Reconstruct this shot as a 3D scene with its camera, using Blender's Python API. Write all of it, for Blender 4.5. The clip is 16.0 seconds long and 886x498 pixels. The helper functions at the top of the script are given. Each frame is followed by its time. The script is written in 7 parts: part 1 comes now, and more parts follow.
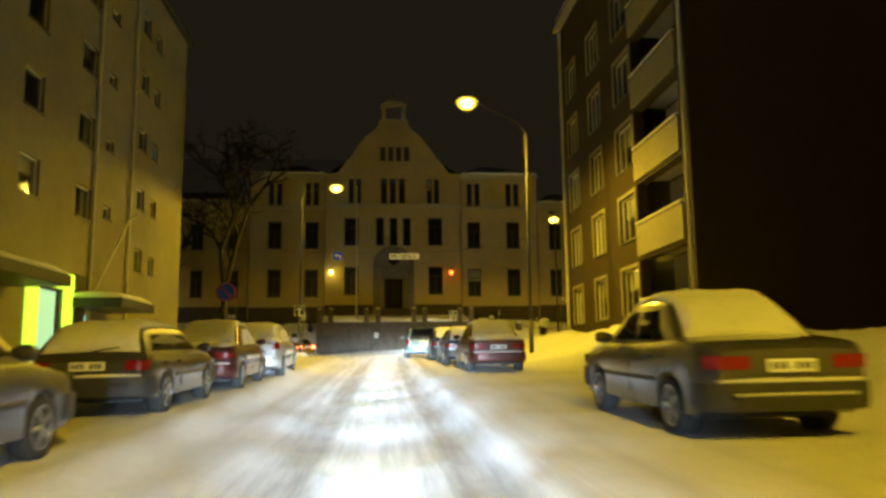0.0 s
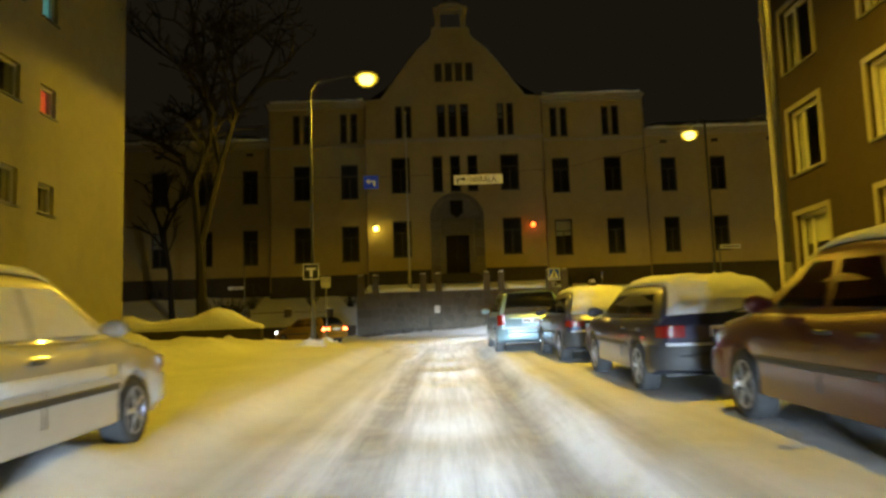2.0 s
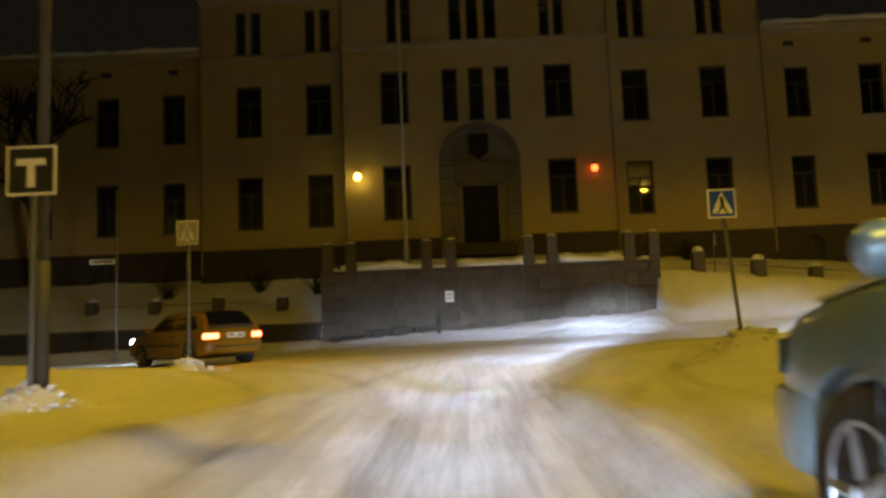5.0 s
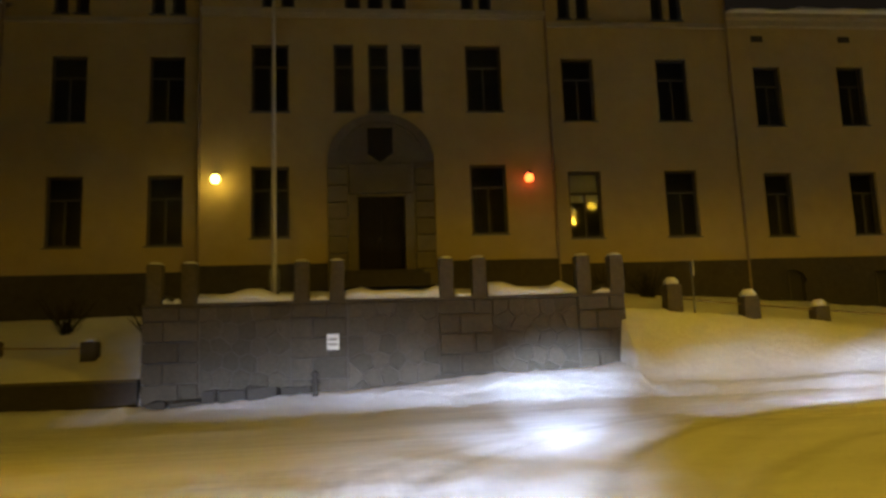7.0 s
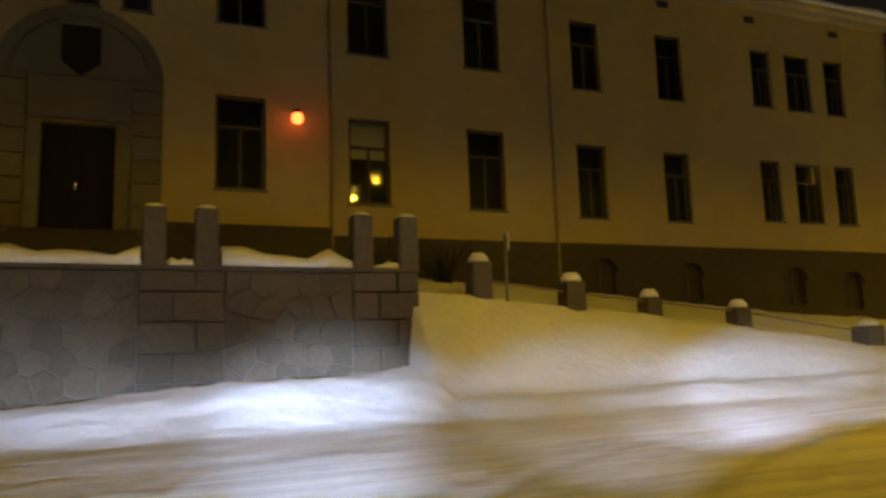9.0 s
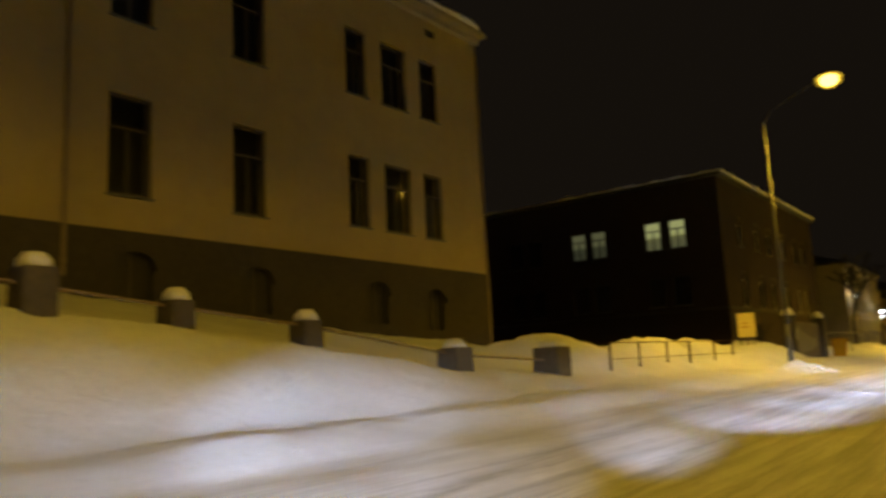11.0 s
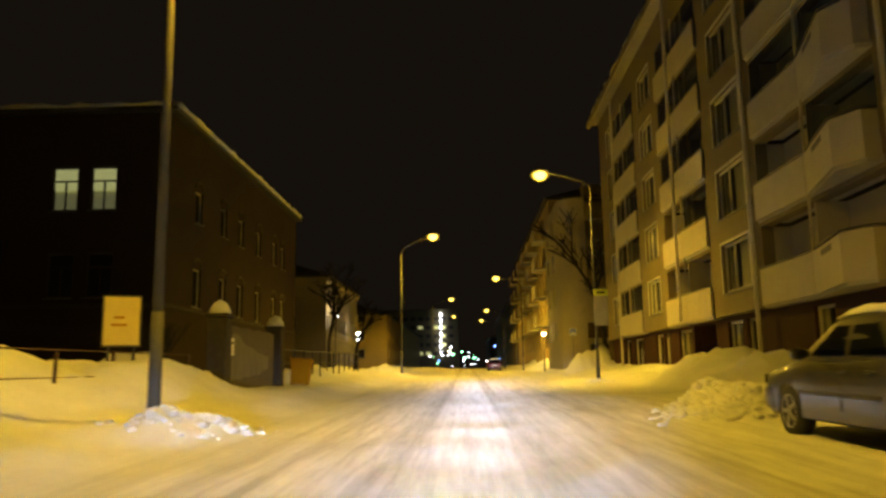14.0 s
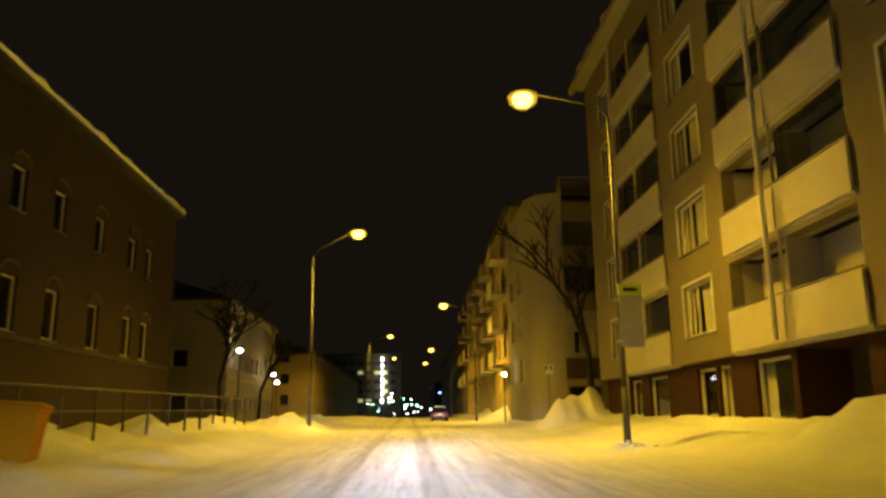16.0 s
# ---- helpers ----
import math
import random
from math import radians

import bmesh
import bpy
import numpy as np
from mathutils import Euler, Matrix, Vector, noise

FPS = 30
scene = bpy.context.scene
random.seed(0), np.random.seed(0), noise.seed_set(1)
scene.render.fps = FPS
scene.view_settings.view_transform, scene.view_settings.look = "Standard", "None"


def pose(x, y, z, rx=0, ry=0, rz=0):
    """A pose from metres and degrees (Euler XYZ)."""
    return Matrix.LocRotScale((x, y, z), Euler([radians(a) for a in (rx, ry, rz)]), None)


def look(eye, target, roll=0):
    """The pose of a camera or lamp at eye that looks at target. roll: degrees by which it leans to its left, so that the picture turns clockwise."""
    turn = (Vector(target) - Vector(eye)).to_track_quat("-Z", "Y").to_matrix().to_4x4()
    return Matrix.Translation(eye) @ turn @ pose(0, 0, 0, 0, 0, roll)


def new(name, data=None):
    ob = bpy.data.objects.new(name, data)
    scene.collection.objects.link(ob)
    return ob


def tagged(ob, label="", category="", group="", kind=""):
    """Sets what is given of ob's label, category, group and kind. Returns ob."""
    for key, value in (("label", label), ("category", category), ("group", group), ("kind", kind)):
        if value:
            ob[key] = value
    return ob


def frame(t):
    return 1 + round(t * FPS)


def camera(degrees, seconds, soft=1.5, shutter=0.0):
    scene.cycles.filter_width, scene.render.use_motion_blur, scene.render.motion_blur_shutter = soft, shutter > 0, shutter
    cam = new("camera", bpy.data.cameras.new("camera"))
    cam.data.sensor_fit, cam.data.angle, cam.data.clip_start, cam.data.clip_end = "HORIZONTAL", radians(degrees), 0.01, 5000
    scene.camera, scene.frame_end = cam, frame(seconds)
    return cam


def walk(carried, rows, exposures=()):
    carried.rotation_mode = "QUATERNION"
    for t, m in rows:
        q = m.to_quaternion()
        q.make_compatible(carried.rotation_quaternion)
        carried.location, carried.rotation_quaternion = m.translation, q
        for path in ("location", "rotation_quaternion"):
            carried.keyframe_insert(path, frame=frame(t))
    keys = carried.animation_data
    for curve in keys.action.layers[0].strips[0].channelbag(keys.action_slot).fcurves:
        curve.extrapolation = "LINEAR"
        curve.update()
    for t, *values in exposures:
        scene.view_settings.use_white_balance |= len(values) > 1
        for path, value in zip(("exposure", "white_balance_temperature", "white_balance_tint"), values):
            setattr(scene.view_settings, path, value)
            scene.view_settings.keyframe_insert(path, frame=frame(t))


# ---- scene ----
cam = camera(60.0, 16.0, soft=2.8, shutter=0.4)
PATH = [
    (0, (-0.091, 0.183, 1.168), (0.067, 2.157, 1.454), -0.7),
    (0.5, (-0.222, 5.09, 1.237), (-0.108, 7.055, 1.588), -1.3),
    (1, (-0.246, 9.445, 1.396), (-0.235, 11.42, 1.71), -2.2),
    (1.5, (-0.268, 13.581, 1.583), (-0.26, 15.565, 1.834), -2.2),
    (2, (-0.199, 17.633, 1.69), (-0.195, 19.621, 1.912), -1.9),
    (2.5, (-0.206, 21.549, 1.805), (-0.198, 23.536, 2.029), -1.9),
    (3, (-0.165, 24.943, 1.882), (-0.236, 26.929, 2.109), -2.7),
    (5.5, (0.041, 38.668, 2.205), (0.017, 40.658, 2.403), -1.8),
    (6, (0.236, 41.021, 2.286), (0.331, 42.988, 2.638), -2.5),
    (6.5, (0.174, 43.178, 2.354), (0.31, 45.144, 2.698), -2.8),
    (7, (0.264, 45.175, 2.402), (0.473, 47.139, 2.717), -2.1),
    (7.5, (0.711, 47.018, 2.448), (1.051, 48.966, 2.749), -0.3),
    (8, (1.082, 48.691, 2.482), (1.553, 50.612, 2.778), -0.6),
    (10.5, (5.361, 55.51, 2.621), (6.7, 56.962, 2.931), -2.8),
    (11, (7.0, 56.437, 2.62), (8.566, 57.64, 2.934), -2.8),
    (11.5, (9.323, 57.711, 2.694), (11.105, 58.572, 2.979), -1.8),
    (12, (11.94, 58.116, 2.702), (13.84, 58.667, 3.002), -1.0),
    (12.5, (14.71, 58.594, 2.698), (16.659, 58.952, 2.967), -1.2),
    (13, (18.234, 59.032, 2.732), (20.206, 59.261, 2.976), 0.2),
    (13.5, (21.74, 59.178, 2.761), (23.712, 59.292, 3.076), -0.5),
    (14, (25.518, 59.265, 2.802), (27.493, 59.319, 3.116), -0.9),
    (14.5, (29.412, 59.259, 2.803), (31.379, 59.279, 3.162), -0.6),
    (15, (33.302, 59.194, 2.915), (35.269, 59.193, 3.278), -0.7),
    (15.5, (37.093, 59.072, 3.004), (39.052, 59.028, 3.402), -0.2),
    (16, (41.153, 58.834, 2.994), (43.104, 58.746, 3.425), -0.7),
]
EXPOSURES = [(0.0, 2.0, 6400, -5), (1.0, 2.0, 6400, -5), (3.0, 1.1, 6400, 0), (5.5, 1.2, 6200, 10), (8.0, 1.4, 6200, 13), (11.0, 1.1, 6300, 14), (13.0, 1.15, 6500, 15), (16.0, 1.2, 6500, 14)]
walk(cam, [(t, look(eye, target, roll)) for t, eye, target, roll in PATH], exposures=EXPOSURES)

# ---- night sky: a dim brown glow of the town ----
world = bpy.data.worlds.new("night_sky")
scene.world = world
world.use_nodes = True
sky = world.node_tree.nodes["Background"]
sky.inputs["Color"].default_value = (1.0, 0.74, 0.46, 1.0)
sky.inputs["Strength"].default_value = 0.0031

SODIUM = (1.0, 0.605, 0.035)
LAMP_WATTS = 3000.0
# unseen fixed spots added along the drive to imitate the moving car's dipped beam (x, y, heading from north, share,
# width, tilt)
BEAM_WATTS = 4000.0
BEAM_STOPS = [(-0.2, -4.9 + 3.2 * k, 0, 1.0 if k < 7 else 0.75, 3.0 if k < 6 else 2.3, 87.9 if k < 12 else 87.3) for k in range(15)]
BEAM_STOPS += [(0.0, 42.6, 3, 0.8, 2.6, 87.3), (0.3, 45.2, 8, 1.1, 2.4, 87.3), (1.1, 48.7, 13, 1.4, 2.6, 87.3), (1.3, 49.4, 14.5, 3.4, 1.3, 88.7), (3.2, 52.6, 31, 0.6, 2.0, 88.0), (5.0, 55.0, 42, 0.6, 2.6, 86.6), (5.2, 55.2, 45.5, 1.7, 1.6, 88.2), (7.0, 56.4, 55, 0.75, 1.6, 87.9), (9.6, 57.5, 66, 1.0, 1.6, 87.4)]
BEAM_STOPS += [(13.0 + 3.2 * k, 58.4 + 0.9 * min(k / 3.0, 1.0) - 0.004 * k * k, min(78 + 3.5 * k, 91), 1.05, 2.6, 86.9) for k in range(15)]

# ---- materials ----
def nodes_of(name):
    m = bpy.data.materials.new(name)
    m.use_nodes = True
    nt = m.node_tree
    return m, nt, nt.nodes["Principled BSDF"]


def ramp(nt, fac, stops):
    r = nt.nodes.new("ShaderNodeValToRGB")
    el = r.color_ramp.elements
    while len(el) < len(stops):
        el.new(0.5)
    for e, (p, c) in zip(el, stops):
        e.position, e.color = p, (*c, 1.0)
    nt.links.new(fac, r.inputs["Fac"])
    return r.outputs["Color"]


def tex(nt, scale, detail=4.0, rough=0.6, stretch=(1, 1, 1), kind="Object"):
    co = nt.nodes.new("ShaderNodeTexCoord")
    mp = nt.nodes.new("ShaderNodeMapping")
    mp.inputs["Scale"].default_value = stretch
    nt.links.new(co.outputs[kind], mp.inputs["Vector"])
    n = nt.nodes.new("ShaderNodeTexNoise")
    n.inputs["Scale"].default_value, n.inputs["Detail"].default_value, n.inputs["Roughness"].default_value = scale, detail, rough
    nt.links.new(mp.outputs["Vector"], n.inputs["Vector"])
    return n.outputs["Fac"]


def mixed(nt, a, b, fac, mode="MIX"):
    m = nt.nodes.new("ShaderNodeMix")
    m.data_type, m.blend_type = "RGBA", mode
    for v, k in ((a, 6), (b, 7)):
        if isinstance(v, tuple):
            m.inputs[k].default_value = (*v, 1.0)
        else:
            nt.links.new(v, m.inputs[k])
    if isinstance(fac, float):
        m.inputs[0].default_value = fac
    else:
        nt.links.new(fac, m.inputs[0])
    return m.outputs[2]


def bump(nt, bsdf, height, strength=0.3, dist=0.02):
    b = nt.nodes.new("ShaderNodeBump")
    b.inputs["Strength"].default_value, b.inputs["Distance"].default_value = strength, dist
    nt.links.new(height, b.inputs["Height"])
    nt.links.new(b.outputs["Normal"], bsdf.inputs["Normal"])


def surface(name, dark, light, scale=3.0, rough=0.8, metal=0.0, stain=0.35, stain_scale=0.35, bump_s=0.25, bump_d=0.01, grain=40.0, stretch=(1, 1, 1), vary=0.0, coat=0.0, spec=0.35):
    """A two-scale surface: broad stains and fine grain with relief; vary gives each piece its own shade."""
    m, nt, p = nodes_of(name)
    broad = ramp(nt, tex(nt, stain_scale, 5, 0.65, stretch), [(0.3, dark), (0.7, light)])
    fine = ramp(nt, tex(nt, scale, 6, 0.7, stretch), [(0.25, dark), (0.75, light)])
    col = mixed(nt, fine, broad, stain)
    if vary:
        info = nt.nodes.new("ShaderNodeObjectInfo")
        shade = ramp(nt, info.outputs["Random"], [(0.0, (1 - vary,) * 3), (1.0, (1 + vary * 0.5,) * 3)])
        col = mixed(nt, col, shade, 1.0, "MULTIPLY")
    nt.links.new(col, p.inputs["Base Color"])
    p.inputs["Roughness"].default_value, p.inputs["Metallic"].default_value = rough, metal
    p.inputs["Coat Weight"].default_value = coat
    p.inputs["Specular IOR Level"].default_value = spec
    bump(nt, p, tex(nt, grain, 5, 0.7, stretch), bump_s, bump_d)
    return m


def glow(name, colour, strength):
    m, nt, p = nodes_of(name)
    p.inputs["Base Color"].default_value = (*colour, 1.0)
    p.inputs["Emission Color"].default_value = (*colour, 1.0)
    p.inputs["Emission Strength"].default_value = strength
    return m


def halo_glow(name, colour, strength):
    """A half-clear glowing shell that imitates the halo round a burner."""
    m, nt, p = nodes_of(name)
    em, clear, mix = nt.nodes.new("ShaderNodeEmission"), nt.nodes.new("ShaderNodeBsdfTransparent"), nt.nodes.new("ShaderNodeMixShader")
    em.inputs["Color"].default_value, em.inputs["Strength"].default_value = (*colour, 1.0), strength
    mix.inputs[0].default_value = 0.5
    nt.links.new(clear.outputs[0], mix.inputs[1])
    nt.links.new(em.outputs[0], mix.inputs[2])
    nt.links.new(mix.outputs[0], nt.nodes["Material Output"].inputs["Surface"])
    nt.nodes.remove(p)
    return m


def glass_mat(name, tint, rough=0.03):
    m, nt, p = nodes_of(name)
    p.inputs["Base Color"].default_value = (*tint, 1.0)
    p.inputs["Roughness"].default_value = rough
    p.inputs["Transmission Weight"].default_value = 1.0
    p.inputs["IOR"].default_value = 1.3
    return m


def snow_mat(name, worn):
    """Snow with crumbly grain; where worn, the packed track shows greyer and smoother."""
    m, nt, p = nodes_of(name)
    base = ramp(nt, tex(nt, 0.25, 6, 0.65, kind="Object"), [(0.3, (0.60, 0.615, 0.64)), (0.7, (0.84, 0.85, 0.87))])
    grit = ramp(nt, tex(nt, 9.0, 8, 0.75), [(0.30, (0.55, 0.55, 0.55)), (0.48, (0.85, 0.85, 0.86))])
    col = mixed(nt, base, grit, 0.45, "MULTIPLY")
    broad = nt.nodes.new("ShaderNodeMath")
    broad.operation = "MULTIPLY_ADD"
    nt.links.new(tex(nt, 1.1, 6, 0.6), broad.inputs[0])
    broad.inputs[1].default_value = 1.4
    nt.links.new(tex(nt, 5.0, 10, 0.75), broad.inputs[2])
    relief = broad.outputs[0]
    if worn:
        at = nt.nodes.new("ShaderNodeAttribute")
        at.attribute_name = "wear"
        breakup = ramp(nt, tex(nt, 2.2, 8, 0.7), [(0.28, (0.78, 0.78, 0.78)), (0.52, (1, 1, 1))])
        wear = mixed(nt, at.outputs["Color"], breakup, 1.0, "MULTIPLY")
        packed = ramp(nt, tex(nt, 3.0, 8, 0.7), [(0.3, (0.24, 0.24, 0.245)), (0.75, (0.40, 0.40, 0.405))])
        bw = nt.nodes.new("ShaderNodeRGBToBW")
        nt.links.new(wear, bw.inputs[0])
        col = mixed(nt, col, packed, bw.outputs[0])
        rr = nt.nodes.new("ShaderNodeMapRange")
        rr.inputs["To Min"].default_value, rr.inputs["To Max"].default_value = 0.8, 0.62
        nt.links.new(bw.outputs[0], rr.inputs["Value"])
        nt.links.new(rr.outputs[0], p.inputs["Roughness"])
        # fine scuffs drawn out along the direction of travel of each street
        fl = nt.nodes.new("ShaderNodeAttribute")
        fl.attribute_name = "flow"
        ln = nt.nodes.new("ShaderNodeAttribute")
        ln.attribute_name = "lane"
        along_y = ramp(nt, tex(nt, 1.0, 6, 0.7, (6.0, 0.32, 1.0)), [(0.34, (0.68, 0.68, 0.69)), (0.60, (1.05, 1.05, 1.05))])
        along_x = ramp(nt, tex(nt, 1.0, 6, 0.7, (0.32, 6.0, 1.0)), [(0.34, (0.68, 0.68, 0.69)), (0.60, (1.05, 1.05, 1.05))])
        scuff = mixed(nt, along_y, along_x, fl.outputs["Fac"])
        scuff = mixed(nt, (1.0, 1.0, 1.0), scuff, ln.outputs["Fac"])
        col = mixed(nt, col, scuff, 1.0, "MULTIPLY")
        rb = nt.nodes.new("ShaderNodeRGBToBW")
        nt.links.new(scuff, rb.inputs[0])
        hs = nt.nodes.new("ShaderNodeMath")
        hs.operation = "MULTIPLY_ADD"
        nt.links.new(rb.outputs[0], hs.inputs[0])
        hs.inputs[1].default_value = 0.35
        nt.links.new(relief, hs.inputs[2])
        relief = hs.outputs[0]
    else:
        p.inputs["Roughness"].default_value = 0.75
    nt.links.new(col, p.inputs["Base Color"])
    p.inputs["Subsurface Weight"].default_value = 0.0
    p.inputs["Specular IOR Level"].default_value = 0.25
    bump(nt, p, relief, 0.75, 0.09)
    return m


SNOW_GROUND = snow_mat("trodden_snow", True)
SNOW = snow_mat("fresh_snow", False)
PLASTER_OCHRE = surface("ochre_plaster", (0.27, 0.212, 0.095), (0.375, 0.30, 0.14), 2.0, 0.9, stain=0.6, grain=60, bump_d=0.006)
PLASTER_TRIM = surface("pale_plaster_trim", (0.27, 0.235, 0.17), (0.36, 0.32, 0.235), 2.5, 0.9)
GRANITE = surface("grey_granite", (0.045, 0.038, 0.028), (0.125, 0.108, 0.080), 9.0, 0.85, stain=0.4, grain=14, bump_s=1.0, bump_d=0.06, vary=0.22)
GRANITE_DARK = surface("plinth_granite", (0.024, 0.020, 0.017), (0.066, 0.056, 0.047), 5.0, 0.9, stain=0.45, grain=20, bump_s=0.6, bump_d=0.03)
PORTAL_STONE = surface("portal_granite", (0.10, 0.088, 0.068), (0.165, 0.147, 0.115), 4.0, 0.9, stain=0.5, grain=20, bump_s=0.6, bump_d=0.03, vary=0.15)
MORTAR = surface("dark_mortar", (0.08, 0.075, 0.066), (0.15, 0.14, 0.125), 8, 0.95)
FRAME_DARK = surface("dark_window_frame", (0.045, 0.035, 0.03), (0.075, 0.06, 0.05), 6, 0.6)
FRAME_WHITE = surface("white_window_frame", (0.30, 0.288, 0.26), (0.41, 0.395, 0.36), 6, 0.55)
DOOR_DARK = surface("dark_oak_door", (0.012, 0.010, 0.008), (0.024, 0.019, 0.014), 5, 0.85, spec=0.1, stretch=(6, 6, 0.5))
ROOF_METAL = surface("dark_sheet_roof", (0.03, 0.03, 0.032), (0.07, 0.068, 0.066), 2, 0.6, metal=0.3)
GALVANISED = surface("galvanised_steel", (0.08, 0.08, 0.08), (0.15, 0.15, 0.145), 6, 0.55, metal=0.4)
MAST = surface("weathered_steel_mast", (0.040, 0.040, 0.038), (0.080, 0.080, 0.076), 6, 0.7)
PIPE_DARK = surface("painted_drainpipe", (0.15, 0.115, 0.07), (0.22, 0.17, 0.11), 5, 0.6)
FENCE_BROWN = surface("dark_brown_fence_paint", (0.035, 0.018, 0.010), (0.065, 0.035, 0.020), 6, 0.7)
RAIL_DARK = surface("dark_painted_rail", (0.03, 0.03, 0.032), (0.06, 0.058, 0.056), 6, 0.6)
PIPE_PALE = surface("pale_drainpipe", (0.40, 0.38, 0.33), (0.52, 0.49, 0.43), 5, 0.55)
PLASTER_CREAM = surface("cream_plaster", (0.20, 0.18, 0.11), (0.285, 0.26, 0.17), 2.0, 0.9, stain=0.5, grain=60)
BRICK_RED = surface("brown_brick_render", (0.030, 0.020, 0.011), (0.050, 0.034, 0.018), 3.0, 0.9, stain=0.45, grain=30, bump_s=0.4)
BRICK_DARK = surface("dark_red_brick", (0.028, 0.021, 0.018), (0.048, 0.035, 0.030), 4.0, 0.9, stain=0.5, grain=24, bump_s=0.5, spec=0.15)
PANEL_GREY = surface("grey_brown_facade", (0.115, 0.096, 0.05), (0.17, 0.143, 0.076), 2.0, 0.85, stain=0.5)
PANEL_PALE = surface("pale_balcony_panel", (0.30, 0.275, 0.21), (0.39, 0.36, 0.285), 2.0, 0.7, stain=0.5, grain=10)
PANEL_TAN = surface("tan_loggia_panel", (0.19, 0.17, 0.125), (0.27, 0.245, 0.185), 2.0, 0.75, stain=0.5, grain=10)
SHOP_DARK = surface("dark_red_shopfront", (0.022, 0.009, 0.007), (0.040, 0.016, 0.012), 4, 0.75, spec=0.12)
CONCRETE = surface("concrete", (0.26, 0.25, 0.23), (0.38, 0.37, 0.34), 3, 0.9)
# near-black colour stands in for the darkness inside rooms and cars
INTERIOR = surface("painted_room_dark", (0.035, 0.032, 0.03), (0.06, 0.055, 0.05), 1, 0.95, spec=0.1)
CURTAIN = surface("pale_curtain", (0.28, 0.26, 0.22), (0.42, 0.39, 0.33), 4, 0.95, stretch=(14, 14, 0.4))
GLASS = glass_mat("window_glass", (0.80, 0.84, 0.84))
CAR_GLASS = glass_mat("car_glass", (0.30, 0.33, 0.33))
RUBBER = surface("tyre_rubber", (0.018, 0.018, 0.018), (0.04, 0.04, 0.04), 12, 0.85)
RIM = surface("alloy_rim", (0.30, 0.30, 0.31), (0.48, 0.48, 0.48), 10, 0.35, metal=0.8)
TRIM_BLACK = surface("black_plastic", (0.02, 0.02, 0.02), (0.045, 0.045, 0.045), 12, 0.55)
CHROME = surface("chrome", (0.55, 0.55, 0.55), (0.7, 0.7, 0.7), 8, 0.15, metal=1.0)
BARK = surface("tree_bark", (0.009, 0.008, 0.006), (0.022, 0.018, 0.014), 8, 0.95, stretch=(3, 3, 0.6))
TWIG = surface("bare_twigs", (0.008, 0.007, 0.006), (0.017, 0.014, 0.011), 6, 0.95)
HEDGE_DARK = surface("dark_low_wall_stone", (0.03, 0.026, 0.021), (0.065, 0.058, 0.048), 7, 0.95, bump_s=0.7, bump_d=0.04)
SIGN_BLUE = surface("blue_sign_sheet", (0.015, 0.06, 0.80), (0.022, 0.08, 0.90), 5, 0.45)
SIGN_WHITE = surface("white_sign_sheet", (0.72, 0.72, 0.72), (0.82, 0.82, 0.82), 5, 0.45)
SIGN_FROSTED = surface("frosted_sign_sheet", (0.10, 0.10, 0.16), (0.20, 0.20, 0.26), 14, 0.8)
SIGN_RIME = surface("rime_on_sign", (0.24, 0.24, 0.25), (0.36, 0.36, 0.37), 14, 0.9)
SIGN_RED = surface("red_sign_sheet", (0.26, 0.012, 0.012), (0.34, 0.02, 0.02), 5, 0.45)
SIGN_BLACK = surface("black_sign_print", (0.015, 0.015, 0.015), (0.03, 0.03, 0.03), 5, 0.5)
SIGN_YELLOW = surface("yellow_sheet", (0.46, 0.38, 0.10), (0.56, 0.47, 0.14), 5, 0.5)
SIGN_LIME = surface("lime_sign_sheet", (0.50, 0.62, 0.06), (0.60, 0.72, 0.08), 5, 0.5)
ORANGE_BOX = surface("orange_plastic_bin", (0.26, 0.125, 0.003), (0.33, 0.165, 0.004), 4, 0.85, spec=0.05)
THROWN_SNOW = surface("thrown_snow_crust", (0.10, 0.09, 0.065), (0.24, 0.22, 0.165), 5, 0.9, stain=0.5, stain_scale=1.2, stretch=(3, 3, 0.7))
GATE_BROWN = surface("brown_gate_boards", (0.074, 0.062, 0.046), (0.118, 0.099, 0.074), 4, 0.8, stretch=(8, 8, 0.6))
PLATE_WHITE = surface("plate_white", (0.66, 0.68, 0.72), (0.78, 0.80, 0.83), 8, 0.4)
TAIL_RED = surface("tail_lamp_red", (0.14, 0.006, 0.005), (0.22, 0.01, 0.008), 10, 0.2)
TAIL_LIT = glow("lit_tail_lamp", (1.0, 0.10, 0.03), 10.0)
LAMP_LENS = glow("sodium_burner", (1.0, 0.66, 0.10), 5.0)
# yellow glow of the shell imitates the glare round the lamp
LAMP_BOWL = halo_glow("halo_bowl", (1.0, 0.62, 0.03), 0.45)
LAMP_YELLOW = glow("yellow_globe", (1.0, 0.72, 0.12), 6.0)
LAMP_RED = glow("red_globe", (1.0, 0.12, 0.02), 2.5)
LIT_ROOM = glow("lit_room_blind", (0.86, 0.86, 0.34), 0.17)
LIT_DIM = glow("dim_room_blind", (0.80, 0.78, 0.36), 0.05)
LIT_FAINT = glow("faint_room_wall", (0.70, 0.74, 0.42), 0.018)
LIT_WHITE = glow("white_lamp", (0.9, 0.95, 1.0), 5.0)
LIT_RED = glow("red_lit_blind", (0.80, 0.10, 0.06), 0.10)
LIT_CYAN = glow("blue_green_lit_blind", (0.25, 0.62, 0.58), 0.12)
LIT_WARM = glow("warm_lamp", (1.0, 0.75, 0.35), 14.0)
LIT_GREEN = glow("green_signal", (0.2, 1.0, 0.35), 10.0)
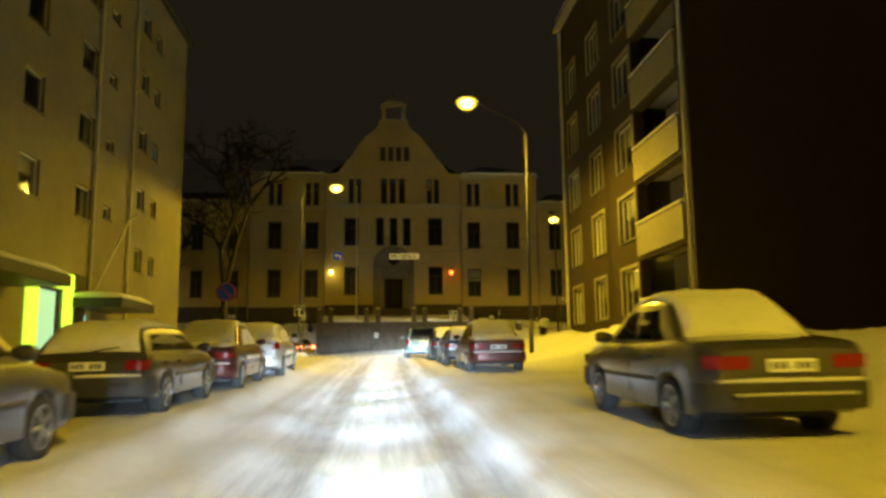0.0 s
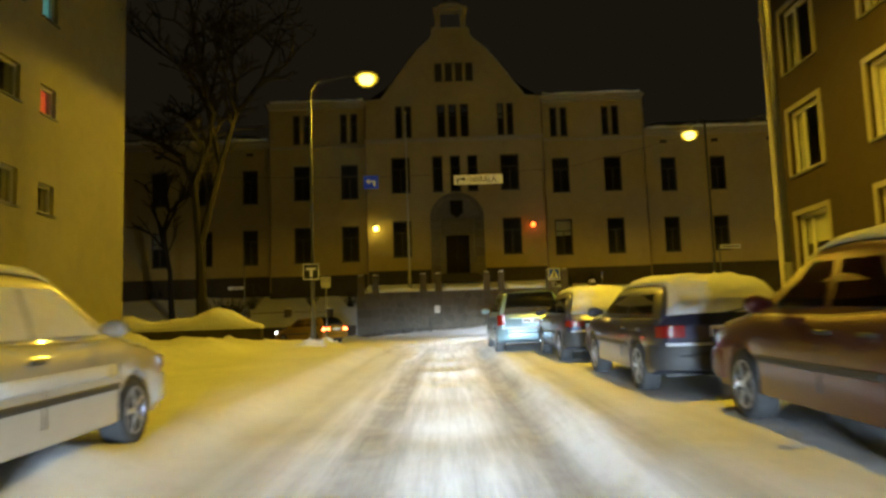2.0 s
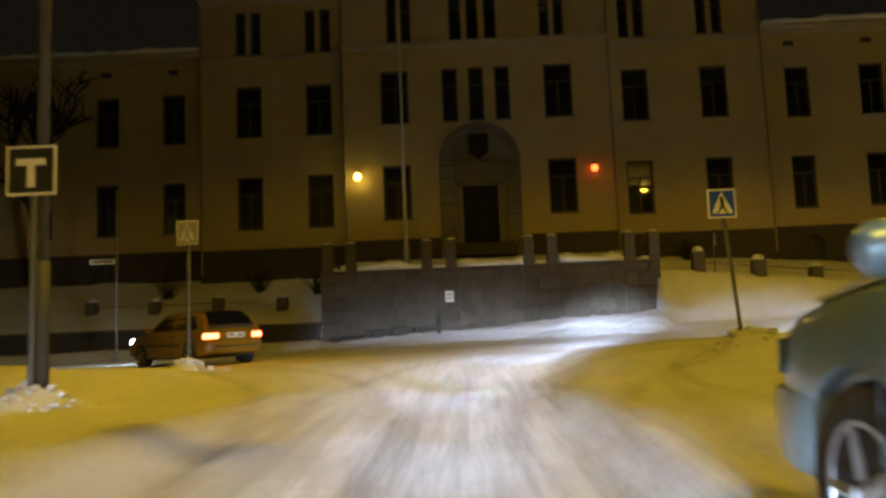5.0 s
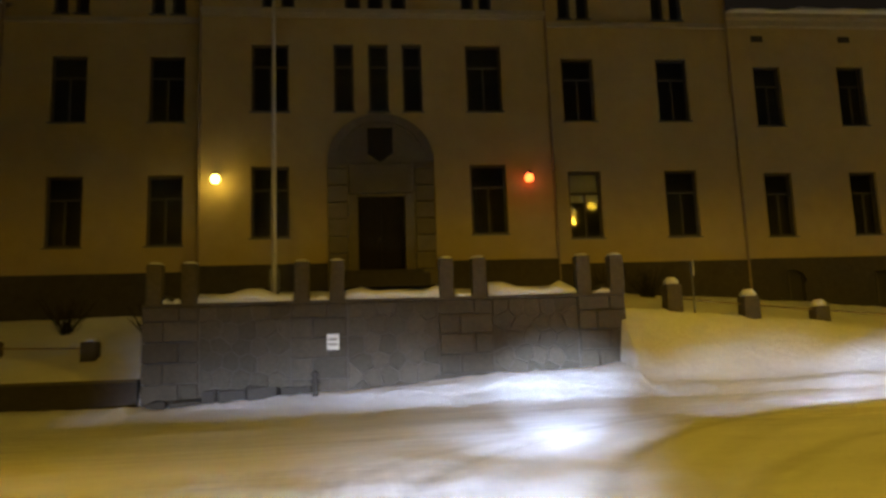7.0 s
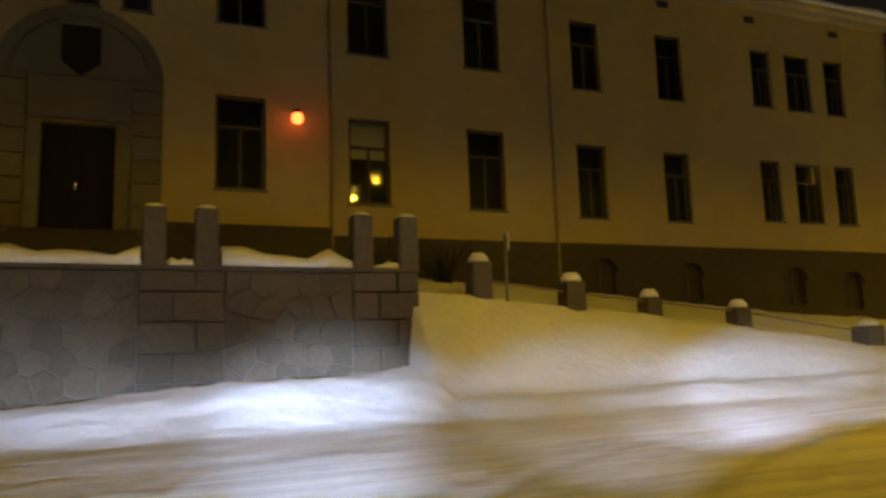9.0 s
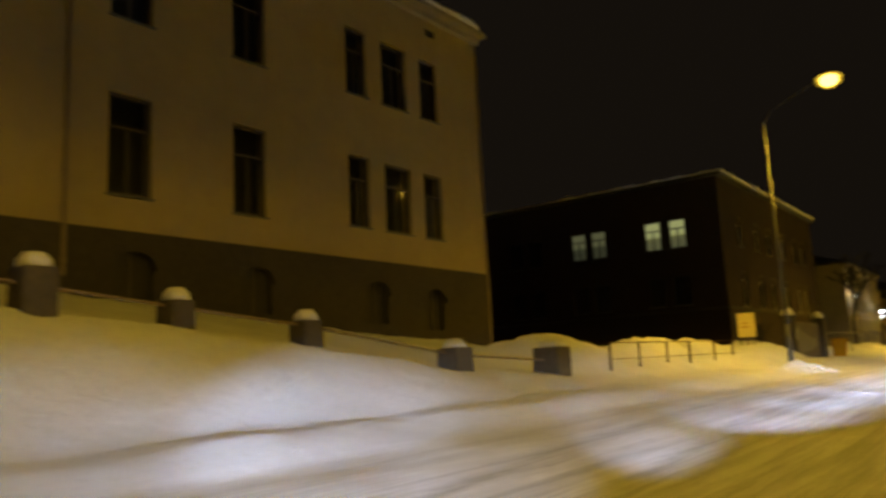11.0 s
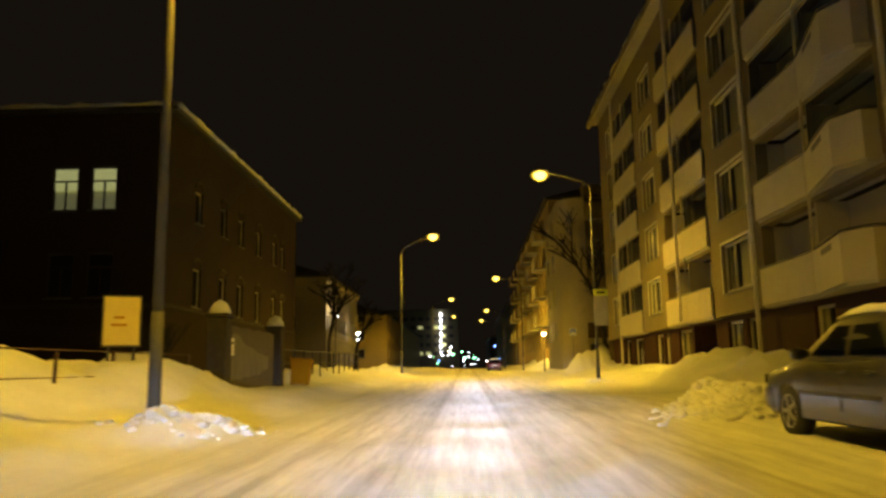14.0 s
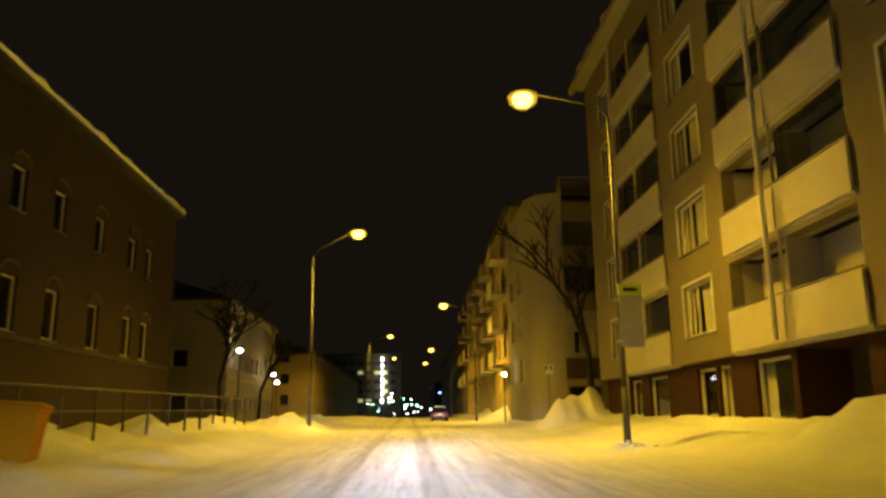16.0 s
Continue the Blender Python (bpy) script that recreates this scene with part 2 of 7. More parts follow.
LIT_BLUE = glow("blue_sign_light", (0.15, 0.3, 1.0), 6.0)
LIT_GREENSIGN = glow("lime_lit_shop_sign", (0.60, 0.85, 0.05), 0.42)
LIT_SHOP = glow("pale_lit_shop_window", (0.45, 0.75, 0.62), 0.16)


def car_paint(name, dark, light, metal=0.35):
    return surface(name, dark, light, 30.0, 0.33, metal=metal, stain=0.6, stain_scale=1.2, bump_s=0.05, bump_d=0.002, coat=0.7)


PAINT_RED = car_paint("dark_red_paint", (0.05, 0.011, 0.011), (0.08, 0.018, 0.016))
PAINT_SILVER = car_paint("silver_paint", (0.36, 0.35, 0.32), (0.48, 0.47, 0.44))
PAINT_DARK = car_paint("dark_grey_paint", (0.045, 0.045, 0.045), (0.075, 0.072, 0.07))
PAINT_BLUE = car_paint("dark_blue_paint", (0.028, 0.03, 0.055), (0.05, 0.053, 0.085))
PAINT_AQUA = car_paint("pale_blue_green_paint", (0.13, 0.20, 0.23), (0.19, 0.27, 0.31))
PAINT_GREEN = car_paint("grey_green_paint", (0.027, 0.027, 0.023), (0.045, 0.044, 0.037))
PAINT_YELLOW = car_paint("yellow_taxi_paint", (0.17, 0.098, 0.006), (0.22, 0.132, 0.009), 0.1)


# ---- mesh helpers ----
WORLD = {}


def thing(name, at, label, category, group="", kind=""):
    ob = new(name)
    ob.empty_display_size = 0.2
    ob.matrix_basis = Matrix.Translation(at)
    WORLD[ob] = ob.matrix_basis.copy()
    return tagged(ob, label, category, group, kind)


def mesh_of(name, bm, *mats, smooth=False):
    bmesh.ops.recalc_face_normals(bm, faces=bm.faces)
    me = bpy.data.meshes.new(name)
    if smooth:
        for fc in bm.faces:
            fc.smooth = True
    bm.to_mesh(me)
    bm.free()
    for mt in mats:
        me.materials.append(mt)
    return me


def place(name, me, parent=None, m=None, label=""):
    ob = new(name, me)
    m = m or Matrix.Identity(4)
    WORLD[ob] = m.copy()
    if parent:
        ob.parent = parent
        ob.matrix_parent_inverse = WORLD[parent].inverted()
    ob.matrix_basis = m
    if label:
        ob["label"] = label
    return ob


def part(name, bm, mat, parent=None, label="", m=None, smooth=False):
    return place(name, mesh_of(name, bm, mat, smooth=smooth), parent, m, label)


def box(bm, x0, y0, z0, x1, y1, z1, bevel=0.0):
    r = bmesh.ops.create_cube(bm, size=1.0, matrix=Matrix.Translation(((x0 + x1) / 2, (y0 + y1) / 2, (z0 + z1) / 2)) @ Matrix.Diagonal((abs(x1 - x0), abs(y1 - y0), abs(z1 - z0), 1)))
    if bevel:
        es = list({e for v in r["verts"] for e in v.link_edges})
        bmesh.ops.bevel(bm, geom=es, offset=bevel, segments=1, affect="EDGES")


def boxes(*many, bevel=0.0):
    bm = bmesh.new()
    for b in many:
        box(bm, *b, bevel=bevel)
    return bm


def tube(bm, a, b, r0, r1=None, seg=10, caps=True):
    a, b = Vector(a), Vector(b)
    r1 = r0 if r1 is None else r1
    q = (b - a).to_track_quat("Z", "Y").to_matrix()
    rings = []
    for c, r in ((a, r0), (b, r1)):
        rings.append([bm.verts.new(c + q @ Vector((r * math.cos(2 * math.pi * k / seg), r * math.sin(2 * math.pi * k / seg), 0))) for k in range(seg)])
    for k in range(seg):
        bm.faces.new((rings[0][k], rings[0][(k + 1) % seg], rings[1][(k + 1) % seg], rings[1][k]))
    if caps:
        bm.faces.new(rings[0][::-1])
        bm.faces.new(rings[1])


def polytube(bm, pts, r, seg=6):
    """One bent round bar through the points."""
    pts = [Vector(p) for p in pts]
    rings = []
    for k, p in enumerate(pts):
        d = pts[min(k + 1, len(pts) - 1)] - pts[max(k - 1, 0)]
        q = d.to_track_quat("Z", "Y").to_matrix()
        rings.append([p + q @ Vector((r * math.cos(2 * math.pi * j / seg), r * math.sin(2 * math.pi * j / seg), 0)) for j in range(seg)])
    loft(bm, rings)


def lathe(bm, profile, centre=(0, 0, 0), seg=16, axis="z"):
    """A body of revolution from (radius, height) pairs."""
    rings = []
    for r, h in profile:
        ring = []
        for k in range(seg):
            c, s = r * math.cos(2 * math.pi * k / seg), r * math.sin(2 * math.pi * k / seg)
            v = (c, s, h) if axis == "z" else (h, c, s)
            ring.append(bm.verts.new(Vector(centre) + Vector(v)))
        rings.append(ring)
    for a, b in zip(rings, rings[1:]):
        for k in range(seg):
            bm.faces.new((a[k], a[(k + 1) % seg], b[(k + 1) % seg], b[k]))
    bm.faces.new(rings[0][::-1])
    bm.faces.new(rings[-1])


def slab(bm, pts, t):
    """A plate of thickness t on the polygon pts, towards its normal."""
    pts = [Vector(p) for p in pts]
    n = (pts[1] - pts[0]).cross(pts[2] - pts[0]).normalized() * t
    a, b = [bm.verts.new(p) for p in pts], [bm.verts.new(p + n) for p in pts]
    bm.faces.new(a[::-1])
    bm.faces.new(b)
    for k in range(len(pts)):
        bm.faces.new((a[k], a[(k + 1) % len(pts)], b[(k + 1) % len(pts)], b[k]))


def prism(plan, z0, z1):
    """A bmesh over the outline plan (x, y), from z0 up to z1."""
    bm = bmesh.new()
    low, high = [bm.verts.new((p, q, z0)) for p, q in plan], [bm.verts.new((p, q, z1)) for p, q in plan]
    bm.faces.new(low[::-1])
    bm.faces.new(high)
    for k in range(len(plan)):
        bm.faces.new((low[k], low[(k + 1) % len(plan)], high[(k + 1) % len(plan)], high[k]))
    bmesh.ops.recalc_face_normals(bm, faces=bm.faces)
    return bm


def loft(bm, rings, cap=True, closed=True):
    rows = [[bm.verts.new(p) for p in ring] for ring in rings]
    n = len(rows[0])
    for a, b in zip(rows, rows[1:]):
        for k in range(n if closed else n - 1):
            bm.faces.new((a[k], a[(k + 1) % n], b[(k + 1) % n], b[k]))
    if cap:
        bm.faces.new(rows[0][::-1])
        bm.faces.new(rows[-1])
    return rows


def wall_sheet(length, z0, z1, holes, thick=0.4, ends=False):
    """A wall along +x whose outside faces -y, with reveals round its openings."""
    bm = bmesh.new()
    us = sorted({0.0, length, *(h[0] for h in holes), *(h[2] for h in holes)})
    zs = sorted({z0, z1, *(h[1] for h in holes), *(h[3] for h in holes)})
    inside = lambda u, z: any(h[0] < u < h[2] and h[1] < z < h[3] for h in holes)  # noqa: E731
    quad = lambda *p: bm.faces.new([bm.verts.new(q) for q in p])  # noqa: E731
    for a, b in zip(us, us[1:]):
        for c, d in zip(zs, zs[1:]):
            if not inside((a + b) / 2, (c + d) / 2):
                quad((a, 0, c), (b, 0, c), (b, 0, d), (a, 0, d))
                quad((a, thick, c), (a, thick, d), (b, thick, d), (b, thick, c))
    for a, c, b, d in holes:
        for p, q in (((a, c), (b, c)), ((b, c), (b, d)), ((b, d), (a, d)), ((a, d), (a, c))):
            quad((p[0], 0, p[1]), (q[0], 0, q[1]), (q[0], thick, q[1]), (p[0], thick, p[1]))
    rim = [((0, z0), (length, z0)), ((length, z1), (0, z1))] + ([((length, z0), (length, z1)), ((0, z1), (0, z0))] if ends else [])
    for p, q in rim:
        quad((p[0], 0, p[1]), (p[0], thick, p[1]), (q[0], thick, q[1]), (q[0], 0, q[1]))
    bmesh.ops.remove_doubles(bm, verts=bm.verts, dist=0.0005)
    return bm


def rounded(name, bm, *mats, angle=38):
    """A mesh shaded smooth but for its sharper edges."""
    me = mesh_of(name, bm, *mats, smooth=True)
    me.set_sharp_from_angle(angle=radians(angle))
    return me


WINDOWS = {}


def window(parent, m, w, h, style="dark", inside="dark", label=""):
    """A window unit, its foot in the middle at m, set into a reveal: frame, panes, sill, and what hangs behind it."""
    key = (round(w, 2), round(h, 2), style)
    fw, deep = (0.09, 0.12) if style != "white" else (0.10, 0.10)
    if key not in WINDOWS:
        bm = bmesh.new()
        for b in ((-w / 2, deep, 0, -w / 2 + fw, deep + 0.1, h), (w / 2 - fw, deep, 0, w / 2, deep + 0.1, h), (-w / 2 + fw, deep, 0, w / 2 - fw, deep + 0.1, fw), (-w / 2 + fw, deep, h - fw, w / 2 - fw, deep + 0.1, h)):
            box(bm, *b)
        paint = FRAME_WHITE if style in ("white", "plain") else FRAME_DARK
        frame_me = mesh_of("window", bm, paint)
        l, r, low, high = -w / 2 + fw, w / 2 - fw, fw, h - fw
        bars, panes = [], [(l, low, r, high)]
        if style == "dark":
            tz = h * 0.66
            bars = [("transom", (l, deep + 0.01, tz, r, deep + 0.09, tz + 0.07))]
            panes = [(l, tz + 0.07, r, high), (l, low, r, tz)]
            if w > 0.95:
                bars.append(("mullion", (-0.035, deep + 0.015, low, 0.035, deep + 0.085, tz)))
                panes = [(l, tz + 0.07, r, high), (l, low, -0.035, tz), (0.035, low, r, tz)]
        elif style == "white":
            mx = -w / 2 + w * 0.36
            bars = [("mullion", (mx - 0.035, deep + 0.01, low, mx + 0.035, deep + 0.09, high))]
            panes = [(l, low, mx - 0.035, high), (mx + 0.035, low, r, high)]
        bar_mes = [(name, mesh_of(name, boxes(size), paint)) for name, size in bars]
        pane_mes = [mesh_of("pane", boxes((p, deep + 0.05, q, u, deep + 0.056, v)), GLASS) for p, q, u, v in panes]
        sill_me = mesh_of("sill", boxes((-w / 2 - 0.05, -0.07, -0.05, w / 2 + 0.05, 0.11, 0.0)), GALVANISED)
        WINDOWS[key] = frame_me, bar_mes, pane_mes, sill_me
    frame_me, bar_mes, pane_mes, sill_me = WINDOWS[key]
    win = place("window", frame_me, parent, m, label)
    for name, me in bar_mes:
        place(name, me, win, m)
    for me in pane_mes:
        place("pane", me, win, m).visible_shadow = False
    place("sill", sill_me, win, m)
    back = deep + 0.16
    if inside == "curtain":
        bm = bmesh.new()
        for a, b in ((-w / 2 + 0.03, -w / 2 + w * 0.3), (w / 2 - w * 0.26, w / 2 - 0.03)):
            n = 8
            rows = [[(a + (b - a) * k / n, back + 0.03 * (k % 2), z) for k in range(n + 1)] for z in (0.04, h - 0.05)]
            loft(bm, rows, cap=False, closed=False)
        part("curtain", bm, CURTAIN, win, "pale gathered curtain", m)
    elif inside == "drawn":
        bm = bmesh.new()
        for a, b in ((-w / 2 + 0.03, -w / 2 + w * 0.12), (-w / 2 + w * 0.42, w / 2 - 0.03)):
            n = max(4, int((b - a) / 0.09))
            rows = [[(a + (b - a) * k / n, back + 0.03 * (k % 2), z) for k in range(n + 1)] for z in (0.04, h - 0.05)]
            loft(bm, rows, cap=False, closed=False)
        part("curtain", bm, CURTAIN, win, "pale curtain drawn across half the window", m)
    elif inside == "blind":
        part("blind", boxes((-w / 2 + 0.04, back, h * 0.55, w / 2 - 0.04, back + 0.01, h - 0.04)), CURTAIN, win, "half-drawn pale blind", m)
    elif inside in ("red", "cyan"):
        part("lit_blind", boxes((-w / 2 + 0.04, back, 0.05, w / 2 - 0.04, back + 0.01, h - 0.05)), LIT_RED if inside == "red" else LIT_CYAN, win, "blind glowing from the lit room", m)
    elif inside in ("lit", "dim"):
        part("lit_blind", boxes((-w / 2 + 0.04, back, h * 0.48, w / 2 - 0.04, back + 0.01, h - 0.05)), LIT_ROOM if inside == "lit" else LIT_DIM, win, "half-drawn blind glowing from the lit room", m)
        part("lit_room", boxes((-w / 2 + 0.04, back + 0.1, 0.05, w / 2 - 0.04, back + 0.11, h * 0.52)), LIT_DIM if inside == "lit" else LIT_FAINT, win, "dimly lit wall inside", m)
    return win


def facing(direction, x, y):
    """The pose of a wall sheet: its outside faces south, west, north or east, its left end at x, y."""
    return pose(x, y, 0, 0, 0, {"south": 0, "west": -90, "north": 180, "east": 90}[direction])


# ---- ground ----
def smooth(a, b, v):
    t = min(max((v - a) / (b - a), 0.0), 1.0)
    return t * t * (3 - 2 * t)


def lerp_table(table, v):
    if v <= table[0][0]:
        return table[0][1]
    for (a, p), (b, q) in zip(table, table[1:]):
        if v <= b:
            return p + (q - p) * (v - a) / (b - a)
    return table[-1][1]


def plane(x, y):
    """The streets climb gently."""
    return 0.03 + 0.029 * min(max(y, -40.0), 51.5) + 0.0105 * min(max(x, -60.0), 160.0)


PLINTH_FOOT = [(7.8, 5.3), (15, 4.80), (20, 4.35), (25, 3.95), (29, 3.75), (32, 3.2), (40, 2.75)]
VERGE = [(7.8, 4.1), (12, 3.75), (15, 3.45), (18, 3.1), (21.4, 2.65), (25, 2.5), (32, 2.45)]
GATE_BANK = [(37.5, 0.0), (39.5, 0.25), (41.0, 0.7), (43.0, 0.8), (45.4, 0.48), (47.2, 0.2), (48.5, 0.0)]
MOUNDS = [(28.2, 69.0, 0.75, 2.4), (31.6, 68.4, 0.40, 2.6), (34.6, 68.3, 0.45, 2.6), (37.9, 68.0, 0.45, 2.6), (41.2, 68.2, 0.40, 2.4), (44.6, 67.8, 0.75, 1.9),
          (36.2, 63.4, 0.36, 0.8), (36.9, 63.0, 0.24, 0.8), (37.7, 55.0, 0.42, 0.8), (38.9, 55.1, 0.44, 0.8), (38.5, 54.3, 0.35, 0.9), (51.0, 50.7, 0.85, 2.4), (47.6, 50.6, 0.75, 2.4), (54.2, 50.9, 0.75, 1.9),
          (79.2, 51.9, 0.85, 1.0), (79.6, 51.0, 1.05, 1.2), (80.0, 50.0, 1.1, 1.3), (80.6, 51.5, 0.8, 1.0), (81.4, 50.6, 0.9, 1.3), (80.4, 49.0, 0.8, 1.4), (56.5, 67.6, 0.55, 1.4), (59.6, 67.5, 0.65, 1.7), (63.2, 67.6, 0.55, 1.6), (66.8, 67.5, 0.7, 1.9), (70.5, 67.6, 0.5, 1.6), (74.2, 67.5, 0.65, 1.9), (78.0, 67.6, 0.6, 1.8), (-4.75, 44.6, 0.3, 0.6), (4.65, 49.35, 0.34, 0.75), (-5.2, 50.4, 0.3, 0.6), (80.7, 63.9, 0.35, 0.9),
          (61.4, 53.2, 0.22, 0.6), (-8.6, 47.3, 0.7, 1.5), (-12.0, 47.3, 0.5, 2.0), (-5.4, 25.6, 0.25, 0.7), (8.6, 36.5, 0.3, 2.0), (9.0, 29.0, 0.3, 3.0),
          (-3.4, 23.2, 0.28, 0.9), (-11.7, 45.1, 0.75, 1.2), (-14.6, 45.1, 0.7, 1.6), (-9.4, 45.4, 0.50, 0.8), (-8.0, 45.5, 0.28, 0.6), (57.5, 66.6, 0.5, 1.3), (86.0, 66.0, 0.7, 2.5), (100.0, 66.5, 0.6, 3.0), (118.0, 50.0, 1.0, 4.0), (104.0, 51.0, 0.8, 3.0), (6.2, 45.5, 0.3, 1.5)]


def ground_z(x, y):
    z = plane(x, y)
    n1 = noise.noise((x * 0.55, y * 0.55, 1.7))
    n2 = noise.noise((x * 1.7, y * 1.7, 4.1))
    n3 = noise.noise((x * 5.0, y * 5.0, 9.3))
    z += 0.012 * n3
    rough = 0.0
    if y < 50:
        near = 1 - smooth(41.5, 47.5, y)
        right, left = smooth(4.9, 8.9, x + 0.25 * n1), smooth(5.3, 7.3, -x + 0.25 * n1)
        z += near * (right * 0.85 + left * 0.40)
        z += (1 - near) * (0.35 * smooth(4.3, 5.6, x + 0.3 * n1) + 0.30 * smooth(4.3, 5.8, -x + 0.3 * n1)) * (1 - smooth(48.5, 51.0, y))
        rough = max(right, left)
        # parking lanes hold more snow than the driven middle
        z += (0.165 + 0.001 * min(max(y, 0), 40)) * near * max(smooth(0.72, 1.05, x), smooth(2.1, 2.8, -x))
    if 50 < y < 57 and 20 < x < 52:
        z += 0.14 * (1 - smooth(55.5, 56.5, y)) * smooth(20.0, 24.0, x) * (1 - smooth(45.0, 51.0, x)) * smooth(52.2, 53.4, y)
    if y > 40 and x > 5.0:
        south = 1 - smooth(50.9, 53.0, y + 0.2 * n1)
        z += 0.45 * south * smooth(6.0, 11.0, x) * smooth(44.0, 47.0, y)
        rough = max(rough, south)
    if y > 62.5:
        edge = smooth(62.9, 64.6, y + 0.25 * n1)
        if -5.55 < x < 7.65 and y > 67.05:
            z = 4.42 + 0.17 * (y - 67.0)
        elif x <= -5.55:
            z += 0.30 * edge
            if y > 67.05:
                z = 2.40 + 0.38 * (y - 67.0)
        elif x < 7.65:
            z += (0.28 + 0.045 * (x + 5)) * smooth(63.2, 66.6, y + 0.2 * n1)
        else:
            low = z + 0.27 * edge
            if x < 40:
                mid, high = lerp_table(VERGE, x), lerp_table(PLINTH_FOOT, x)
                t1, t2 = smooth(64.8, 67.5, y), min(max((y - 67.5) / 6.0, 0), 1)
                z = low + (mid + (high - mid) * t2 - low) * t1
            else:
                z = low
        rough = max(rough, edge)
    if 26.5 < x < 47 and 65.5 < y < 71:
        z += 0.62 * math.exp(-((y - 67.7) / 1.0) ** 2) * smooth(26.8, 29.0, x) * (1 - smooth(45.5, 46.8, x)) * (0.85 + 0.5 * n1)
    if 37 < x < 49 and 63.5 < y < 69:
        z += lerp_table(GATE_BANK, x) * math.exp(-((y - 66.0) / 0.95) ** 2) * (1 + 0.25 * n2)
    for mx, my, mh, mr in MOUNDS:
        d = math.hypot(x - mx, y - my) / mr
        if d < 1.5:
            z += mh * math.exp(-2.6 * d * d) * (1 + 0.35 * n2)
    n4 = noise.noise((x * 3.1, y * 3.1, 2.3))
    if y > 60:
        rough *= 0.5
    z += rough * (0.11 * n1 + 0.09 * n2 + 0.06 * n4 + 0.035 * n3) + 0.02 * n1
    return z


# tyre tracks: the driven line, the wheels of other cars, and wide turning arcs
TRACK_LINE = [(0.0, -14), (-0.1, 10), (-0.15, 25), (0.0, 38), (0.25, 45), (1.1, 49), (2.6, 52.2), (4.9, 55.2), (7.2, 56.9), (10.0, 58.0), (15.0, 58.7), (24.0, 59.3), (60.0, 59.2), (160.0, 59.2)]
OTHER_LINES = [
    [(-0.4, -14), (-0.5, 30), (-1.0, 45), (-3.0, 51.5), (-7.0, 54.5), (-14, 56.0), (-60, 56.6)],
    [(60.0, 61.9), (24.0, 61.9), (10.0, 61.6), (-20.0, 60.6), (-60.0, 60.2)],
    [(160.0, 61.6), (60.0, 61.9)],
    [(0.4, 20), (0.7, 40), (2.5, 48.5), (6.5, 53.2), (13.0, 55.9), (30.0, 57.4), (90.0, 57.6)],
    [(-0.9, 36), (-0.6, 44), (1.2, 50), (5.0, 55.8), (9.0, 58.6), (18, 60.6), (40, 61.0)],
    [(0.9, 3), (1.5, 14), (2.6, 21), (3.4, 23)],
]

# arcs that turning wheels have cut into the crossing
TURN_ARCS = [
    [(0.6, 38.0), (1.5, 46.5), (4.0, 51.0), (8.5, 54.3), (16.0, 56.5), (26.0, 57.2)],
    [(1.0, 37.0), (2.4, 45.0), (5.6, 50.0), (10.5, 53.4), (18.0, 55.4)],
    [(-0.2, 39.0), (0.3, 48.0), (2.2, 53.6), (6.5, 58.0), (13.0, 60.2), (25.0, 61.2)],
    [(-0.7, 38.0), (-2.0, 47.5), (-5.6, 52.6), (-12.0, 55.0), (-30.0, 56.0)],
]


def smoothed(line):
    """Two rounds of corner cutting."""
    for _ in range(2):
        out = [line[0]]
        for (a, b), (c, d) in zip(line, line[1:]):
            out += [(0.75 * a + 0.25 * c, 0.75 * b + 0.25 * d), (0.25 * a + 0.75 * c, 0.25 * b + 0.75 * d)]
        line = out + [line[-1]]
    return line


def resample(line, step=0.5):
    out = []
    for (a, b), (c, d) in zip(line, line[1:]):
        n = max(1, int(math.hypot(c - a, d - b) / step))
        out += [(a + (c - a) * k / n, b + (d - b) * k / n) for k in range(n)]
    return np.array(out + [line[-1]])


def line_distance(px, py, line):
    """The distance of points from a polyline."""
    best = np.full(px.shape, 1e9)
    for (a, b), (c, d) in zip(line, line[1:]):
        ux, uy = c - a, d - b
        t = np.clip(((px - a) * ux + (py - b) * uy) / (ux * ux + uy * uy), 0, 1)
        best = np.minimum(best, np.hypot(px - a - t * ux, py - b - t * uy))
    return best


def steps(*runs):
    out = []
    for a, b, s in runs:
        out += list(np.arange(a, b - 1e-6, s))
    return out + [runs[-1][1]]


XS = sorted({*np.round(steps((-2500, -400, 300), (-400, -100, 40), (-100, -30, 5), (-30, -8, 0.7), (-8, 9, 0.14), (9, 40, 0.32), (40, 64, 0.5), (64, 110, 1.0), (110, 200, 4), (200, 500, 40), (500, 2500, 300)), 3), -5.7, -5.4, 7.5, 7.8})
YS = sorted({*np.round(steps((-2500, -400, 300), (-400, -60, 40), (-60, -16, 4), (-16, 47, 0.34), (47, 66.6, 0.14), (66.6, 74, 0.35), (74, 90, 1.5), (90, 130, 5), (130, 500, 40), (500, 2500, 300)), 3), 66.9, 67.2})


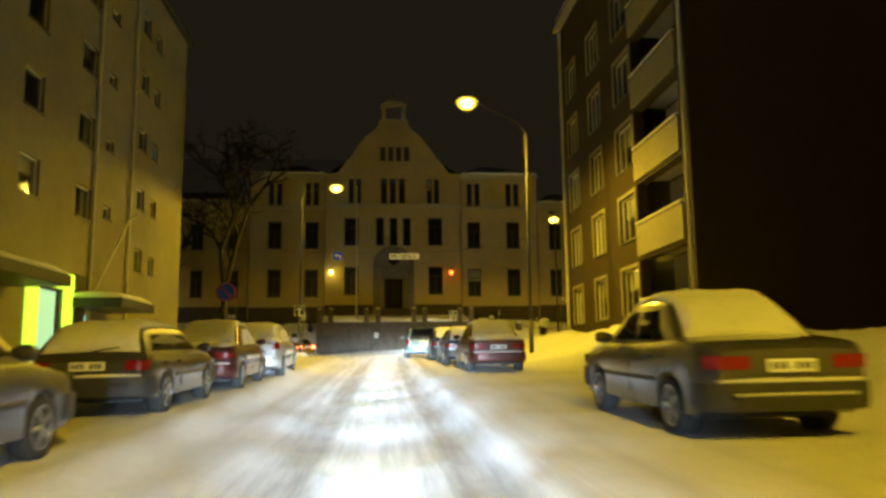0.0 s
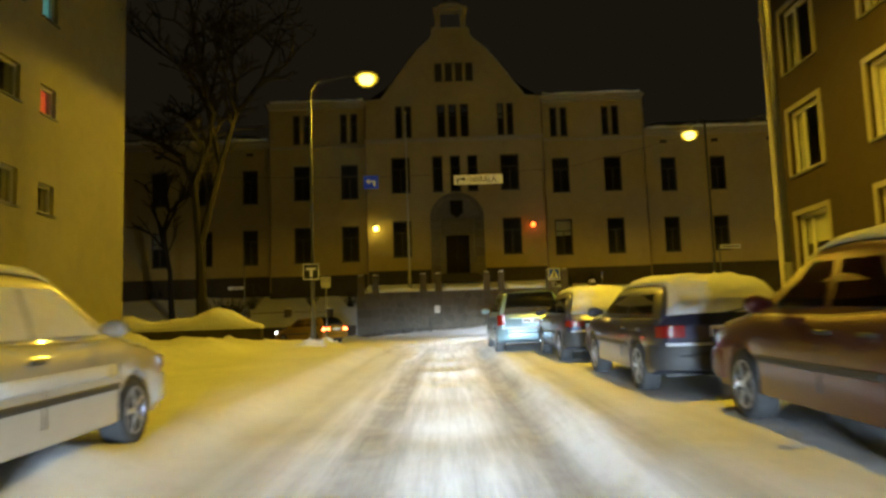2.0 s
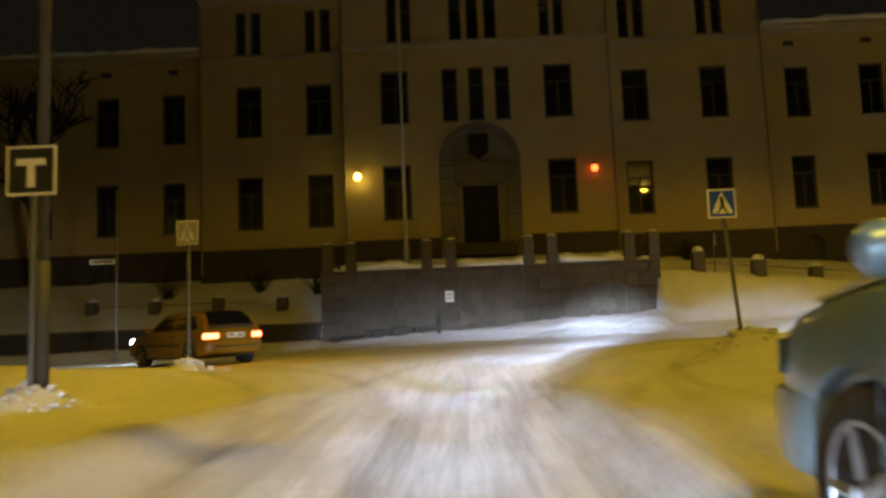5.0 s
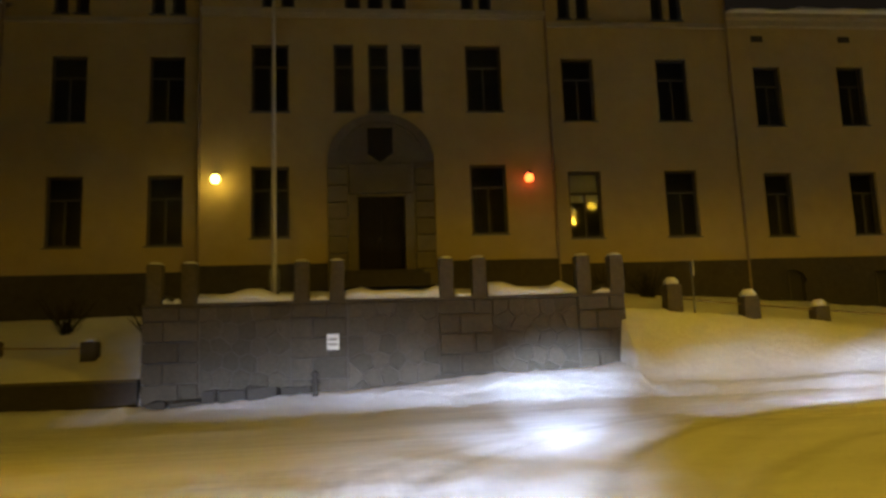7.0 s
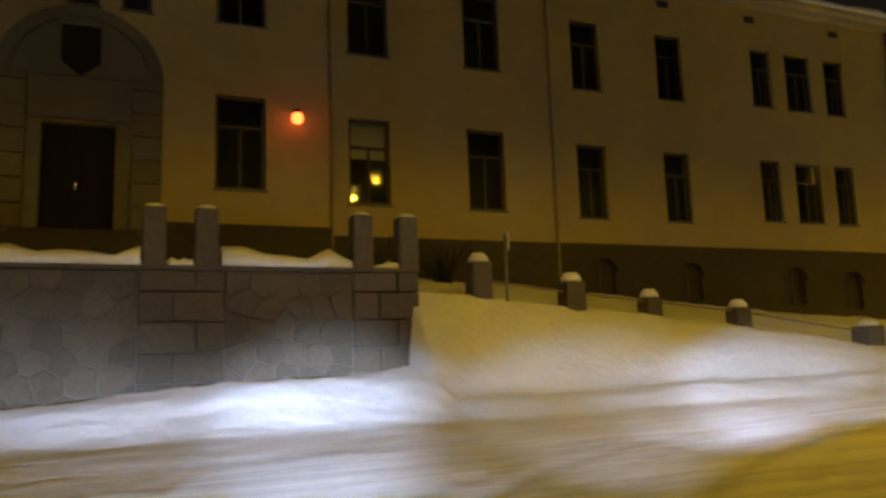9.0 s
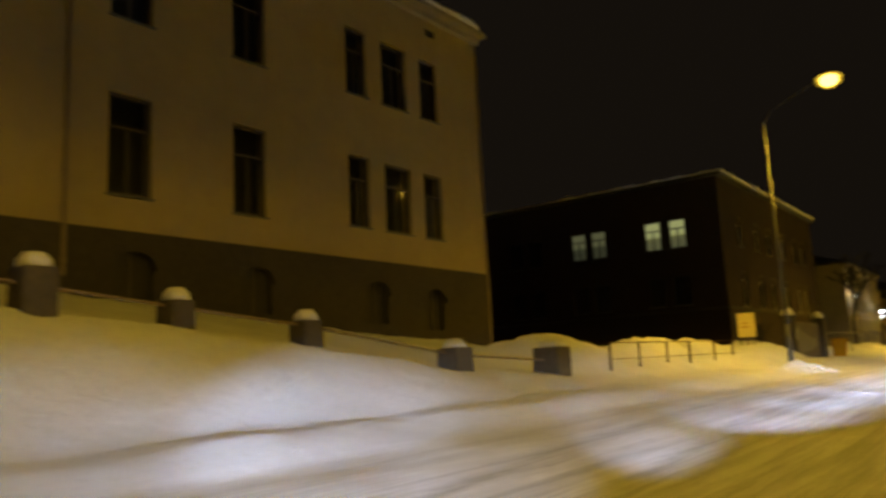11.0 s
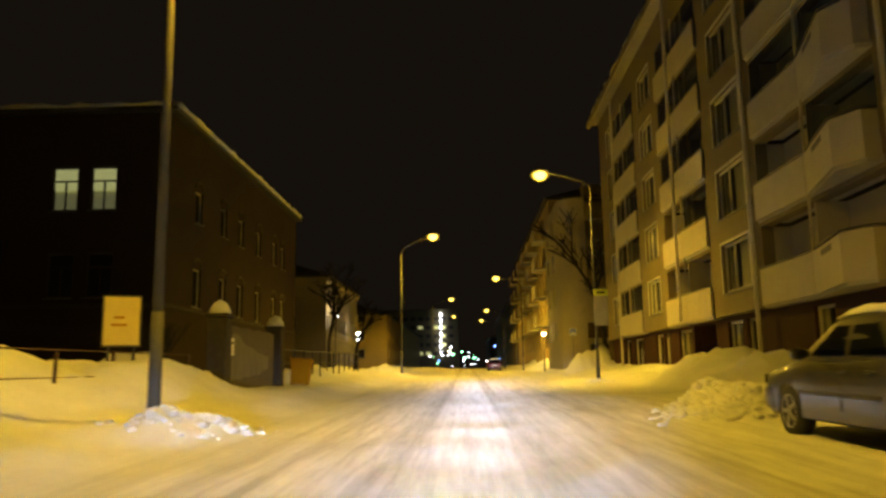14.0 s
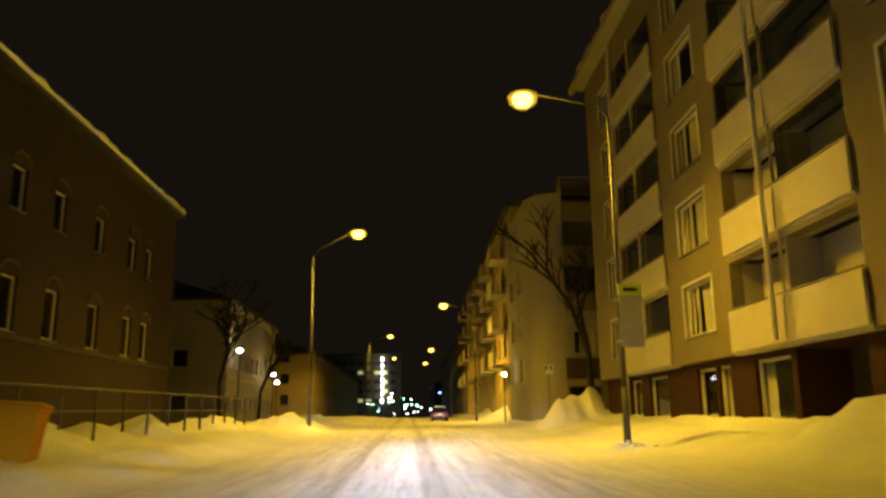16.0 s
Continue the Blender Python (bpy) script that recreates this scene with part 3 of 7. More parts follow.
def build_ground():
    nx, ny = len(XS), len(YS)
    gx, gy = np.meshgrid(np.array(XS), np.array(YS))
    px, py = gx.ravel(), gy.ravel()
    near = (px > -62) & (px < 162) & (py > -16) & (py < 66)
    wr = np.zeros(len(px))
    dips = np.zeros(len(px))
    qx, qy = px[near], py[near]
    d0 = line_distance(qx, qy, TRACK_LINE)
    acc = (0.62 + 0.30 * (qy < 34) - 0.38 * np.clip((qy - 38) / 8, 0, 1) * np.clip((24 - qx) / 10, 0, 1)) * np.exp(-((d0 - 0.76) / 0.20) ** 4)
    # thin scuffed streaks run along with the traffic
    streak = np.array([noise.noise((v * 3.1, 0.03 * (a + b), 2.0)) + 0.6 * noise.noise((v * 7.3, 0.05 * (a - b), 6.0)) for v, a, b in zip(d0, qx, qy)])
    lane = np.exp(-(d0 / 3.4) ** 4) * (0.16 + 0.42 * np.clip(streak, 0, 1))
    for k, line in enumerate(OTHER_LINES):
        d = line_distance(qx, qy, line)
        acc = np.maximum(acc, (0.27 - 0.02 * k) * np.exp(-((d - 0.74) / 0.09) ** 4))
    for line in TURN_ARCS:
        d = line_distance(qx, qy, resample(smoothed(line), 1.0).tolist())
        fade = np.clip((qy - 39.0) / 4.0, 0, 1)
        acc = np.maximum(acc, 0.46 * fade * np.exp(-((d - 0.74) / 0.11) ** 4))
    wr[near] = np.clip(acc * (0.85 + 0.3 * streak) + lane, 0, 1)
    dips[near] = 0.04 * acc
    lanes = np.zeros(len(px))
    lanes[near] = np.clip(np.maximum(np.exp(-((qx + 0.1) / 1.5) ** 4) * (qy < 53), np.exp(-((qy - 58.3) / 4.3) ** 4)), 0, 1)
    flow = np.clip((py - 49.0) / 5.0, 0, 1)
    zs = np.array([ground_z(a, b) if abs(a) < 220 and abs(b) < 220 else plane(a, b) for a, b in zip(px, py)]) - dips
    verts = np.stack([px, py, zs], 1)
    idx = np.arange(nx * ny).reshape(ny, nx)
    faces = np.stack([idx[:-1, :-1], idx[:-1, 1:], idx[1:, 1:], idx[1:, :-1]], -1).reshape(-1, 4)
    me = bpy.data.meshes.new("ground")
    me.from_pydata(verts.tolist(), [], faces.tolist())
    me.polygons.foreach_set("use_smooth", np.ones(len(faces), dtype=bool))
    at = me.attributes.new("wear", "FLOAT", "POINT")
    at.data.foreach_set("value", wr.astype(np.float32))
    for nm, vals in (("lane", lanes), ("flow", flow)):
        me.attributes.new(nm, "FLOAT", "POINT").data.foreach_set("value", vals.astype(np.float32))
    me.materials.append(SNOW_GROUND)
    return tagged(new("ground", me), "snow-covered street and verges with packed tyre tracks", "ground", kind="structure")


build_ground()


def snow_clumps():
    """Crumbs of snow thrown up beside the ruts, at the foot of the banks and round the posts."""
    rnd = random.Random(42)
    spots = []
    for cx, cy in ((4.65, 49.3), (-5.2, 50.5), (-4.8, 44.6), (36.2, 63.6), (61.4, 53.2), (11.6, 50.6), (37.4, 55.3), (38.1, 55.2), (38.8, 55.2), (39.4, 55.1), (38.2, 54.4), (39.0, 54.4), (36.4, 63.3), (37.1, 63.0)):
        for k in range(190 if 37 < cx < 40 else 90):
            spots.append((cx + rnd.gauss(0, 0.34), cy + rnd.gauss(0, 0.32), 0.105 if 37 < cx < 40 else 0.07))
    src = bmesh.new()
    bmesh.ops.create_icosphere(src, subdivisions=1, radius=1.0)
    base = [v.co.copy() for v in src.verts]
    tris = [[v.index for v in fc.verts] for fc in src.faces]
    src.free()
    verts, faces = [], []
    for sx, sy, r in spots:
        r *= 0.2 + 0.8 * rnd.random() ** 2
        z = ground_z(sx, sy) + r * 0.15
        off = len(verts)
        a, sq = rnd.uniform(0, 6.28), rnd.uniform(0.6, 0.95)
        ca, sa = math.cos(a), math.sin(a)
        for v in base:
            j = r * (1 + rnd.uniform(-0.25, 0.25))
            verts.append((sx + j * (ca * v.x * 1.2 - sa * v.y), sy + j * (sa * v.x * 1.2 + ca * v.y), z + j * sq * v.z))
        faces += [[off + q for q in t] for t in tris]
    me = bpy.data.meshes.new("snow_clumps")
    me.from_pydata(verts, [], faces)
    me.polygons.foreach_set("use_smooth", np.ones(len(faces), dtype=bool))
    me.materials.append(SNOW)
    tagged(new("snow_clumps", me), "crumbs and lumps of ploughed snow along the ruts and banks", "snow", kind="stuff")


snow_clumps()


# ---- buildings ----
def face(parent, m, length, z0, z1, wins, mat, thick=0.4, label=""):
    """A wall with windows: wins are (u centre, sill height, width, height, style, inside)."""
    holes = [(u - w / 2, z, u + w / 2, z + h) for u, z, w, h, *_ in wins]
    part("wall", wall_sheet(length, z0, z1, holes, thick), mat, parent, label, m)
    for u, z, w, h, style, inside in wins:
        window(parent, m @ Matrix.Translation((u, 0, z)), w, h, style, inside)


def pipe(parent, x, y, z0, z1, mat, r=0.05):
    bm = bmesh.new()
    tube(bm, (x, y, z0), (x, y, z1), r, seg=8)
    for k in range(int((z1 - z0) / 3.0) + 1):
        tube(bm, (x, y, z0 + 0.3 + 3.0 * k), (x, y, z0 + 0.4 + 3.0 * k), r * 1.35, seg=8)
    part("drainpipe", bm, mat, parent, smooth=False)


def snow_strip(parent, pts, width, thick, seed, axis="x"):
    """A lumpy line of snow along an eave: pts are its two ends."""
    rnd = random.Random(seed)
    a, b = Vector(pts[0]), Vector(pts[1])
    n = max(6, int((b - a).length / 0.6))
    rings = []
    for k in range(n + 1):
        c = a.lerp(b, k / n)
        t = thick * (0.55 + 0.9 * rnd.random())
        w = width * (0.8 + 0.4 * rnd.random())
        cross = [(-w / 2, 0.0), (-w / 2 * 0.9, t * 0.7), (0, t), (w / 2 * 0.9, t * 0.7), (w / 2, 0.0)]
        rings.append([c + (Vector((0, u, v)) if axis == "x" else Vector((u, 0, v))) for u, v in cross])
    bm = bmesh.new()
    loft(bm, rings)
    part("snow_layer", bm, SNOW, parent, "lumpy snow along the eave", smooth=True)


def hip_roof(parent, x0, y0, x1, y1, z, rise, inset, mat, over=0.35):
    bm = bmesh.new()
    lo = [bm.verts.new(p) for p in ((x0 - over, y0 - over, z), (x1 + over, y0 - over, z), (x1 + over, y1 + over, z), (x0 - over, y1 + over, z))]
    ym = (y0 + y1) / 2
    hi = [bm.verts.new((x0 + inset, ym, z + rise)), bm.verts.new((x1 - inset, ym, z + rise))]
    bm.faces.new((lo[0], lo[1], hi[1], hi[0]))
    bm.faces.new((lo[2], lo[3], hi[0], hi[1]))
    bm.faces.new((lo[1], lo[2], hi[1]))
    bm.faces.new((lo[3], lo[0], hi[0]))
    bm.faces.new(lo[::-1])
    part("roof", bm, mat, parent)


# --- the old ochre building above the retaining wall ---
YC, YF, YW = 72.6, 73.0, 73.5
BACK = 87.0


def ochre_building():
    b = thing("institution_building", (1.0, 80.0, 4.0), "old ochre plastered building with gable, granite plinth and dark windows", "building")
    rnd = random.Random(5)
    ins = lambda: rnd.choice(["dark"] * 14 + ["blind"])  # noqa: E731
    # central block
    x0, x1 = -5.45, 7.42
    wins = []
    for c in (-3.0, 4.97):
        wins += [(c, 7.27, 1.36, 2.65), (c, 11.97, 1.36, 2.64)]
    for c in (-0.30, 0.99, 2.26):
        wins.append((c, 11.97, 0.74, 2.66))
    for c in (-3.05, -2.35, 4.45, 5.15):
        wins.append((c, 16.05, 0.5, 2.4))
    for c in (0.08, 0.93, 1.80):
        wins.append((c, 16.0, 0.6, 2.5))
    wins = [(u - x0, z, w, h, "dark", ins()) for u, z, w, h in wins]
    door = (0.10 - x0, 5.95, 1.85 - x0, 8.80)
    holes = [(u - w / 2, z, u + w / 2, z + h) for u, z, w, h, *_ in wins] + [door]
    m = facing("south", x0, YC)
    part("wall", wall_sheet(x1 - x0, 5.0, 18.9, holes, 0.4, True), PLASTER_OCHRE, b, "", m)
    for u, z, w, h, style, inside in wins:
        window(b, m @ Matrix.Translation((u, 0, z)), w, h, style, inside)
    # curved gable with four little windows
    prof = [(-5.45, 18.9), (-4.3, 18.95), (-3.9, 19.5), (-3.1, 20.6), (-2.3, 21.7), (-1.5, 22.7), (-0.6, 23.45), (-0.35, 23.9), (-0.35, 24.3), (2.32, 24.3), (2.32, 23.9), (2.6, 23.45), (3.5, 22.7), (4.3, 21.7), (5.1, 20.6), (5.9, 19.5), (6.3, 18.95), (7.42, 18.9)]
    bm = bmesh.new()
    slab(bm, [(x, YC + 0.4, z) for x, z in prof], 0.4)
    part("gable", bm, PLASTER_OCHRE, b, "curved plaster gable")
    for k in range(4):
        c = -0.02 + 0.76 * k
        # flat panel on the gable, the darkness of the room is in its colour
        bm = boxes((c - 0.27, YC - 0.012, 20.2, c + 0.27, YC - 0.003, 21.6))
        w = part("window", bm, INTERIOR, b, "small near-black panel standing in for a dark gable window")
        part("frame", boxes((c - 0.27, YC - 0.03, 20.2, c - 0.21, YC - 0.013, 21.6), (c + 0.21, YC - 0.03, 20.2, c + 0.27, YC - 0.013, 21.6), (c - 0.21, YC - 0.03, 21.54, c + 0.21, YC - 0.013, 21.6), (c - 0.21, YC - 0.03, 20.2, c + 0.21, YC - 0.013, 20.26)), FRAME_DARK, w)
    # open cupola on the gable top
    bm = boxes((-0.15, YC - 0.05, 24.3, 0.25, YC + 0.8, 25.7), (1.75, YC - 0.05, 24.3, 2.15, YC + 0.8, 25.7), (-0.25, YC - 0.1, 25.7, 2.25, YC + 0.85, 25.95))
    lathe(bm, [(1.15, 25.95), (0.8, 26.3), (0.12, 26.6), (0.05, 27.2)], (1.0, YC + 0.35, 0), 8)
    part("cupola", bm, PLASTER_TRIM, b, "small open bell cupola")
    # string courses and the coping of the gable
    part("string_course", boxes((x0 - 0.06, YC - 0.14, 15.78, x1 + 0.06, YC, 15.98), (x0 - 0.06, YC - 0.10, 15.66, x1 + 0.06, YC, 15.78)), PLASTER_TRIM, b)
    for (a, c), (d, e) in zip(prof, prof[1:]):
        bm = bmesh.new()
        tube(bm, (a, YC + 0.1, c), (d, YC + 0.1, e), 0.12, seg=6)
        part("coping", bm, PLASTER_TRIM, b)
    # portal: granite arch with a shield, panelled door
    outer, inner = [], []
    cx = 1.0
    for k in range(19):
        a = math.pi * k / 18
        outer.append((cx + 1.95 * math.cos(a), 10.0 + 1.85 * math.sin(a)))
        inner.append((cx + 1.62 * math.cos(a), 10.0 + 1.55 * math.sin(a)))
    for k in range(0, 18, 2):
        bm = bmesh.new()
        ring = []
        for j in (k, k + 1, k + 2):
            (ox, oz), (ix, iz) = outer[j], inner[j]
            ring.append([(ox, YC - 0.17, oz), (ix, YC - 0.15, iz), (ix, YC - 0.004, iz), (ox, YC - 0.004, oz)])
        loft(bm, ring)
        part("arch_stone", bm, PORTAL_STONE, b)
    k = 0
    for sx in (-1, 1):
        z = 5.4
        while z < 9.9:
            hgt = 0.62
            bm = boxes((min(cx + sx * 1.2, cx + sx * 1.95) + 0.01, YC - 0.2, z + 0.01, max(cx + sx * 1.2, cx + sx * 1.95) - 0.01, YC, min(z + hgt, 10.0) - 0.01), bevel=0.03)
            part("stone_block", bm, PORTAL_STONE, b)
            z += hgt
    part("lintel", boxes((-0.2, YC - 0.2, 8.82, 2.2, YC - 0.002, 9.95), bevel=0.04), PORTAL_STONE, b)
    bm = bmesh.new()
    slab(bm, [(cx + 1.63 * math.cos(math.pi * j / 16), YC - 0.003, 9.96 + 1.56 * math.sin(math.pi * j / 16)) for j in range(17)], 0.06)
    part("tympanum", bm, PORTAL_STONE, b)
    bm = bmesh.new()
    slab(bm, [(0.53, YC - 0.07, 11.25), (0.53, YC - 0.07, 10.35), (0.98, YC - 0.07, 10.0), (1.44, YC - 0.07, 10.35), (1.44, YC - 0.07, 11.25)], 0.22)
    for q in ((0.44, YC - 0.33, 11.26, 1.53, YC - 0.07, 11.40), (0.60, YC - 0.30, 11.41, 1.37, YC - 0.07, 11.52)):
        part("shield_crown", boxes(q, bevel=0.02), PORTAL_STONE, b)
    part("shield", bm, DOOR_DARK, b, "dark stone shield above the door")
    d = part("door", boxes((0.1, YC + 0.31, 5.95, 0.965, YC + 0.39, 8.8), (0.985, YC + 0.31, 5.95, 1.85, YC + 0.39, 8.8)), DOOR_DARK, b, "dark double door")
    for ox in (0.1, 0.985):
        for z in (6.15, 7.5):
            part("door_panel", boxes((ox + 0.13, YC + 0.285, z, ox + 0.73, YC + 0.309, z + 1.1), bevel=0.008), DOOR_DARK, d)
    part("door_handle", boxes((0.90, YC + 0.24, 7.1, 0.94, YC + 0.309, 7.3)), CHROME, d)
    for fx in (-0.19, 1.86):
        part("door_jamb", boxes((fx, YC - 0.06, 5.95, fx + 0.33, YC - 0.004, 8.81)), PORTAL_STONE, b)
    for fx in (0.102, 1.838):
        part("door_jamb", boxes((fx, YC - 0.003, 5.95, fx + 0.012, YC + 0.31, 8.8)), PORTAL_STONE, b)
    part("step", boxes((-0.6, YC - 1.2, 5.3, 2.6, YC - 0.21, 5.75), (-0.4, YC - 0.8, 5.75, 2.4, YC - 0.21, 5.93)), GRANITE_DARK, b, "granite doorstep")
    for q in ((x0 - 0.02, YC - 0.12, 4.0, -0.97, YC + 0.02, 6.3), (2.97, YC - 0.12, 4.0, x1 + 0.02, YC + 0.02, 6.3), (-0.97, YC - 0.1, 4.0, 2.97, YC + 0.02, 5.3)):
        part("plinth", boxes(q), GRANITE_DARK, b)

    # flanks
    for fx0, fx1, cols, seed in ((-12.65, -5.45, (-10.25, -6.78), 1), (7.42, 14.98, (8.75, 12.57), 2)):
        ws = []
        for c in cols:
            ws += [(c - fx0, 7.12, 1.28, 2.6, "dark", ins()), (c - fx0, 11.72, 1.28, 2.56, "dark", ins())]
            ws += [(c - fx0 - 0.38, 15.92, 0.52, 2.2, "dark", "dark"), (c - fx0 + 0.38, 15.92, 0.52, 2.2, "dark", "dark")]
        face(b, facing("south", fx0, YF), fx1 - fx0, 5.0, 18.75, ws, PLASTER_OCHRE)
        part("string_course", boxes((fx0, YF - 0.12, 15.55, fx1, YF, 15.74)), PLASTER_TRIM, b)
        part("cornice", boxes((fx0 - 0.1, YF - 0.45, 18.75, fx1 + 0.1, YF + 0.3, 18.95), (fx0, YF - 0.28, 18.5, fx1, YF, 18.75)), PLASTER_TRIM, b)
        part("plinth", boxes((fx0 - 0.02, YF - 0.12, 3.6, fx1 + 0.02, YF + 0.02, 6.15)), GRANITE_DARK, b)
        hip_roof(b, fx0, YF, fx1, BACK, 18.96, 2.6, 3.0, ROOF_METAL)
        snow_strip(b, [(fx0 + 0.2, YF - 0.3, 18.98), (fx1 - 0.2, YF - 0.3, 18.98)], 0.5, 0.16, seed)
    for side, sx in (("west", -12.65), ("east", 14.98)):
        part("wall", wall_sheet(BACK - YF, 5.0, 18.75, []), PLASTER_OCHRE, b, "", facing("west", sx, BACK) if side == "west" else facing("east", sx, YF))
    # wings
    triple = lambda c: [(c - 1.93, 0.98), (c, 1.34), (c + 1.96, 1.03)]  # noqa: E731
    for wx0, wx1, singles, centre, seed in ((14.98, 31.95, (16.82, 20.45), 26.82, 3), (-32.0, -12.65, (-14.2, -17.55, -20.9, -24.3, -27.6), None, 4)):
        ws = []
        for c in singles:
            ws += [(c - wx0, 7.14, 1.15, 2.58, "dark", ins()), (c - wx0, 11.68, 1.15, 2.52, "dark", ins())]
        if centre:
            for c, w in triple(centre):
                ws += [(c - wx0, 7.34, w, 2.4, "dark", ins()), (c - wx0, 11.86, w, 2.34, "dark", ins())]
        face(b, facing("south", wx0, YW), wx1 - wx0, 6.2, 16.1, ws, PLASTER_OCHRE)
        part("cornice", boxes((wx0, YW - 0.5, 16.1, wx1 + 0.3, YW + 0.2, 16.28), (wx0, YW - 0.2, 15.85, wx1 + 0.1, YW, 16.1)), PLASTER_TRIM, b)
        cuts = (16.9, 20.55, 25.45, 28.45) if centre else (-14.0, -17.6, -21.0)
        basement = [(c - wx0 - 0.52, 4.55 - 0.18 * k, c - wx0 + 0.52, 5.75 - 0.1 * k) for k, c in enumerate(cuts)]
        part("plinth", wall_sheet(wx1 - wx0 + 0.08, 2.2, 6.25, basement, 0.3, True), GRANITE_DARK, b, "", facing("south", wx0 - 0.02, YW - 0.12))
        for a, z, c, e in basement:
            # sheet whose near-black colour stands for the unlit basement
            w = part("window", boxes((wx0 + a - 0.02, YW + 0.06, z, wx0 + c - 0.02, YW + 0.1, e)), INTERIOR, b, "near-black sheet standing in for the dark behind an arched basement window")
            part("frame", boxes((wx0 + (a + c) / 2 - 0.05, YW + 0.02, z, wx0 + (a + c) / 2 + 0.01, YW + 0.06, e)), FRAME_DARK, w)
            for sx in (-1, 1):
                mx, hw2 = wx0 + (a + c) / 2 - 0.02, (c - a) / 2
                pts = [(mx + sx * hw2, YW - 0.12, e), (mx + sx * hw2, YW - 0.12, e - 0.45)] + [(mx + sx * hw2 * math.cos(math.pi / 2 * k / 5), YW - 0.12, e - 0.45 + 0.45 * math.sin(math.pi / 2 * k / 5)) for k in range(1, 6)]
                bm = bmesh.new()
                slab(bm, [(p[0], p[1] + 0.003, p[2]) for p in (pts if sx < 0 else pts[::-1])], -0.17)
                part("arch_stone", bm, GRANITE_DARK, b)
        for c in (16.55, 20.35, 24.5, 29.0) if centre else (-14.2, -17.6, -21.0):
            part("vent", boxes((c - 0.25, YW - 0.03, 15.25, c + 0.25, YW - 0.002, 15.5)), INTERIOR, b, "small attic vent")
        hip_roof(b, wx0, YW, wx1, BACK, 16.29, 2.4, 3.0, ROOF_METAL)
        snow_strip(b, [(wx0 + 0.3, YW - 0.2, 16.3), (wx1 - 0.2, YW - 0.2, 16.3)], 0.7, 0.28, seed)
    part("wall", wall_sheet(BACK - YW, 2.2, 16.1, []), PLASTER_OCHRE, b, "", facing("east", 31.95, YW))
    part("wall", wall_sheet(BACK - YW, 2.2, 16.1, []), PLASTER_OCHRE, b, "", facing("west", -32.0, BACK))
    part("wall", wall_sheet(63.95, 2.2, 16.1, []), PLASTER_OCHRE, b, "", facing("north", 31.95, BACK))
    part("interior", boxes((-31, YW + 0.95, 4, 31, BACK - 1, 15.8), (-12, YW + 0.95, 15.8, 14.3, BACK - 1, 18.4)), INTERIOR, b, "solid near-black box standing in for unlit rooms")
    for px, py, z1 in ((7.46, YC - 0.05, 18.6), (14.95, YF - 0.1, 18.5), (-5.5, YC - 0.05, 18.6), (-12.6, YF - 0.1, 18.5), (31.85, YW - 0.1, 16.0)):
        pipe(b, px, py - 0.02, 3.2 if px > 20 else 5.0, z1, PIPE_DARK)
    # roof behind the gable
    bm = bmesh.new()
    a = [bm.verts.new(p) for p in ((-5.6, YC + 0.45, 18.9), (1.0, YC + 0.45, 23.3), (7.6, YC + 0.45, 18.9), (7.6, BACK, 18.9), (1.0, BACK, 23.3), (-5.6, BACK, 18.9))]
    bm.faces.new((a[0], a[1], a[4], a[5]))
    bm.faces.new((a[1], a[2], a[3], a[4]))
    part("roof", bm, ROOF_METAL, b)
    b.matrix_basis = Matrix.Translation((0, 0, 0.05)) @ b.matrix_basis
    return b


ochre_building()


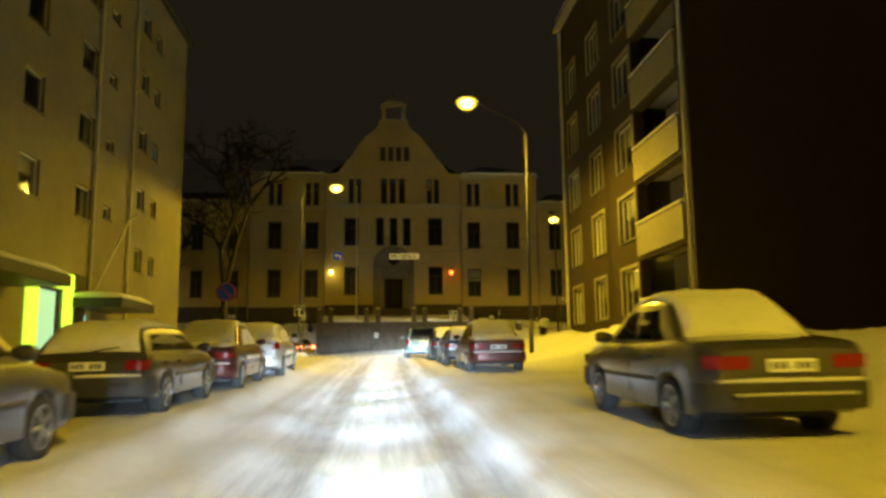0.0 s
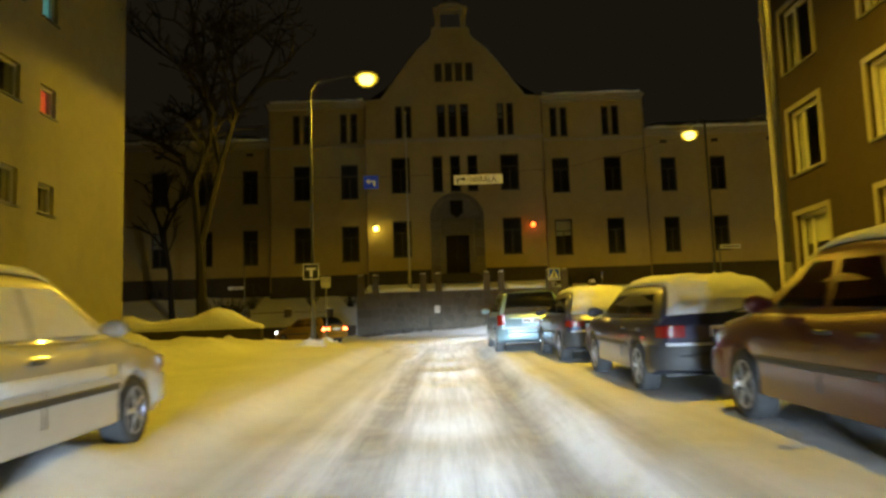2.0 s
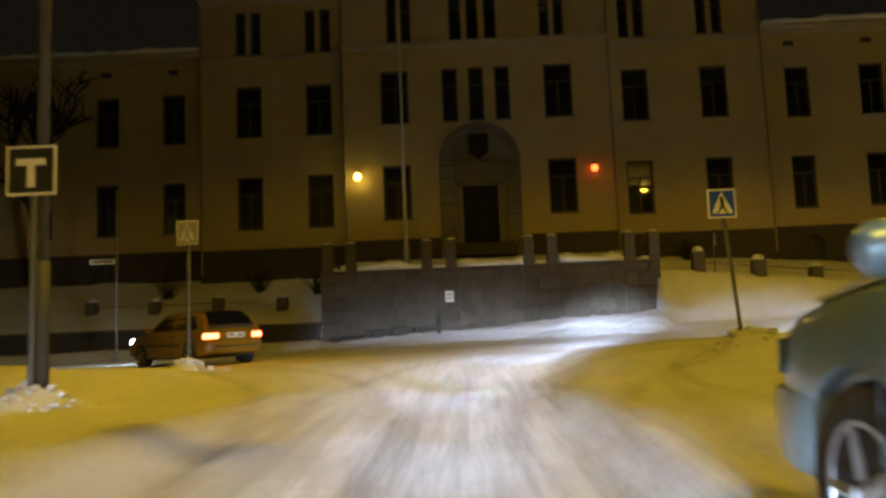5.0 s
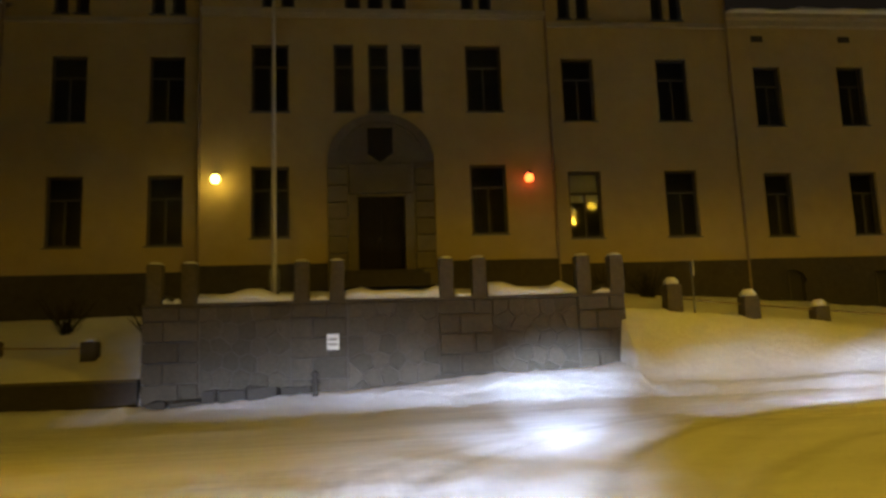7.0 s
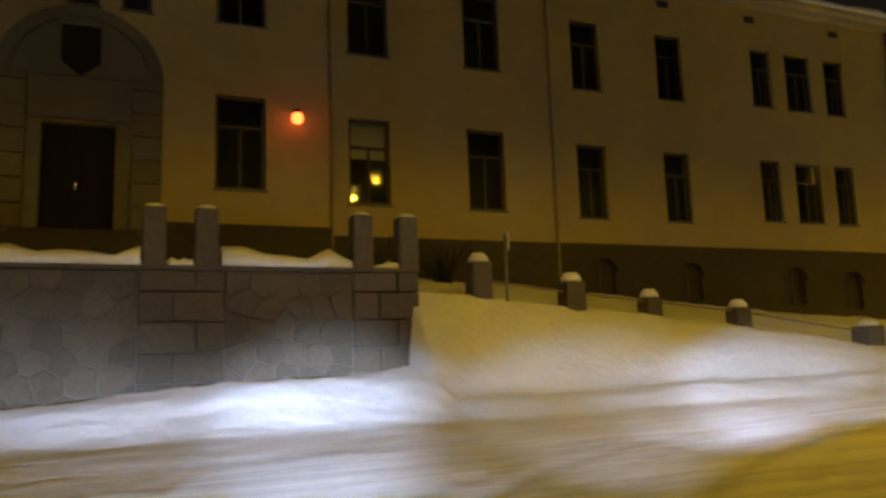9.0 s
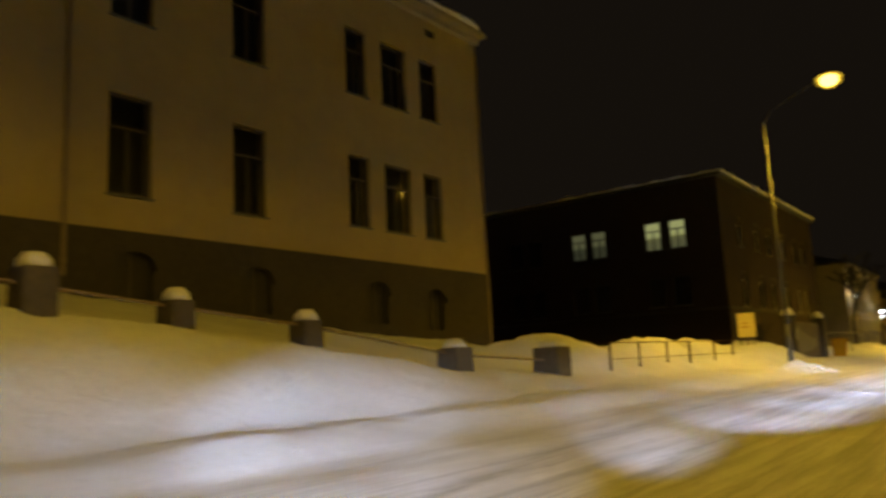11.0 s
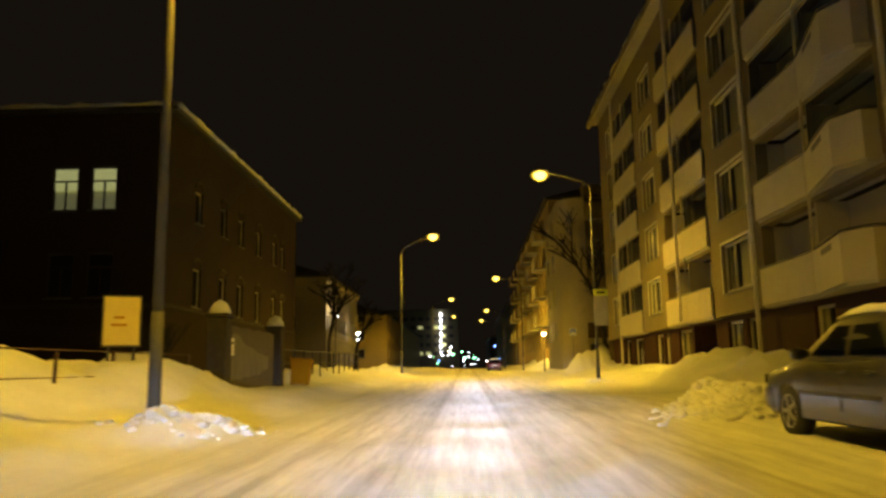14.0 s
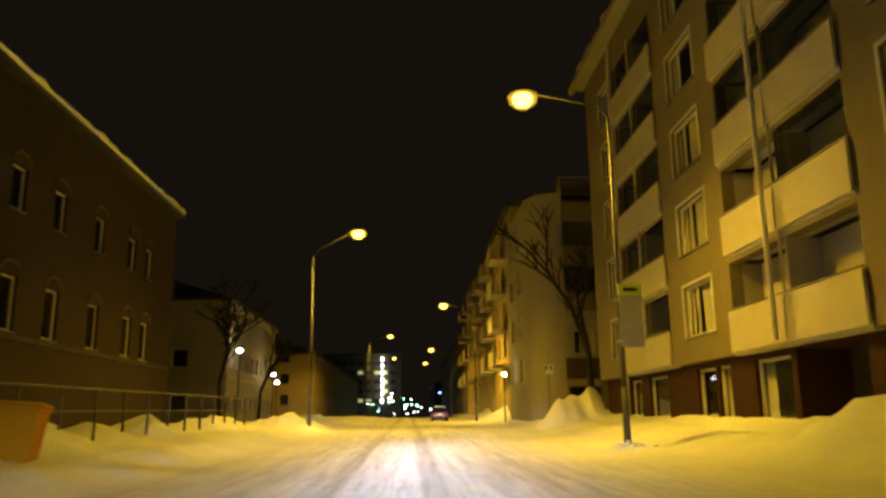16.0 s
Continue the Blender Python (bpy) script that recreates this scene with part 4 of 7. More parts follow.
# --- brown apartment house, east side of the first street ---
def brown_apartments():
    b = thing("apartment_building", (16.0, 31.5, 1.0), "brown rendered apartment building with white windows and corner loggias", "building")
    x, y0, y1, top = 9.74, 23.3, 39.85, 19.3
    wins, holes = [], []
    rnd = random.Random(11)
    m = facing("west", x, y1)
    for k in range(6):
        z = 2.85 + 2.93 * k
        for c, w in ((37.95, 1.75), (33.9, 1.75), (29.8, 2.0)):
            if k < 5 or c:
                wins.append((y1 - c, z, w, 1.8, "white", rnd.choice(["drawn", "curtain", "drawn", "blind"])))
        holes.append((y1 - 28.55, z + 0.25, y1 - 24.05, z + 2.0))
    allholes = [(u - w / 2, z, u + w / 2, z + h) for u, z, w, h, *_ in wins if z + h < top - 0.3] + [h for h in holes if h[3] < top - 0.2]
    part("wall", wall_sheet(y1 - y0, 0.6, top, allholes, 0.4), BRICK_RED, b, "", m)
    for u, z, w, h, style, inside in wins:
        if z + h < top - 0.3:
            window(b, m @ Matrix.Translation((u, 0, z)), w, h, style, inside)
            part("surround", boxes((u - w / 2 - 0.14, -0.05, z + h, u + w / 2 + 0.14, 0.02, z + h + 0.14), (u - w / 2 - 0.14, -0.05, z - 0.0, u - w / 2, 0.02, z + h), (u + w / 2, -0.05, z, u + w / 2 + 0.14, 0.02, z + h)), PANEL_TAN, b, "", m)
    for k, h in enumerate(holes):
        if h[3] >= top - 0.2:
            continue
        bal = part("loggia", boxes((h[0] - 0.03, -0.10, h[1] - 1.05, h[2] + 0.03, -0.004, h[1] + 0.1)), PANEL_TAN, b, "pale solid loggia parapet", m)
        part("rail", boxes((h[0], -0.12, h[1] + 0.12, h[2], -0.05, h[1] + 0.18)), GALVANISED, bal, "", m)
        part("snow_layer", boxes((h[0], -0.15, h[1] + 0.185, h[2], 0.0, h[1] + 0.25), bevel=0.02), SNOW, bal, "snow on the parapet rail", m)
        part("loggia_back", boxes((h[0] - 0.1, 1.35, h[1] - 0.9, h[2] + 0.1, 1.4, h[3] + 0.1)), PANEL_TAN, b, "", m)
        part("loggia_floor", boxes((h[0] - 0.1, 0.41, h[1] - 1.0, h[2] + 0.1, 1.35, h[1] - 0.9)), CONCRETE, b, "", m)
    for side in ("south", "north"):
        part("wall", wall_sheet(12.0, 0.4, top, []), BRICK_RED, b, "", facing("south", x, y0) if side == "south" else facing("north", x + 12, y1))
    part("wall", wall_sheet(y1 - y0, 0.4, top, []), BRICK_RED, b, "", facing("east", x + 12, y0))
    part("interior", boxes((x + 1.45, y0 + 0.5, 0.5, x + 11.5, y1 - 0.5, top - 0.2)), INTERIOR, b, "solid near-black box standing in for unlit rooms")
    part("roof", boxes((x - 0.35, y0 - 0.3, top, x + 12.3, y1 + 0.3, top + 0.25), bevel=0.04), ROOF_METAL, b)
    part("fascia", boxes((x - 0.38, y0 - 0.3, top - 0.22, x - 0.002, y1 + 0.3, top - 0.01)), PLASTER_CREAM, b)
    part("snow_layer", boxes((x - 0.3, y0, top + 0.25, x + 12.2, y1, top + 0.45), bevel=0.08), SNOW, b, "snow on the flat roof")
    for py in (23.4, 39.72):
        pipe(b, x - 0.12, py, 1.4, top - 0.2, PIPE_PALE, 0.075)


brown_apartments()


# --- cream apartment house, west side of the first street ---
def cream_apartments():
    b = thing("apartment_building", (-18.0, 35.0, 1.0), "cream plastered apartment building with small dark windows and shop below", "building")
    x, y0, y1, top = -11.84, 6.0, 45.5, 20.3
    rnd = random.Random(21)
    m = facing("east", x, y0)
    wins = []
    for k in range(5):
        z = 5.6 + 2.97 * k
        for c, w, h, dz in ((9.5, 1.5, 1.35, 1.2), (13.0, 1.0, 1.0, 1.5), (17.5, 1.5, 1.35, 1.2), (22.0, 1.4, 1.3, 1.2), (26.2, 1.5, 1.35, 1.2), (30.9, 1.6, 1.3, 1.25), (33.5, 0.9, 0.55, 1.7), (37.9, 1.1, 1.05, 0.0), (40.0, 0.9, 0.9, 0.0)):
            zz = z + dz
            if zz + h < top - 0.4:
                wins.append((c - y0, zz, w, h, "plain", rnd.choice(["dark", "curtain", "dark", "blind"])))
    # a lit stair window
    wins = [(u, z, w, h, s, ("red" if z < 10 else "cyan") if abs(u + y0 - 40.0) < 0.1 and 8 < z < 12 else i) for u, z, w, h, s, i in wins]
    shop = [(27.2 - y0, 1.7, 29.4 - y0, 3.9), (31.2 - y0, 1.4, 32.4 - y0, 3.2)]
    holes = [(u - w / 2, z, u + w / 2, z + h) for u, z, w, h, *_ in wins] + shop
    part("wall", wall_sheet(y1 - y0, 0.2, top, holes, 0.4), PLASTER_CREAM, b, "", m)
    for u, z, w, h, style, inside in wins:
        window(b, m @ Matrix.Translation((u, 0, z)), w, h, style, inside)
    for a, z, c, e in shop:
        part("shop_window", boxes((a + 0.05, 0.2, z, c - 0.05, 0.26, e - 0.05)), LIT_SHOP, b, "pale lit shop window", m)
        part("shop_frame", boxes((a, 0.12, z, a + 0.08, 0.2, e), (c - 0.08, 0.12, z, c, 0.2, e), (a + 0.08, 0.12, e - 0.08, c - 0.08, 0.2, e)), FRAME_DARK, b, "", m)
    part("wall", wall_sheet(12, 0.2, top, []), PLASTER_CREAM, b, "", facing("north", x, y1))
    part("wall", wall_sheet(12, 0.2, top, []), PLASTER_CREAM, b, "", facing("south", x - 12, y0))
    part("wall", wall_sheet(y1 - y0, 0.2, top, []), PLASTER_CREAM, b, "", facing("west", x - 12, y1))
    part("interior", boxes((x - 11.5, y0 + 0.9, 0.5, x - 0.95, y1 - 0.9, top - 0.2)), INTERIOR, b, "solid near-black box standing in for unlit rooms")
    part("roof", boxes((x - 12.3, y0 - 0.3, top, x + 0.3, y1 + 0.3, top + 0.2), bevel=0.04), ROOF_METAL, b)
    for py in (31.7, 36.1):
        pipe(b, x + 0.1, py, 1.2, top - 0.1, PIPE_PALE, 0.075)
    for ya, yb, zc in ((30.0, 34.2, 3.3), (17.5, 25.2, 3.6)):
        c = part("canopy", boxes((x, ya, zc, x + 1.95, yb, zc + 0.36), bevel=0.03), TRIM_BLACK, b, "dark shop canopy")
        bm = bmesh.new()
        n = 9
        rings = []
        for k in range(n):
            y, h = ya + 0.08 + (yb - ya - 0.16) * k / (n - 1), 0.07 * noise.noise((k * 0.9, ya, 0.0)) - (0.1 if k in (0, n - 1) else 0.0)
            rings.append([(x + 0.02, y, zc + 0.37), (x + 1.9, y, zc + 0.37), (x + 1.8, y, zc + 0.54 + h), (x + 0.9, y, zc + 0.66 + h), (x + 0.02, y, zc + 0.63 + h)])
        loft(bm, rings)
        part("snow_layer", bm, SNOW, c, "thick snow on the canopy", smooth=True)
    part("shop_sign", boxes((x + 0.004, 26.4, 3.92, x + 0.16, 30.1, 4.5), (x + 0.004, 29.42, 1.7, x + 0.14, 30.1, 3.915), (x + 0.004, 26.4, 1.7, x + 0.14, 27.18, 3.915), bevel=0.015), LIT_GREENSIGN, b, "lime green lit surround of the shop window")
    bm = bmesh.new()
    polytube(bm, [Vector((x + 0.30, py, pz)) for py, pz in ((31.1, 3.5), (32.2, 4.55), (33.4, 5.65), (34.4, 6.6), (35.4, 7.5), (36.6, 8.1))], 0.055, 8)
    part("slanting_pipe", bm, PIPE_PALE, b, "pale pipe slanting up the wall")
    part("pilaster", boxes((x + 0.004, 30.15, 1.0, x + 0.22, 31.0, 4.55), bevel=0.02), TRIM_BLACK, b, "dark panel beside the shop")
    return b


cream_apartments()


# --- grey apartment house with loggias, south side of the second street ---
def grey_apartments():
    b = thing("apartment_building", (57.0, 43.0, 1.8), "grey-brown apartment building with pale loggia panels and shopfronts", "building")
    x0, x1, y, top = 34.0, 79.6, 49.3, 20.5
    m = facing("north", x1, y)
    rnd = random.Random(31)
    wins, logs = [], []
    for k in range(5):
        z = 5.55 + 2.86 * k
        for c, w, h in ((76.0, 1.7, 1.75), (65.9, 2.5, 1.75), (53.65, 2.9, 1.85), (41.3, 2.2, 1.9), (37.2, 2.2, 1.9)):
            wins.append((x1 - c, z, w, h, "white", rnd.choice(["drawn", "drawn", "blind", "drawn", "curtain"])))
        for a, c in ((68.75, 74.4), (56.5, 63.25), (43.4, 51.1)):
            logs.append((x1 - c, 5.95 + 2.86 * k, x1 - a, 7.40 + 2.86 * k, k if a < 68 else 4))
    shop = [(x1 - c, z, x1 - a, 4.5) for a, c, z in ((70.2, 72.5, 2.5), (65.6, 67.2, 2.5), (64.4, 65.4, 2.5), (60.6, 62.7, 2.5), (54.15, 55.75, 2.7), (52.5, 53.75, 2.7), (47.0, 48.3, 3.2), (73.6, 75.2, 2.5))]
    niche = (x1 - 60.3, 1.2, x1 - 57.2, 4.6)
    a, z, c, e = niche
    part("entrance_niche", boxes((a - 0.1, 0.61, z, a, 2.4, e), (c, 0.61, z, c + 0.1, 2.4, e), (a - 0.1, 2.401, z, c + 0.1, 2.5, e), (a - 0.1, 0.61, e + 0.001, c + 0.1, 2.5, e + 0.08)), SHOP_DARK, b, "dark red recessed entrance under the loggias", m)
    part("entrance_door", boxes((a + 0.9, 2.34, 2.1, a + 1.9, 2.395, 4.25), bevel=0.01), DOOR_DARK, b, "dark entrance door", m)
    holes = [(u - w / 2, z, u + w / 2, z + h) for u, z, w, h, *_ in wins] + [g[:4] for g in logs]
    part("wall", wall_sheet(x1 - x0, 4.72, top, holes, 0.4), PANEL_GREY, b, "", m)
    part("shopfront_wall", wall_sheet(x1 - x0, 1.0, 4.70, shop + [niche], 0.35), SHOP_DARK, b, "dark red shopfront wall", m @ Matrix.Translation((0, 0.25, 0)))
    for u, z, w, h, style, inside in wins:
        window(b, m @ Matrix.Translation((u, 0, z)), w, h, style, inside)
        part("surround", boxes((u - w / 2 - 0.1, -0.04, z + h, u + w / 2 + 0.1, 0.02, z + h + 0.1), (u - w / 2 - 0.1, -0.04, z, u - w / 2, 0.02, z + h), (u + w / 2, -0.04, z, u + w / 2 + 0.1, 0.02, z + h)), FRAME_WHITE, b, "", m)
    for a, z, c, e in shop:
        window(b, m @ Matrix.Translation(((a + c) / 2, 0.25, z)), c - a, e - z, "plain", "curtain" if rnd.random() < 0.4 else "dark", "tall white-framed shop window")
    for a, z, c, e, storey in logs:
        mid = (a + c) / 2
        bay = a > 28
        for p, q in ((a - 0.06, mid - 0.035),) if bay else ((a - 0.06, mid - 0.035), (mid + 0.035, c + 0.06)):
            lg = part("loggia_parapet", boxes((p, -0.13, z - 1.2, q, -0.05, z), bevel=0.01), PANEL_PALE, b, "pale parapet panel", m)
            part("rail", boxes((p, -0.125, z + 0.03, q, -0.075, z + 0.07)), GALVANISED, lg, "", m)
        if bay:
            # a balcony that swings out from the post to a blunt corner
            outer = [(mid + 0.035, -0.13), (c - 0.75, -0.85), (c + 0.06, -0.45), (c + 0.06, -0.045)]
            inner = [(mid + 0.035, -0.05), (c - 0.77, -0.76), (c - 0.02, -0.39), (c - 0.02, -0.045)]
            lg = part("balcony_parapet", prism(outer + inner[::-1], z - 1.2, z), PANEL_PALE, b, "pale angled balcony parapet", m)
            part("rail", prism(outer + inner[::-1], z + 0.06, z + 0.10), RAIL_DARK, lg, "dark top rail", m)
            k0, k1 = 0.34, 0.72
            slot = [(outer[0][0] + (outer[1][0] - outer[0][0]) * k, outer[0][1] + (outer[1][1] - outer[0][1]) * k) for k in (k0, k1)]
            part("slot", prism([(slot[0][0] - 0.002, slot[0][1] - 0.012), (slot[1][0] - 0.002, slot[1][1] - 0.012), (slot[1][0], slot[1][1] - 0.003), (slot[0][0], slot[0][1] - 0.003)], z - 0.26, z - 0.10), TRIM_BLACK, lg, "dark slot in the parapet", m)
            part("balcony_floor", prism(inner + [(mid + 0.035, -0.049)], z - 1.28, z - 1.1), CONCRETE, b, "", m)
        part("loggia_slab", boxes((a - 0.06, -0.045, z - 1.28, c + 0.06, 1.0, z - 1.1)), CONCRETE, b, "", m)
        part("loggia_back", boxes((a, 1.0, z - 1.1, c, 1.06, e)), PANEL_PALE, b, "pale back wall of the loggia", m)
        window(b, m @ Matrix.Translation((c - 1.0, 0.88, z - 0.7)), 0.9, 1.5, "plain", "dark")
        for q in ((a - 0.03, 0.41, z - 1.1, a, 1.0, e), (c, 0.41, z - 1.1, c + 0.03, 1.0, e), (mid - 0.04, 0.07, z - 1.1, mid + 0.04, 0.99, e)):
            part("loggia_side", boxes(q), PANEL_PALE, b, "", m)
        part("post", boxes((mid - 0.03, -0.12, z - 1.2, mid + 0.03, -0.05, z + 1.655)), PANEL_PALE, b, "pale loggia post", m)
        # the upper loggias are closed by frameless panes above the parapet
        halves = [(mid + 0.05, c - 0.02)] if storey == 1 else [(a + 0.02, mid - 0.05), (mid + 0.05, c - 0.02)] if storey > 1 else []
        for p, q in halves:
            for u0, u1 in ((p, p + 0.03), (q - 0.03, q)):
                part("glazing_bar", boxes((u0, 0.02, z + 0.02, u1, 0.06, e - 0.005)), GALVANISED, b, "", m)
            for k in range(4):
                u0, u1 = p + 0.031 + (q - p - 0.062) * k / 4, p + 0.027 + (q - p - 0.062) * (k + 1) / 4
                part("glazing_pane", boxes((u0, 0.036, z + 0.02, u1, 0.042, e - 0.005)), GLASS, b, "", m)
    part("wall", wall_sheet(11.5, 1.0, top, []), PANEL_GREY, b, "", facing("east", x1, y - 11.5))
    part("wall", wall_sheet(11.5, 1.0, top, []), PANEL_GREY, b, "", facing("west", x0, y))
    part("wall", wall_sheet(x1 - x0, 1.0, top, []), PANEL_GREY, b, "", facing("south", x0, y - 11.5))
    part("interior", boxes((x0 + 0.5, y - 11, 1.2, x1 - 0.5, y - 1.65, top - 0.1)), INTERIOR, b, "solid near-black box standing in for unlit rooms")
    part("roof", boxes((x0 - 0.3, y - 11.8, top, x1 + 0.45, y + 0.75, top + 0.22), bevel=0.03), ROOF_METAL, b)
    part("fascia", boxes((x0 - 0.3, y + 0.55, top - 0.35, x1 + 0.45, y + 0.78, top - 0.01)), PLASTER_CREAM, b, "pale eaves board")
    part("soffit", boxes((x0, y + 0.002, top - 0.1, x1 + 0.4, y + 0.54, top - 0.02)), PLASTER_CREAM, b)
    snow_strip(b, [(x0, y + 0.5, top + 0.22), (x1 + 0.3, y + 0.5, top + 0.22)], 0.5, 0.12, 9)
    for px in (51.65, 60.0, 42.8, 74.5):
        pipe(b, px, y + (0.38 if px in (60.0,) else 0.12), 2.4 if px != 60.0 else 4.8, top - 0.3, PIPE_PALE, 0.08)


grey_apartments()


# --- dark brick house behind the fence, north side of the second street ---
def brick_house():
    b = thing("brick_building", (73.0, 80.0, 2.6), "dark red brick building with arched windows and snowy eaves", "building")
    x0, x1, y0, y1, top = 60.3, 87.4, 73.07, 112.0, 15.2
    mw = facing("west", x0, y1)
    wins = []
    for c, up in ((84.1, "dim"), (82.4, "dim"), (78.05, "lit"), (76.2, "lit"), (88.0, "dark"), (89.8, "dark"), (94.9, "dark"), (96.7, "dark"), (101.2, "dark"), (103.0, "dark")):
        wins.append((y1 - c, 10.5, 1.3, 2.15, "dark", up))
        wins.append((y1 - c, 6.4, 1.3, 2.1, "dark", "dim" if 94 < c < 97 else "dark"))
    face(b, mw, y1 - y0, 2.0, top, wins, BRICK_DARK)
    ms = facing("south", x0, y0)
    wins = []
    for c in (64.5, 68.7, 72.1, 76.2, 80.4, 83.0):
        wins.append((c - x0, 6.2, 1.2, 2.0, "plain", "dark"))
        wins.append((c - x0, 10.6, 1.1, 1.65, "plain", "dark"))
    face(b, ms, x1 - x0, 2.0, top, wins, BRICK_DARK)
    part("string_course", boxes((x0 - 0.08, y0 - 0.1, 5.9, x1, y0, 6.1), (x0 - 0.1, y0, 5.9, x0, y1, 6.1)), GRANITE_DARK, b)
    for c, z in [(c, z) for c in (64.5, 68.7, 72.1, 76.2, 80.4, 83.0) for z in (8.2, 12.25)]:
        bm = bmesh.new()
        pts = [(c + 0.68 * math.cos(math.pi * k / 10), z + 0.1 + 0.4 * math.sin(math.pi * k / 10)) for k in range(11)]
        polytube(bm, [(p[0], y0 - 0.02, p[1]) for p in pts], 0.07, 5)
        part("window_arch", bm, GRANITE, b)
    part("wall", wall_sheet(y1 - y0, 2.0, top, []), BRICK_DARK, b, "", facing("east", x1, y0))
    part("wall", wall_sheet(x1 - x0, 2.0, top, []), BRICK_DARK, b, "", facing("north", x1, y1))
    part("interior", boxes((x0 + 0.95, y0 + 0.95, 2.2, x1 - 0.6, y1 - 0.6, top - 0.2)), INTERIOR, b, "solid near-black box standing in for unlit rooms")
    part("cornice", boxes((x0 - 0.45, y0 - 0.45, top, x1 + 0.3, y1 + 0.3, top + 0.22), bevel=0.03), ROOF_METAL, b)
    hip_roof(b, x0, y0, x1, y1, top + 0.23, 2.2, 9.0, ROOF_METAL)
    snow_strip(b, [(x0 - 0.3, y0 - 0.3, top + 0.23), (x1, y0 - 0.3, top + 0.23)], 0.55, 0.22, 12)
    snow_strip(b, [(x0 - 0.3, y0, top + 0.23), (x0 - 0.3, y1, top + 0.23)], 0.5, 0.2, 13, axis="y")


brick_house()


# --- farther houses ---
def far_house(x0, x1, y0, y1, top, mat, label, street, rows, cols, balconies=False):
    b = thing("apartment_building", ((x0 + x1) / 2, (y0 + y1) / 2, 2.0), label, "building")
    z0 = 2.0
    m = facing("north", x1, y1) if street == "north" else facing("south", x0, y0)
    wins = []
    for r in range(rows):
        for c in range(cols):
            u = (c + 0.6) * (x1 - x0) / cols
            wins.append((u, 5.0 + 2.9 * r if rows > 2 else 3.6 + 3.6 * r, 1.5, 1.6, "plain", "dark"))
    face(b, m, x1 - x0, z0, top, wins, mat)
    if balconies:
        for r in range(1, rows):
            for c in range(0, cols, 2):
                u = (c + 0.6) * (x1 - x0) / cols
                bal = part("balcony", boxes((u - 1.6, -1.2, 4.2 + 2.9 * r, u + 1.6, -1.12, 5.3 + 2.9 * r)), PANEL_PALE, b, "projecting balcony", m)
                part("slab", boxes((u - 1.6, -1.2, 4.05 + 2.9 * r, u + 1.6, 0, 4.19 + 2.9 * r)), CONCRETE, bal, "", m)
    wm = facing("west", x0, y1)
    ws = [(v, 5.0 + 2.9 * r if rows > 2 else 3.6 + 3.6 * r, 1.3, 1.5, "plain", "dark") for r in range(rows) for v in ((y1 - y0) * 0.3, (y1 - y0) * 0.7)]
    face(b, wm, y1 - y0, z0, top, ws, mat)
    part("wall", wall_sheet(y1 - y0, z0, top, []), mat, b, "", facing("east", x1, y0))
    part("wall", wall_sheet(x1 - x0, z0, top, []), mat, b, "", facing("south", x0, y0) if street == "north" else facing("north", x1, y1))
    part("interior", boxes((x0 + 0.9, y0 + 0.9, z0, x1 - 0.9, y1 - 0.9, top - 0.2)), INTERIOR, b, "solid near-black box standing in for unlit rooms")
    part("cornice", boxes((x0 - 0.4, y0 - 0.4, top, x1 + 0.4, y1 + 0.4, top + 0.2)), ROOF_METAL, b)
    if rows == 2:
        part("string_course", boxes((x0 - 0.06, y0 - 0.10, 6.3, x1 + 0.06, y0 - 0.002, 6.55)), PLASTER_TRIM, b)
        part("eaves_moulding", boxes((x0 - 0.15, y0 - 0.25, top - 0.45, x1 + 0.15, y0 - 0.002, top - 0.01)), PLASTER_TRIM, b)
    hip_roof(b, x0, y0, x1, y1, top + 0.21, 2.4, 5.0, ROOF_METAL)
    return b


